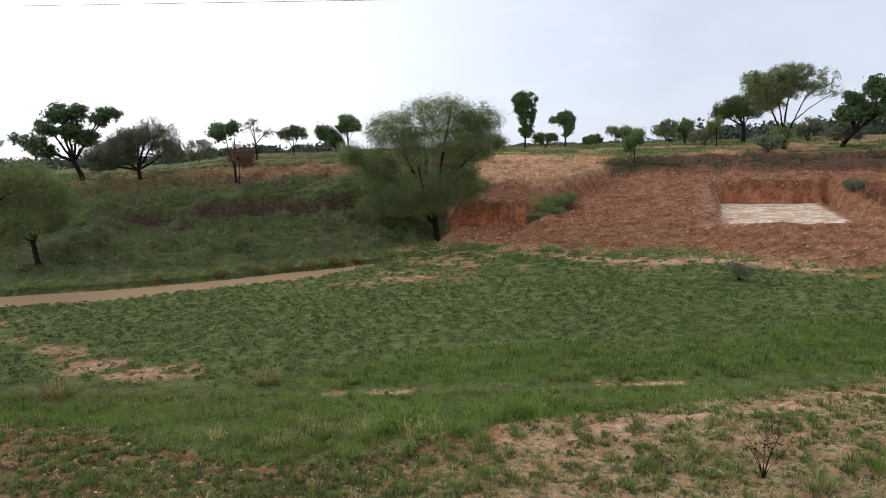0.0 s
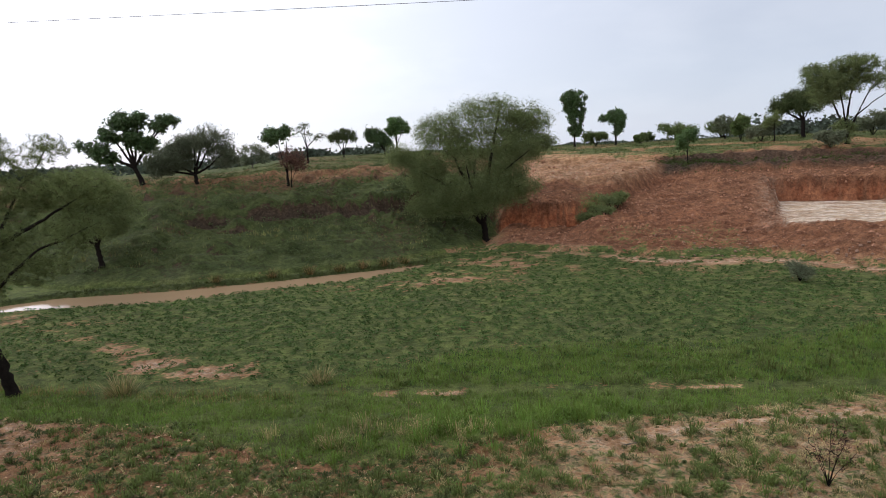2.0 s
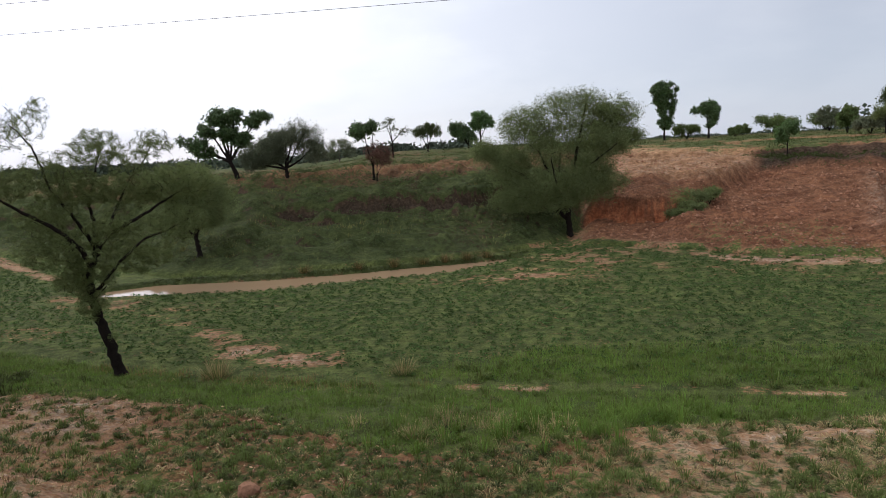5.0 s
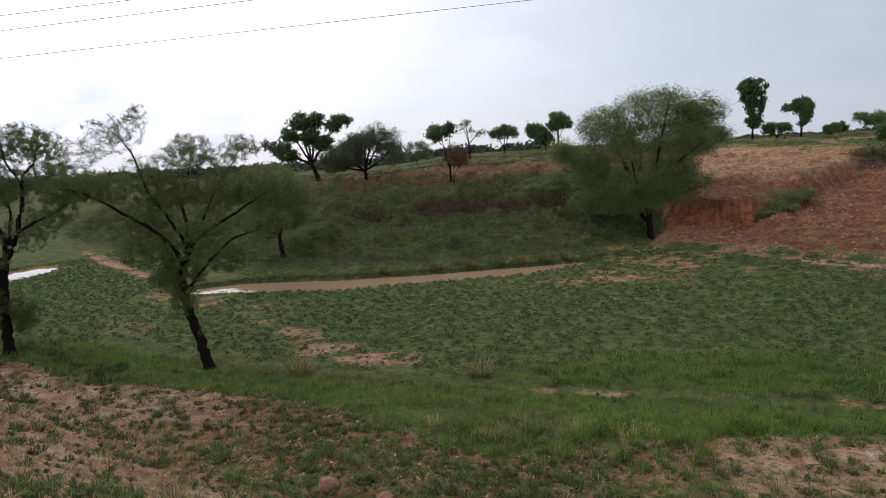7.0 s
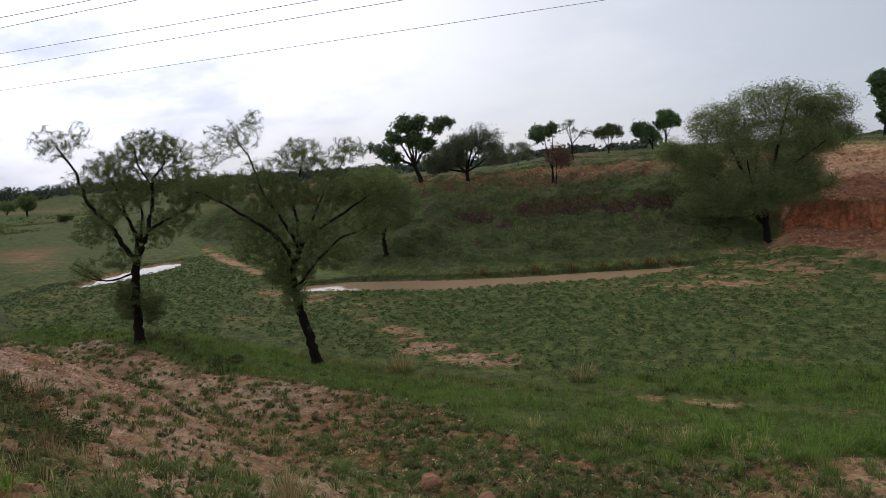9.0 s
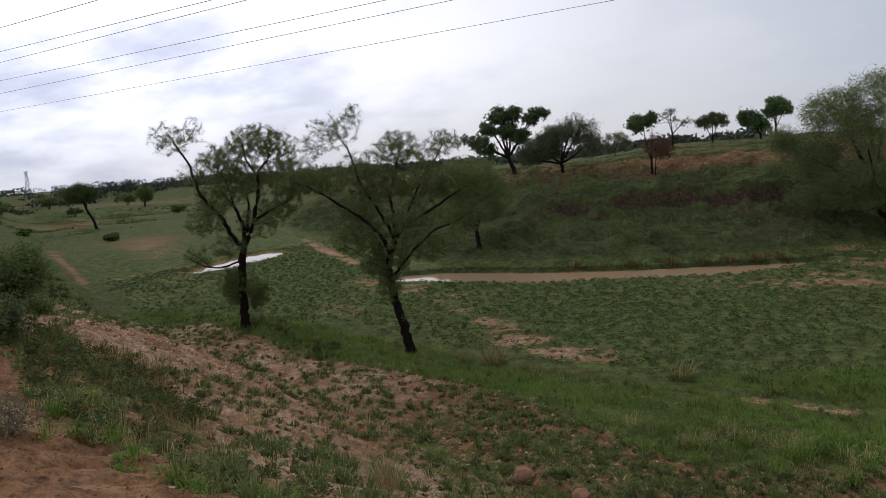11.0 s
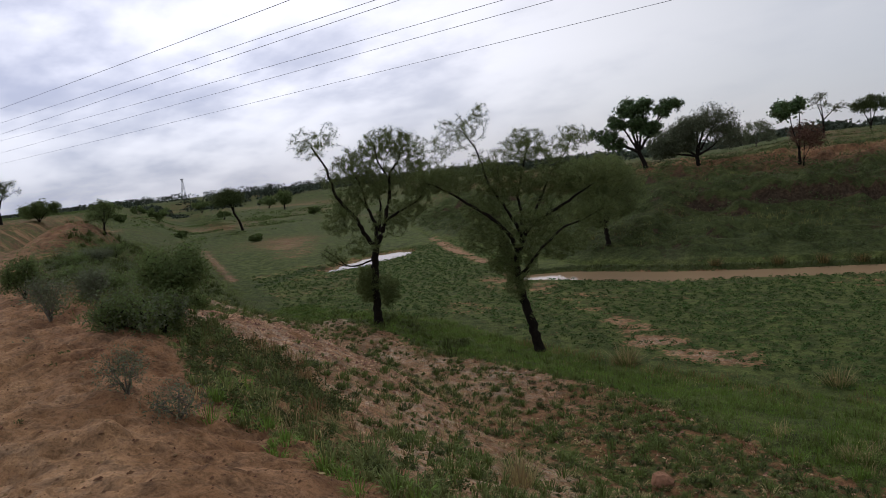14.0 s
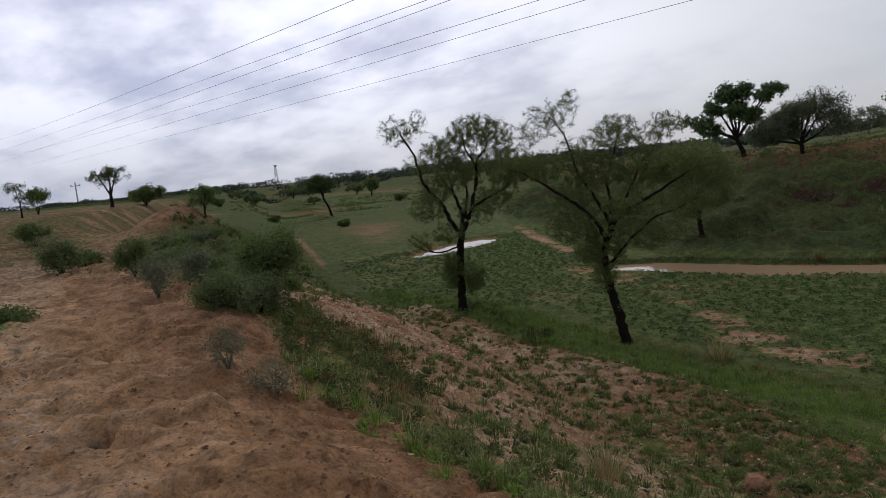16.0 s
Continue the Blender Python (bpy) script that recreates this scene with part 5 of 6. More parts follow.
shrub("dark green bush on the bare bund top", -18.4, 2.45, 0.95, 0.95, 125, leaf="bush", leaf2="bush_grey", leaves=26, length=0.06, width=0.026, n=240, group="bushes on the bund")
shrub("low green bush on the bare bund top", -20.0, 3.25, 1.0, 0.55, 128, leaf="bush", leaves=26, length=0.06, width=0.026, n=190, group="bushes on the bund")
shrub("dark small bush on the bund top", -30.9, 3.5, 1.1, 1.1, 126, leaf="bush", leaves=28, length=0.07, width=0.035, n=200, group="bushes on the bund")
for k, (x, y, w, h, lf) in enumerate(((-13.6, 4.4, 0.6, 0.45, "bush"), (-14.4, 5.0, 0.7, 0.35, "bush_grey"), (-17.4, 4.9, 0.8, 0.45, "bush"), (-16.2, 6.2, 0.7, 0.4, "bush_grey"), (-21.5, 6.0, 0.9, 0.4, "bush"),
                                       (-23.8, 7.6, 0.9, 0.4, "bush_grey"), (-12.6, 5.4, 0.6, 0.4, "bush"), (-19.6, 7.6, 0.8, 0.4, "bush"), (-26.5, 9.0, 1.0, 0.5, "bush"))):
    shrub("small dark bush on the overgrown bund slope" if lf == "bush" else "small grey-green bush on the overgrown bund slope", x, y, w, h, 140 + k, leaf=lf, leaves=22, length=0.05, width=0.02, n=120, group="bushes on the bund")
shrub("grey twiggy plant on bare earth", -6.35, 1.9, 0.42, 0.42, 129, leaf="bush_grey", leaves=9, length=0.03, width=0.010, n=110, group="bushes on the bund", bark="bark_grey", stems=5, name="twiggy_plant")
shrub("second grey twiggy plant on bare earth", -5.85, 2.1, 0.48, 0.34, 130, leaf="bush_grey", leaves=10, length=0.03, width=0.010, n=110, group="bushes on the bund", bark="bark_grey", stems=5, name="twiggy_plant")
shrub("low dark creeping plant on the grassy patch", -12.0, 0.75, 0.7, 0.25, 131, leaf="bush", leaves=30, length=0.04, width=0.025, n=160, group="bushes on the bund")
shrub("lone round shrub in the field", 12.7, 28.9, 1.1, 0.85, 132, leaf="bush_grey", leaves=26, length=0.06, width=0.03, n=240)
shrub("dark leafless twiggy weed", 4.75, 9.75, 0.75, 0.95, 133, leaf="brown_leaf", leaves=3, length=0.04, width=0.02, n=90, stems=7, name="twiggy_weed", thick=0.55)
shrub("pale shrub on the ridge between the pits", 26.6, 44.0, 1.4, 0.9, 134, leaf="bush_grey", leaves=30, length=0.1, width=0.05, n=160)
for k, (x, y, w, h, lf) in enumerate(((6.2, 46.0, 1.1, 0.55, "acacia_pale"), (7.1, 46.5, 1.2, 0.7, "acacia"), (7.9, 47.1, 1.2, 0.8, "acacia_pale"), (8.6, 47.7, 1.2, 0.9, "acacia"), (7.5, 45.6, 0.9, 0.45, "acacia_pale"), (9.0, 48.6, 0.9, 0.8, "bush"), (6.7, 45.2, 0.8, 0.35, "acacia"))):
    shrub("low yellow-green bush on the red slope" if lf == "acacia_pale" else "low dark green bush on the red slope", x, y, w * 1.35, h * 1.4, 160 + k, leaf=lf, leaves=26, length=0.09, width=0.035, n=110, group="bushes by the red cutting")

# ---------------------------------------------------------------- far woods on the horizon


def far_woods():
    rng = np.random.default_rng(5)
    c, n = [], 620
    az = rng.uniform(-42, 96, n)
    r = rng.uniform(300, 430, n)
    hill = sm(40, 50, az) * (1 - sm(64, 74, az))
    for a, q, hl in zip(np.radians(az), r, hill):
        x, y = -q * math.sin(a), q * math.cos(a)
        h = rng.uniform(1.2, 2.6) + 1.8 * hl * rng.uniform(0.5, 1.0)
        w = rng.uniform(2.5, 5.5)
        m = 56
        g = rng.normal(0, 1, (m, 3))
        g /= np.linalg.norm(g, axis=1, keepdims=True)
        g[:, 2] = np.abs(g[:, 2])
        c.append(np.array([x, y, 5.2]) + g * np.array([w, w, h]) * rng.uniform(0.75, 1.05, (m, 1)))
    # nearer woods on the slope at the head of the valley
    for a, q in zip(np.radians(rng.uniform(43, 80, 200)), rng.uniform(205, 290, 200)):
        x, y = -q * math.sin(a), q * math.cos(a)
        h, w = rng.uniform(1.0, 2.3) * (1 - 0.5 * float(sm(64, 78, math.degrees(a)))), rng.uniform(2.4, 4.5)
        g = rng.normal(0, 1, (76, 3))
        g /= np.linalg.norm(g, axis=1, keepdims=True)
        g[:, 2] = np.abs(g[:, 2])
        c.append(np.array([x, y, gz(x, y)]) + g * np.array([w, w, h]) * rng.uniform(0.7, 1.05, (76, 1)))
    # low woods beyond the bank, where the plateau falls away
    for a, q in zip(np.radians(rng.uniform(9, 44, 130)), rng.uniform(140, 220, 130)):
        x, y = -q * math.sin(a), q * math.cos(a)
        h, w = rng.uniform(1.4, 2.6), rng.uniform(2.2, 4.2)
        g = rng.normal(0, 1, (80, 3))
        g /= np.linalg.norm(g, axis=1, keepdims=True)
        g[:, 2] = np.abs(g[:, 2])
        c.append(np.array([x, y, gz(x, y)]) + g * np.array([w, w, h]) * rng.uniform(0.7, 1.05, (80, 1)))
    for a, q in zip(np.radians(rng.uniform(-36, -19, 60)), rng.uniform(150, 230, 60)):
        x, y = -q * math.sin(a), q * math.cos(a)
        h, w = rng.uniform(2.2, 4.6), rng.uniform(2.4, 4.6)
        g = rng.normal(0, 1, (110, 3))
        g /= np.linalg.norm(g, axis=1, keepdims=True)
        g[:, 2] = np.abs(g[:, 2])
        c.append(np.array([x, y, gz(x, y)]) + g * np.array([w, w, h]) * rng.uniform(0.7, 1.05, (110, 1)))
    c = np.concatenate(c)
    v, f = leaf_quads(c, rng, 0.85, 0.75)
    return tagged(new("far_woods", mesh_of("far_woods", v, f, M["far_leaf"])), "hazy line of distant dark trees on the horizon", "woods", kind="stuff")


far_woods()

# ---------------------------------------------------------------- grass, weeds and crop


def scatter(x0, x1, y0, y1, n, chance, seed):
    rng = np.random.default_rng(seed)
    x, y = rng.uniform(x0, x1, n), rng.uniform(y0, y1, n)
    keep = rng.random(n) < np.clip(chance(x, y), 0, 1)
    return x[keep], y[keep], rng


def blades(name, label, x, y, rng, mat, per, h, w, lean=0.6, rad=0.06, bend=True, category="grass", size=None):
    """Tufts of grass: per blades at every place, each a bent strip that ends in a point."""
    n = len(x)
    s = size if size is not None else rng.uniform(0.6, 1.35, n)
    z = height(x, y)
    cx, cy = np.repeat(x, per) + rng.normal(0, rad, n * per) * np.repeat(s, per), np.repeat(y, per) + rng.normal(0, rad, n * per) * np.repeat(s, per)
    base = np.stack([cx, cy, np.repeat(z, per) - 0.015], -1)
    a = rng.uniform(0, 2 * math.pi, n * per)
    hh = h * np.repeat(s, per) * rng.uniform(0.5, 1.15, n * per)
    ll = lean * hh * rng.uniform(0.15, 1.0, n * per)
    out = np.stack([np.cos(a), np.sin(a), 0 * a], -1)
    side = np.stack([-np.sin(a), np.cos(a), 0 * a], -1) * (w * rng.uniform(0.7, 1.3, n * per))[:, None] * 0.5
    up = np.array([0, 0, 1.0])
    if bend:
        mid = base + out * (ll * 0.35)[:, None] + up * (hh * 0.62)[:, None]
        tip = base + out * ll[:, None] + up * hh[:, None]
        v = np.stack([base - side, base + side, mid + side * 0.8, mid - side * 0.8, tip], 1).reshape(-1, 3)
        i = np.arange(n * per)[:, None] * 5
        f = np.concatenate([i + np.array([[0, 1, 2]]), i + np.array([[0, 2, 3]]), i + np.array([[3, 2, 4]])])
    else:
        tip = base + out * ll[:, None] + up * hh[:, None]
        v = np.stack([base - side, base + side, tip], 1).reshape(-1, 3)
        f = np.arange(n * per * 3).reshape(-1, 3)
    return tagged(new(name, mesh_of(name, v, f, mat)), label, category, kind="stuff")


def dd(x, y):
    return y - bund_axis(x)


def turf_of(x, y):
    return cover(x, y)[0]


def clumps(name, label, x, y, g, mat, per, rad, tall, length, width, category="weeds"):
    """Low leafy clumps: per small leaves round every place."""
    n = len(x)
    s = g.uniform(0.5, 1.5, n)
    k = np.repeat(np.arange(n), per)
    rr, aa = rad * s[k] * np.sqrt(g.random(n * per)), g.uniform(0, 2 * math.pi, n * per)
    c = np.stack([x[k] + rr * np.cos(aa), y[k] + rr * np.sin(aa), height(x, y)[k] + 0.02 + tall * s[k] * g.random(n * per) * (1.15 - rr / (1.6 * rad))], -1)
    v, f = leaf_quads(c, g, length, width, 0.35)
    return tagged(new(name, mesh_of(name, v, f, mat)), label, category, kind="stuff")


def tufts(name, label, x, y, g, mat, per, h, rad, width=0.010, category="grass", flop=1.0):
    """Separate leafy tufts: every tuft is a fan of bent blades that leave one crown and lean outwards."""
    n = len(x)
    s = 0.45 + 0.95 * g.random(n) ** 1.6
    k = np.repeat(np.arange(n), per)
    a, q = g.uniform(0, 2 * math.pi, n * per), np.sqrt(g.random(n * per))
    out = np.stack([np.cos(a), np.sin(a), 0 * a], -1)
    side = np.stack([-np.sin(a), np.cos(a), 0 * a], -1) * (0.5 * width * g.uniform(0.7, 1.4, n * per))[:, None]
    base = np.stack([x[k], y[k], height(x, y)[k] - 0.01], -1) + out * (0.55 * rad * s[k] * q)[:, None]
    hh = h * s[k] * g.uniform(0.45, 1.1, n * per) * (1.15 - 0.5 * q)
    ll = flop * rad * s[k] * (0.25 + 0.75 * q) * g.uniform(0.5, 1.2, n * per)
    up = np.array([0, 0, 1.0])
    mid = base + out * (0.45 * ll)[:, None] + up * (0.75 * hh)[:, None]
    tip = base + out * ll[:, None] + up * (hh * g.uniform(0.55, 1.1, n * per))[:, None]
    v = np.stack([base - side * 0.7, base + side * 0.7, mid + side, mid - side, tip], 1).reshape(-1, 3)
    i = np.arange(n * per)[:, None] * 5
    f = np.concatenate([i + np.array([[0, 1, 2]]), i + np.array([[0, 2, 3]]), i + np.array([[3, 2, 4]])])
    return tagged(new(name, mesh_of(name, v, f, mat)), label, category, kind="stuff")


def berm(x, y):
    """The pale berm between the weeds of the slope and the green strip."""
    d = dd(x, y)
    jit = 0.55 * (fbm(x * .8, y * .8, 43) - 0.5)
    trk = np.exp(-((d - 11.05 - 0.39 * x) / 0.38) ** 2) * sm(0.5, 4, x)
    return sm(-22, -18, x) * sm(-0.3, 0.4, d - belt_out(x) + jit) * (1 - sm(strip_edge(x) - 0.2, strip_edge(x) + 0.6, d)) * (1 - 0.85 * trk) * (1 - 0.93 * sm(0.2, 0.55, hump_of(x, y)))


def patchy(x, y, scale, seed, lo=0.42, hi=0.58):
    return sm(lo, hi, fbm(x * scale, y * scale, seed))


def lush_of(x, y):
    return sm(-10.5, -7, x) * (1 - sm(-2, 2, x)) * sm(6.5, 9, dd(x, y))


# separate tufts on the pale berm
x, y, g = scatter(-22, 15, 2.4, 17, 14000, lambda x, y: berm(x, y) * (0.20 + 0.50 * patchy(x, y, 0.9, 61) + 0.3 * lush_of(x, y)) * (1 - 0.35 * sm(-6, -9, x)), 201)
tufts("berm_tufts", "separate low green tufts on pale earth", x, y, g, M["tuft"], 46, 0.15, 0.13, 0.011)
x, y, g = scatter(-22, 15, 2.4, 17, 11500, lambda x, y: berm(x, y) * (0.14 + 0.5 * patchy(x, y, 1.3, 62) + 0.5 * lush_of(x, y)) * (1 - 0.4 * sm(-2, 2, x)), 213)
tufts("berm_weeds", "small dark weeds on pale earth", x, y, g, M["weed"], 34, 0.09, 0.10, 0.014, "weeds")
x, y, g = scatter(-22, 15, 2.4, 17, 24000, lambda x, y: berm(x, y) * (0.14 + 0.5 * patchy(x, y, 0.7, 63)) * (0.30 + 0.8 * sm(-5, 2, x)), 202)
tufts("dry_grass", "scattered tufts of dry straw-coloured grass", x, y, g, M["grass_dry"], 22, 0.11, 0.13, 0.007, flop=1.3)
x, y, g = scatter(-22, 15, 2.4, 17, 4200, lambda x, y: berm(x, y) * (0.05 + 0.3 * patchy(x, y, 0.8, 96)), 229)
tufts("russet_tufts", "scattered rust-brown dying tufts", x, y, g, M["grass_russet"], 26, 0.12, 0.11, 0.008)
x, y, g = scatter(-22, 15, 2.4, 17, 32000, lambda x, y: berm(x, y) * (0.25 + 0.6 * patchy(x, y, 1.5, 98)) * (0.30 + 0.70 * sm(-4, 2, x)), 232)
tufts("berm_stubble", "short olive-brown stubble on pale earth", x, y, g, M["stubble"], 16, 0.075, 0.075, 0.009)
x, y, g = scatter(-22, 15, 2.4, 16, 26000, lambda x, y: berm(x, y) * (0.2 + 0.8 * patchy(x, y, 0.9, 93)), 221)
blades("straw_litter", "dead straw lying on the pale earth", x, y, g, M["grass_dry"], 4, 0.02, 0.006, 5.0, 0.08, bend=False)


def strip(x, y):
    d = dd(x, y)
    return sm(strip_edge(x) - 0.2, strip_edge(x) + 0.7, d + 0.7 * (fbm(x * .16, y * .16, 41) - .5) + 0.5 * (fbm(x * .8, y * .8, 43) - .5)) * (1 - sm(15.9, 16.4, d))


def verge_of(x, y):
    d = dd(x, y)
    return sm(16.5, 17.0, d) * verge_band(x, d, fbm(x * .16, y * .16, 41))


# green strip along the berm, and the verge beyond the track
x, y, g = scatter(-30, 16, 9, 19, 30000, lambda x, y: strip(x, y) * (0.35 + 0.65 * patchy(x, y, 0.9, 65, 0.3, 0.5)), 203)
blades("strip_grass", "dense fresh green grass along the berm", x, y, g, M["grass"], 12, 0.12, 0.012, 0.9, 0.09, bend=False)
x, y, g = scatter(-30, 16, 9, 19, 4200, lambda x, y: strip(x, y) * (0.1 + 0.6 * patchy(x, y, 0.8, 66)), 214)
tufts("strip_tufts", "coarser green tufts among the fresh grass", x, y, g, M["tuft"], 40, 0.20, 0.16, 0.012)
x, y, g = scatter(-12, 26, 15, 26, 30000, lambda x, y: verge_of(x, y) * (0.3 + 0.7 * patchy(x, y, 0.6, 64, 0.3, 0.5)), 215)
blades("verge_grass", "bright green grass beside the field", x, y, g, M["grass"], 9, 0.16, 0.015, 0.8, 0.11, bend=False)
x, y, g = scatter(-12, 26, 15, 26, 3600, lambda x, y: verge_of(x, y) * (0.1 + 0.6 * patchy(x, y, 0.7, 97)), 230)
tufts("verge_tufts", "leafy darker tufts in the bright verge", x, y, g, M["tuft"], 36, 0.26, 0.22, 0.018)
x, y, g = scatter(-24, 24, 11, 22, 9000, lambda x, y: np.maximum(strip(x, y), 0.5 * verge_of(x, y)) * sm(0.45, 0.65, fbm(x * 0.6, y * 1.2, 83)) * 0.3, 222)
blades("yellow_grass", "yellowing grass among the fresh grass", x, y, g, M["grass_dry"], 10, 0.14, 0.008, 1.0, 0.09, bend=False)
# taller fresh grass in front of the track
x, y, g = scatter(-4, 5, 10.5, 16, 1500, lambda x, y: np.exp(-((x - 0.2) / 2.3) ** 2 - ((y - 12.9 - 0.45 * x) / 0.9) ** 2) * patchy(x, y, 0.9, 80, 0.3, 0.5), 204)
tufts("tall_grass", "taller fresh green grass clump", x, y, g, M["grass"], 44, 0.36, 0.20, 0.012)
x, y, g = scatter(-5, 3, 10.2, 13, 260, lambda x, y: np.exp(-((x + 1.9) / 1.4) ** 2 - ((y - 12.0) / 0.7) ** 2), 231)
tufts("tall_straw", "tall pale straw standing in the green grass", x, y, g, M["grass_dry"], 18, 0.38, 0.22, 0.006)
# brown-topped grass between the trees
x, y, g = scatter(-15, -3, 14.5, 18.5, 1500, lambda x, y: np.exp(-((dd(x, y) - 15.9) / 0.4) ** 2) * sm(0.46, 0.62, fbm(x * 0.7, y * 0.7, 67)) * 0.6, 205)
blades("brown_grass", "strip of brown-tipped grass", x, y, g, M["grass_russet"], 14, 0.20, 0.009, 0.5, 0.10, bend=False)


def slope_of(x, y):
    """The weedy belt on the bund's slope."""
    d = dd(x, y)
    jit = 0.5 * (fbm(x * .8, y * .8, 43) - .5) + 0.5 * (fbm(x * .16, y * .16, 41) - .5)
    return sm(-0.15, 0.25, d - belt_in(x) + jit) * (1 - sm(-0.2, 0.5, d - belt_out(x) + jit)) * (1 - 0.95 * sm(0.15, 0.45, hump_of(x, y)))


# rough grass and weeds on the lower bund slope
x, y, g = scatter(-14, -1, 1.2, 8.5, 3000, lambda x, y: slope_of(x, y) * (0.2 + 0.8 * patchy(x, y, 1.2, 69)) * 0.8, 206)
tufts("slope_grass", "rough tussocks of green grass on the bund slope", x, y, g, M["grass_dark"], 46, 0.21, 0.15, 0.009)
x, y, g = scatter(-14, -1, 1.2, 8.5, 4600, lambda x, y: slope_of(x, y) * (0.1 + 0.9 * patchy(x, y, 1.1, 68)) * 0.7, 216)
clumps("slope_weeds", "low leafy weeds on the bund slope", x, y, g, M["weed"], 40, 0.10, 0.17, 0.045, 0.018)
x, y, g = scatter(-12, -1, 1.2, 7.5, 1000, lambda x, y: slope_of(x, y) * patchy(x, y, 0.8, 71), 207)
tufts("straw_grass", "dead straw grass among the green tussocks", x, y, g, M["grass_dry"], 20, 0.22, 0.16, 0.005)
# reddish-brown dying grass at the foot of the slope
x, y, g = scatter(-13, -5, 3.5, 8.5, 1500, lambda x, y: (0.8 * np.exp(-((x + 8.9) / 0.7) ** 2 - ((y - 5.1) / 0.5) ** 2) + 0.10 * slope_of(x, y)) * patchy(x, y, 0.9, 86), 224)
tufts("russet_grass", "reddish-brown dying grass at the slope's foot", x, y, g, M["grass_russet"], 30, 0.26, 0.13, 0.007)
# bright fresh tufts along the lower edge of the bare slope
x, y, g = scatter(-9, -1, 1.0, 7, 1600, lambda x, y: np.exp(-((dd(x, y) - belt_in(x) - 0.25) / 0.3) ** 2) * patchy(x, y, 0.9, 87) * 0.7, 225)
tufts("fresh_tufts", "fresh green tufts of grass on the bund slope", x, y, g, M["grass"], 40, 0.16, 0.14, 0.009)
# a few seedlings on the bare earth of the bund top
x, y, g = scatter(-26, -0.5, -2.5, 4, 900, lambda x, y: (1 - sm(1.8, 2.4, dd(x, y))) * sm(0.52, 0.7, fbm(x * 0.8, y * 0.8, 72)), 217)
clumps("bund_seedlings", "small weeds sprouting on bare brown earth", x, y, g, M["weed"], 14, 0.045, 0.05, 0.025, 0.012)


def crumbs(name, label, x, y, g, small, large, mat):
    """Loose crumbs of earth, each a little uneven pyramid."""
    n = len(x)
    s = small + (large - small) * g.random(n) ** 3
    vv = np.array([(1, 0, 0), (0, 1, 0), (-1, 0, 0), (0, -1, 0), (0.1, 0.1, 0.7)])[None] * s[:, None, None] * g.uniform(0.6, 1.4, (n, 5, 1))
    vv = vv + np.stack([x, y, height(x, y)], -1)[:, None]
    ff = (np.array([(0, 1, 4), (1, 2, 4), (2, 3, 4), (3, 0, 4)])[None] + (np.arange(n) * 5)[:, None, None]).reshape(-1, 3)
    return tagged(new(name, mesh_of(name, vv, ff, mat)), label, "crumbs", kind="stuff")


g = np.random.default_rng(23)
crumbs("earth_crumbs", "loose crumbs of brown earth on the bund", -0.6 - 24 * g.random(26000) ** 1.7, g.uniform(-3, 5.5, 26000), g, 0.005, 0.021, M["crumb"])
x, y, g = scatter(-16, 6, 2.4, 14, 60000, lambda x, y: 0.25 * berm(x, y) * sm(2, -4, x) + sm(0.15, 0.5, hump_of(x, y)), 234)
crumbs("berm_gravel", "loose pinkish gravel on the berm", x, y, g, 0.010, 0.045, M["gravel"])
# scrubby overgrowth between the bushes on the bund's shoulder
x, y, g = scatter(-28, -9.5, 2.0, 12, 3400, lambda x, y: sm(1.6, 2.6, dd(x, y) + 1.5 * (fbm(x * .5, y * .5, 88) - .5)) * (1 - sm(4.2, 6.0, dd(x, y))) * (1 - sm(-14, -13, x) * sm(-0.4, 0.2, dd(x, y) - belt_out(x))) * sm(0.38, 0.6, fbm(x * 0.6, y * 0.6, 89)) * 0.6, 226)
clumps("bund_scrub", "rank grey-green weeds between the bushes on the bund", x, y, g, M["bush_grey"], 40, 0.18, 0.18, 0.05, 0.02)
x, y, g = scatter(-28, -9.5, 2.0, 12, 3400, lambda x, y: sm(1.9, 2.9, dd(x, y) + 1.5 * (fbm(x * .5, y * .5, 90) - .5)) * (1 - sm(4.6, 6.4, dd(x, y))) * (1 - sm(-14, -13, x) * sm(-0.4, 0.2, dd(x, y) - belt_out(x))) * sm(0.40, 0.6, fbm(x * 0.7, y * 0.7, 92)) * 0.6, 227)
clumps("bund_green_scrub", "rank green weeds between the bushes on the bund", x, y, g, M["bush"], 40, 0.18, 0.18, 0.05, 0.02)
# turf on the left end of the bund
x, y, g = scatter(-60, -8, 0, 30, 40000, lambda x, y: turf_of(x, y) * sm(0.3, 1.5, dd(x, y)) * (1 - sm(-1.4, -0.4, dd(x, y) - field_edge(x))) * 0.7, 208)
blades("bund_turf", "patchy rough turf on the bund", x, y, g, M["tuft"], 9, 0.13, 0.013, 0.9, 0.11, bend=False)
x, y, g = scatter(-45, -13, 2, 26, 7000, lambda x, y: turf_of(x, y) * sm(1.2, 2.4, dd(x, y)) * (1 - sm(-3.5, -1.5, dd(x, y) - field_edge(x))) * (1 - berm(x, y)) * (0.15 + 0.7 * patchy(x, y, 0.6, 99)), 233)
tufts("flank_tufts", "rank dark tufts on the overgrown bund flank", x, y, g, M["bank_grass"], 34, 0.26, 0.24, 0.018)
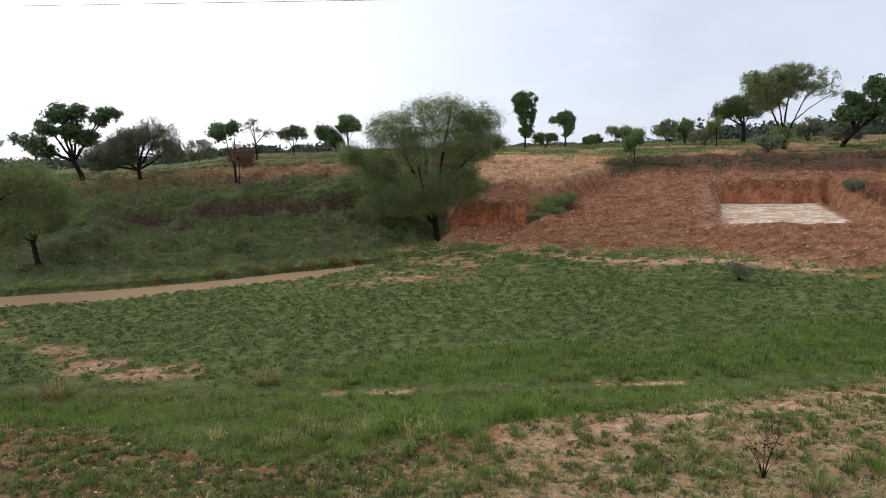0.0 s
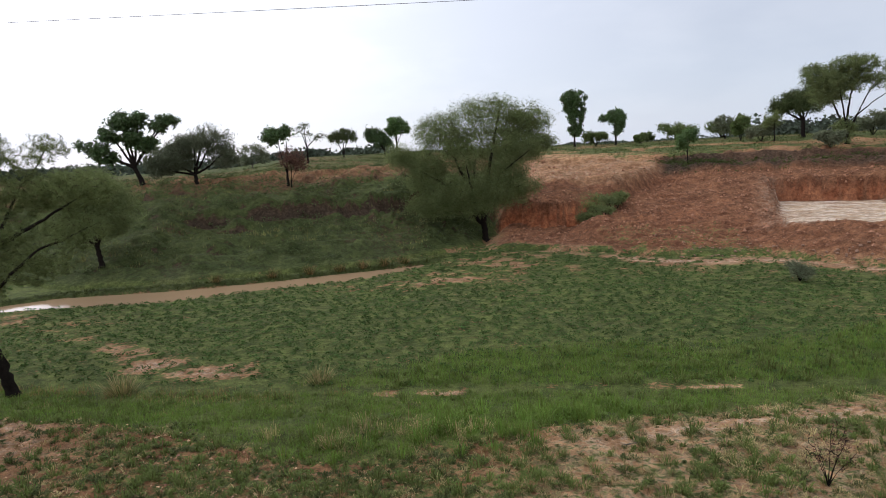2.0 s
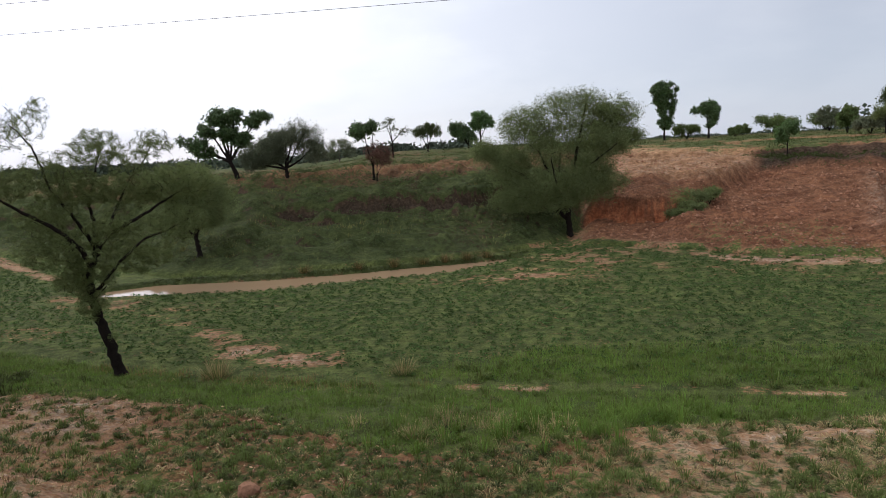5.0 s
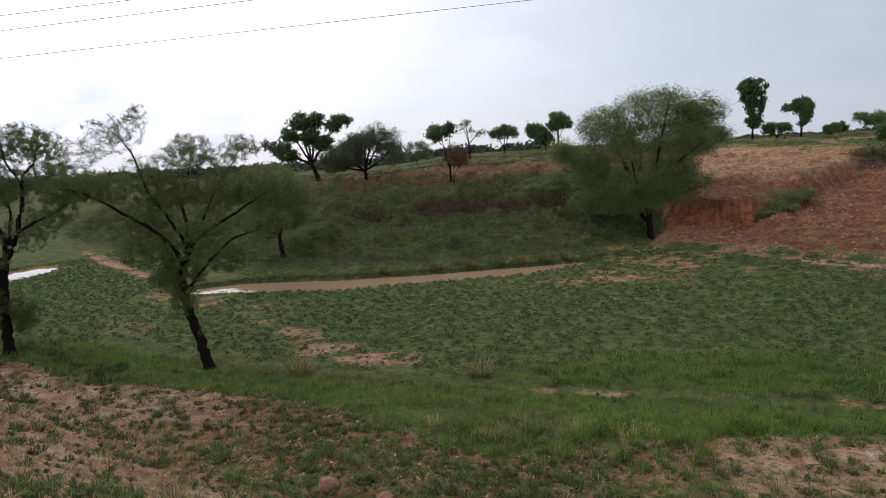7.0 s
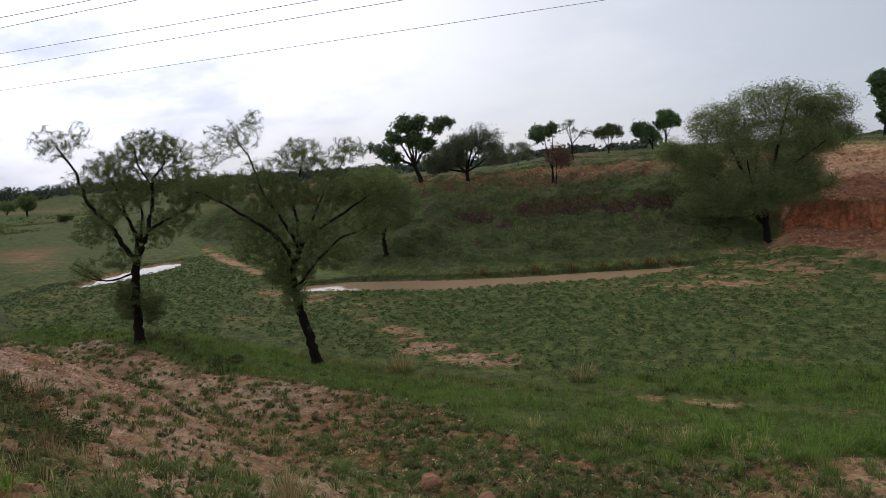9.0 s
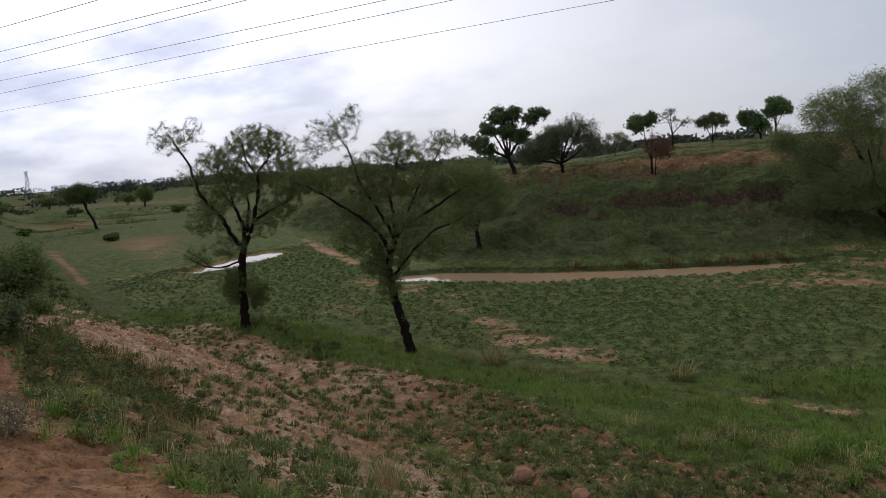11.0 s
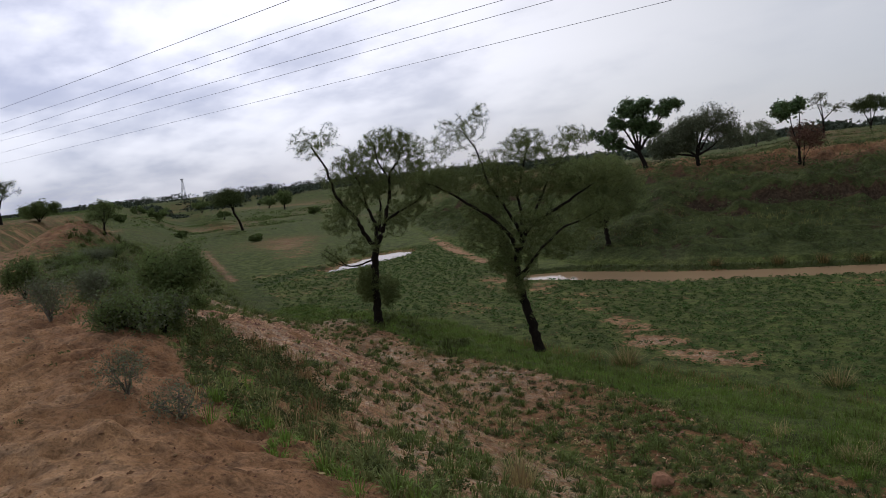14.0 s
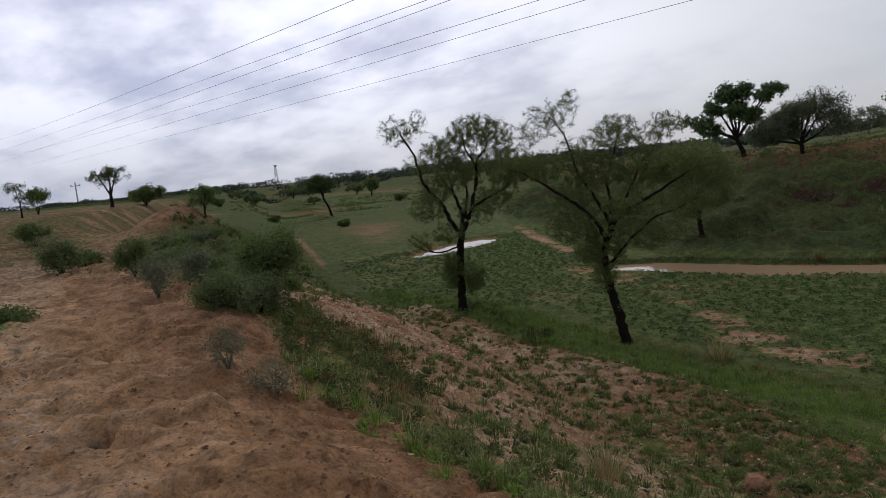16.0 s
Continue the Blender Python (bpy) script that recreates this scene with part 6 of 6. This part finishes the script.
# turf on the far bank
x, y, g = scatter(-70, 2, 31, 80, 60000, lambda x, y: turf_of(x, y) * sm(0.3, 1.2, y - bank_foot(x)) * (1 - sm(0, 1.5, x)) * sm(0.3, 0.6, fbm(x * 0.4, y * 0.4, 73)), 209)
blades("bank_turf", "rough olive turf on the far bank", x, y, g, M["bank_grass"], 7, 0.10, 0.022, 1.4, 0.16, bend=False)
x, y, g = scatter(-50, 2, 31, 60, 3600, lambda x, y: sm(0.5, 2, y - bank_foot(x)) * sm(0.52, 0.68, fbm(x * 0.35, y * 0.35, 75)) * (1 - sm(0, 1.5, x)), 210)
blades("bank_dry_grass", "yellowish tufts on the far bank", x, y, g, M["bank_light"], 9, 0.26, 0.030, 0.9, 0.18, bend=False)
x, y, g = scatter(-60, 2, 31, 62, 9000, lambda x, y: sm(0.3, 1.5, y - bank_foot(x)) * sm(0.5, 0.7, fbm(x * 0.5, y * 0.7, 76)) * (1 - sm(-1, 1, x)), 219)
clumps("bank_weeds", "low olive hummocks of weeds on the far bank", x, y, g, M["acacia_dark"], 22, 0.34, 0.34, 0.13, 0.06)
# reeds along the water's far edge
x, y, g = scatter(-25, -3, 30, 40, 9000, lambda x, y: np.exp(-((y - water_edges(x)[1] - 0.35) / 0.3) ** 2), 211)
blades("bank_reeds", "dark overhanging grass at the water's edge", x, y, g, M["bank_grass"], 10, 0.26, 0.022, 0.8, 0.14, bend=False, size=g.uniform(0.6, 1.35, len(x)) * (0.55 + 0.45 * sm(-18, -12, x)))
# scrub lines along the field terraces
x, y, g = scatter(-190, -34, 18, 150, 60000, lambda x, y: sm(98, 112, np.hypot(x, y)) * (1 - sm(150, 175, np.hypot(x, y))) * sm(0.72, 0.9, (np.hypot(x, y) / 17.0 + 0.8 * (fbm(x * 0.11, y * 0.11, 1) - 0.5)) % 1.0) * sm(0.35, 0.6, fbm(x * 0.1, y * 0.1, 79)) * (1 - sm(0, 2, y - bank_foot(x))), 218)
clumps("terrace_scrub", "dark scrub along the edges of terraced fields", x, y, g, M["bush"], 10, 0.6, 0.35, 0.3, 0.18, "scrub")
# dark overgrowth on the earth step under the plateau
x, y, g = scatter(13.5, 36, 46, 66, 9000, lambda x, y: np.exp(-((y - band_line(x) - 0.9) / 1.1) ** 2) * (1 - 0.65 * sm(15, 22, x)) * sm(0.35, 0.6, fbm(x * 0.5, y * 0.5, 84)), 223)
clumps("step_scrub", "dark weeds hanging on the earth step", x, y, g, M["bank_grass"], 12, 0.22, 0.3, 0.14, 0.06)
# plateau grass
x, y, g = scatter(-40, 45, 55, 100, 14000, lambda x, y: turf_of(x, y) ** 2 * np.where(x > 2, sm(23.5, 25, y - spoil_foot(x)), sm(20, 24, y - bank_foot(x))) * 0.7, 212)
blades("plateau_grass", "dull green grass on the plateau", x, y, g, M["bank_grass"], 7, 0.24, 0.04, 1.1, 0.22, bend=False)


def crop_plants():
    """Low creeping plants in ragged rows over the field."""
    def chance(x, y):
        t = turf_of(x, y)
        wn_, wf_ = water_edges(x)
        dry = 1 - sm(-0.6, 0.1, y - wn_) * sm(-26, -25, x) * (1 - sm(-3.2, -2.4, x))
        return (0.16 + 0.74 * sm(0.40, 0.90, t)) * sm(0, 1.2, dd(x, y) - field_edge(x)) * dry * (1 - sm(-0.4, 0.6, y - spoil_foot(x)) * sm(-2, 0, x)) * (1 - sm(-1, 0.2, y - bank_foot(x)) * (1 - sm(-1, 1, x))) * (1 - pool2(x, y)) * (1 - 0.6 * verge_of(x, y)) * (1 - sm(-41, -44, x))
    g = np.random.default_rng(220)
    ii, jj = np.meshgrid(np.arange(-50, 24, 0.25), np.arange(15, 46, 0.38))
    x, y = (ii + g.normal(0, 0.13, ii.shape)).ravel(), (jj + g.normal(0, 0.14, jj.shape) - 0.08 * ii).ravel()
    keep = g.random(len(x)) < chance(x, y)
    x, y = x[keep], y[keep]
    n, per = len(x), 20
    s = g.uniform(0.55, 1.35, n)
    k = np.repeat(np.arange(n), per)
    rr, aa = s[k] * np.sqrt(g.random(n * per)), g.uniform(0, 2 * math.pi, n * per)
    c = np.stack([x[k] + 0.135 * rr * np.cos(aa), y[k] + 0.10 * rr * np.sin(aa), height(x, y)[k] + 0.015 + 0.10 * s[k] * g.random(n * per) ** 0.6 * (1.05 - 0.55 * rr * rr)], -1)
    v, f = leaf_quads(c, g, 0.065, 0.042, 0.6)
    return tagged(new("field_crop", mesh_of("field_crop", v, f, M["crop"])), "low dark green creeping plants in ragged rows", "crop", kind="stuff")


crop_plants()


def tussock(label, x, y, r, h, seed, mats, per=160):
    """One big tussock: a fan of blades from a common root."""
    rng = np.random.default_rng(seed)
    root = tagged(new("grass_tussock"), label, "grass tussock")
    root.location = (x, y, gz(x, y) - 0.02)
    for mt in mats:
        a, q = rng.uniform(0, 2 * math.pi, per), np.sqrt(rng.random(per)) * (0.75 + 0.5 * rng.random(per))
        out = np.stack([np.cos(a), np.sin(a), 0 * a], -1)
        b = out * (q * r * 0.45)[:, None]
        hh = h * rng.uniform(0.3, 0.95, per)
        side = np.stack([-np.sin(a), np.cos(a), 0 * a], -1) * 0.005
        mid = b + out * (q * r * 0.3)[:, None] + np.array([0, 0, 1.0]) * (hh * 0.65)[:, None]
        tip = b + out * (q * r * 0.6)[:, None] + rng.normal(0, 0.05, (per, 3)) + np.array([0, 0, 1.0]) * hh[:, None]
        v = np.stack([b - side, b + side, mid + side * 0.8, mid - side * 0.8, tip], 1).reshape(-1, 3)
        i = np.arange(per)[:, None] * 5
        part("fan", v, np.concatenate([i + np.array([[0, 1, 2]]), i + np.array([[0, 2, 3]]), i + np.array([[3, 2, 4]])]), M[mt], root)
    return root


tussock("brown-green grass tussock at the track", -4.9, 17.3, 0.55, 0.5, 301, ("grass_dry", "grass_dark"))
tussock("broad brown grass tussock near the bare patch", -10.2, 16.8, 0.75, 0.55, 302, ("grass_dry", "grass_dark"), 220)
for k, x in enumerate((-14.6, -11.9, -10.1, -8.6, -7.4, -6.3, -5.2)):
    tussock("dark overhanging grass tussock at the water's edge", x, float(water_edges(x)[1]) + 0.45, 0.55, 0.5 + 0.06 * (k % 3), 310 + k, ("grass_russet", "bank_grass"), 130)
tussock("pale straw tussock on the bund slope", -5.0, 5.4, 0.4, 0.42, 303, ("grass_dry",), 200)
tussock("straw and green tussock on the berm", -3.2, 11.6, 0.4, 0.25, 304, ("grass_dry", "grass"), 140)
tussock("green tussock on pale earth", 6.6, 9.9, 0.3, 0.42, 305, ("grass",), 120)
tussock("green tussock beside the dark weed", 5.4, 9.3, 0.3, 0.35, 306, ("grass", "grass_dry"), 90)

# ---------------------------------------------------------------- stones and clods


def stone_mesh(name, seed, mat, flat=0.7):
    rng = np.random.default_rng(seed)
    bm = bmesh.new()
    bmesh.ops.create_icosphere(bm, subdivisions=2, radius=1)
    o = Vector(rng.uniform(-9, 9, 3))
    for v in bm.verts:
        k = 0.78 + 0.42 * noise.noise(v.co * 1.1 + o) + 0.18 * noise.noise(v.co * 3.1 + o)
        v.co = Vector((v.co.x * k, v.co.y * k * 0.85, v.co.z * k * flat))
    me = bpy.data.meshes.new(name)
    bm.to_mesh(me)
    bm.free()
    me.materials.append(mat)
    return me


def stone(name, label, me, x, y, s, seed, group=""):
    ob = tagged(new(name, me), label, "stone", group)
    ob.matrix_basis = pose(x, y, gz(x, y) + 0.25 * s, 0, 0, seed * 57 % 360) @ Matrix.Scale(s, 4)
    return ob


clods = [stone_mesh("clod", 400 + i, M["clod"], 0.75) for i in range(3)]
stones = [stone_mesh("stone", 410 + i, M["stone"], 0.7) for i in range(5)]
stone("earth_clod", "rounded reddish earth clod on the berm", clods[0], -5.15, 8.85, 0.24, 1)
stone("earth_clod", "crumbling earth clod on the berm", clods[1], -4.1, 8.7, 0.20, 2)
stone("earth_clod", "small clod on bare earth", clods[2], -6.2, 0.9, 0.05, 3)
rng = np.random.default_rng(9)
for k in range(150):
    x = rng.uniform(9, 24)
    y = float(spoil_foot(x)) + abs(rng.normal(0, 1.0)) - 0.2
    stone("stone", "rough reddish-brown stone fallen from the diggings", stones[k % 5], x, y, float(rng.uniform(0.04, 0.13)), k, "stones along the spoil foot")


def rubble():
    """Small lumps all over the spoil slopes, joined."""
    g = np.random.default_rng(17)
    n = 5000
    x, y = g.uniform(1, 30, n), g.uniform(30, 62, n)
    e = y - spoil_foot(x)
    u, v = pit_uv(x, y)
    keep = (e > 0.1) & (y < band_line(x) - 0.5) & ~((u > 0) & (u < 7) & (v > 0) & (v < 14)) & (g.random(n) < 0.8)
    x, y = x[keep], y[keep]
    n = len(x)
    s = 0.03 + 0.11 * g.random(n) ** 3
    oct_v = np.array([(1, 0, 0), (0, 1, 0), (-1, 0, 0), (0, -1, 0), (0, 0, 1), (0, 0, -1)], float)
    oct_f = np.array([(0, 1, 4), (1, 2, 4), (2, 3, 4), (3, 0, 4), (1, 0, 5), (2, 1, 5), (3, 2, 5), (0, 3, 5)])
    vv = oct_v[None] * s[:, None, None] * g.uniform(0.6, 1.3, (n, 6, 1))
    t = g.uniform(0, 6.28, n)[:, None]
    vv = np.stack([vv[..., 0] * np.cos(t) - vv[..., 1] * np.sin(t), vv[..., 0] * np.sin(t) + vv[..., 1] * np.cos(t), vv[..., 2]], -1)
    vv += np.stack([x, y, height(x, y) + 0.2 * s], -1)[:, None]
    ff = (oct_f[None] + (np.arange(n) * 6)[:, None, None]).reshape(-1, 3)
    return tagged(new("rubble", mesh_of("rubble", vv, ff, M["clod"])), "loose lumps of red earth on the spoil slopes", "rubble", kind="stuff")


rubble()


def stick(label, pts, r, x, y):
    line = smooth_line(pts, 9, np.random.default_rng(3), 0.004)
    v, f = tubes(line[None], np.linspace(r, r * 0.5, 9)[None], 6)
    ob = tagged(new("fallen_stick", mesh_of("fallen_stick", v, f, M["bark_grey"], True)), label, "stick")
    ob.location = (x, y, gz(x, y) + r)
    return ob


stick("dry fallen stick lying on the berm", [(-0.2, 0, 0), (0, 0.02, 0.02), (0.22, 0.08, 0.03)], 0.014, 2.3, 11.5)


def fallen_leaf(label, x, y, s, a):
    """One curled dead leaf."""
    u, w = np.meshgrid(np.linspace(-1, 1, 7), np.linspace(-1, 1, 3))
    wide = 0.42 * (1 - u ** 2) + 0.02
    v = np.stack([u * s, w * wide * s, 0.012 + 0.16 * s * (w * w + 0.6 * u * u)], -1)
    i = np.arange(21).reshape(3, 7)
    f = np.stack([i[:-1, :-1], i[:-1, 1:], i[1:, 1:], i[1:, :-1]], -1).reshape(-1, 4)
    ob = tagged(new("fallen_leaf", mesh_of("fallen_leaf", v, f, M["grass_dry"], True)), label, "leaf")
    ob.matrix_basis = pose(x, y, gz(x, y), 0, 0, a)


fallen_leaf("curled tan dead leaf on bare brown earth", -4.15, 2.32, 0.035, 20)
fallen_leaf("pale dead leaf at the foot of the twiggy plant", -5.95, 2.1, 0.03, 70)

# ---------------------------------------------------------------- power line, mast, house


def wire(k, span, z0, c1, c2):
    """A slack cable along the valley at y = span; its height is z0 + c1 x + c2 x x."""
    xs = np.linspace(-190, 60, 60)
    line = np.stack([xs, np.full(60, span), z0 + c1 * xs + c2 * xs * xs], -1)
    v, f = tubes(line[None], np.full((1, 60), 0.011), 5)
    tagged(new("power_cable", mesh_of("power_cable", v, f, M["cable"], True)), "thin dark overhead power cable", "cable", "overhead power cables")


# per cable: distance out, and three heights above the eye at three places along it
for k, (span, pts) in enumerate(((27.0, ((-118.3, 7.9), (-34.8, 6.3), (-12.4, 5.9))), (22.2, ((-117.3, 9.4), (-41.9, 7.8), (-18.5, 7.3))), (20.2, ((-116.1, 11.1), (-44.7, 8.7), (-21.1, 8.0))),
                                 (16.6, ((-115.5, 12.0), (-52.6, 10.4), (-28.4, 9.8))), (15.7, ((-114.4, 13.5), (-54.6, 11.2), (-30.6, 10.3))), (13.2, ((-113.1, 15.4), (-62.6, 13.3), (-39.0, 12.4))))):
    f = span / 27.0
    xs_, zs_ = np.array([p[0] * f for p in pts]), np.array([p[1] * f for p in pts])
    b2, b1_, b0 = np.polyfit(xs_, zs_, 2)
    wire(k, span, EYE_Z + b0, b1_, max(b2, 0.0))


def bar(bm, a, b, r):
    """A square bar from a to b."""
    a, b = Vector(a), Vector(b)
    q = (b - a).to_track_quat("Z", "Y").to_matrix().to_4x4()
    m = Matrix.Translation((a + b) / 2) @ q @ Matrix.Diagonal((r, r, (b - a).length, 1))
    bmesh.ops.create_cube(bm, size=1, matrix=m)


def power_pole(x, y, h):
    root = tagged(new("power_pole"), "pale concrete power pole with a crossarm", "power pole")
    root.location = (x, y, gz(x, y) - 0.2)
    root.rotation_euler = (0, 0, radians(72))
    v, f = tubes(np.array([[(0, 0, 0), (0, 0, h * 0.5), (0, 0, h)]], float), np.array([[0.24, 0.2, 0.16]]), 8)
    part("shaft", v, f, M["pole"], root)
    bm = bmesh.new()
    bar(bm, (-1.3, 0, h - 0.9), (1.3, 0, h - 0.9), 0.18)
    arm = bm_part("crossarm", bm, M["metal"], root)
    for u in (-1.2, 0.0, 1.2):
        bm = bmesh.new()
        bmesh.ops.create_cone(bm, cap_ends=True, segments=8, radius1=0.14, radius2=0.08, depth=0.42, matrix=Matrix.Translation((u, 0, h - 0.6 + (0.75 if u == 0 else 0))))
        bm_part("insulator", bm, M["pole"], arm)


power_pole(-230 * math.sin(radians(80)), 230 * math.cos(radians(80)), 7.0)


def mast(x, y, h):
    root = tagged(new("lattice_mast"), "far slender steel lattice mast", "mast")
    root.location = (x, y, gz(x, y) - 0.3)
    w0, w1 = 2.6, 0.9
    at = lambda i, j, s: ((w0 + (w1 - w0) * s) * 0.5 * i, (w0 + (w1 - w0) * s) * 0.5 * j, h * s)
    for i, j in ((-1, -1), (1, -1), (1, 1), (-1, 1)):
        bm = bmesh.new()
        bar(bm, at(i, j, 0), at(i, j, 1), 0.13)
        bm_part("leg", bm, M["metal"], root)
    for k in range(6):
        s, t = k / 6, (k + 1) / 6
        bm = bmesh.new()
        for (a, b), (c, d) in (((-1, -1), (1, -1)), ((1, -1), (1, 1)), ((1, 1), (-1, 1)), ((-1, 1), (-1, -1))):
            bar(bm, at(a, b, s), at(c, d, t), 0.06)
            bar(bm, at(c, d, s), at(a, b, t), 0.06)
            bar(bm, at(a, b, t), at(c, d, t), 0.06)
        bm_part("brace", bm, M["metal"], root)
    bm = bmesh.new()
    bmesh.ops.create_cube(bm, size=1, matrix=Matrix.Translation((0, 0, h + 0.2)) @ Matrix.Diagonal((1.8, 1.8, 0.5, 1)))
    bm_part("platform", bm, M["metal"], root)


mast(-520 * math.sin(radians(65.3)), 520 * math.cos(radians(65.3)), 14.5)


def farmhouse(x, y):
    root = tagged(new("farmhouse"), "small pale blue-white house beyond the trees", "house")
    root.location = (x, y, gz(x, y) - 0.1)
    root.rotation_euler = (0, 0, radians(-20))
    bm = bmesh.new()
    bmesh.ops.create_cube(bm, size=1, matrix=Matrix.Translation((0, 0, 1.4)) @ Matrix.Diagonal((5, 4, 2.8, 1)))
    wall = bm_part("wall", bm, M["wall"], root)
    bm = bmesh.new()
    bmesh.ops.create_cube(bm, size=1, matrix=Matrix.Translation((0, 0, 2.92)) @ Matrix.Diagonal((5.6, 4.6, 0.24, 1)))
    bmesh.ops.bevel(bm, geom=bm.edges[:], offset=0.03, segments=1, affect="EDGES")
    bm_part("roof", bm, M["roof"], root)
    bm = bmesh.new()
    bmesh.ops.create_cube(bm, size=1, matrix=Matrix.Translation((0.2, -2.03, 1.05)) @ Matrix.Diagonal((1.0, 0.08, 2.1, 1)))
    bm_part("door", bm, M["door"], root)
    for u in (-1.5, 1.6):
        bm = bmesh.new()
        bmesh.ops.create_cube(bm, size=1, matrix=Matrix.Translation((u, -2.03, 1.6)) @ Matrix.Diagonal((1.1, 0.08, 1.0, 1)))
        window = bm_part("window", bm, M["roof"], root)
        for k in (-0.26, 0.26):
            bm = bmesh.new()
            bmesh.ops.create_cube(bm, size=1, matrix=Matrix.Translation((u + k, -2.075, 1.6)) @ Matrix.Diagonal((0.44, 0.03, 0.84, 1)))
            bm_part("pane", bm, M["dark"], window, "dark window pane")


farmhouse(93, 200)
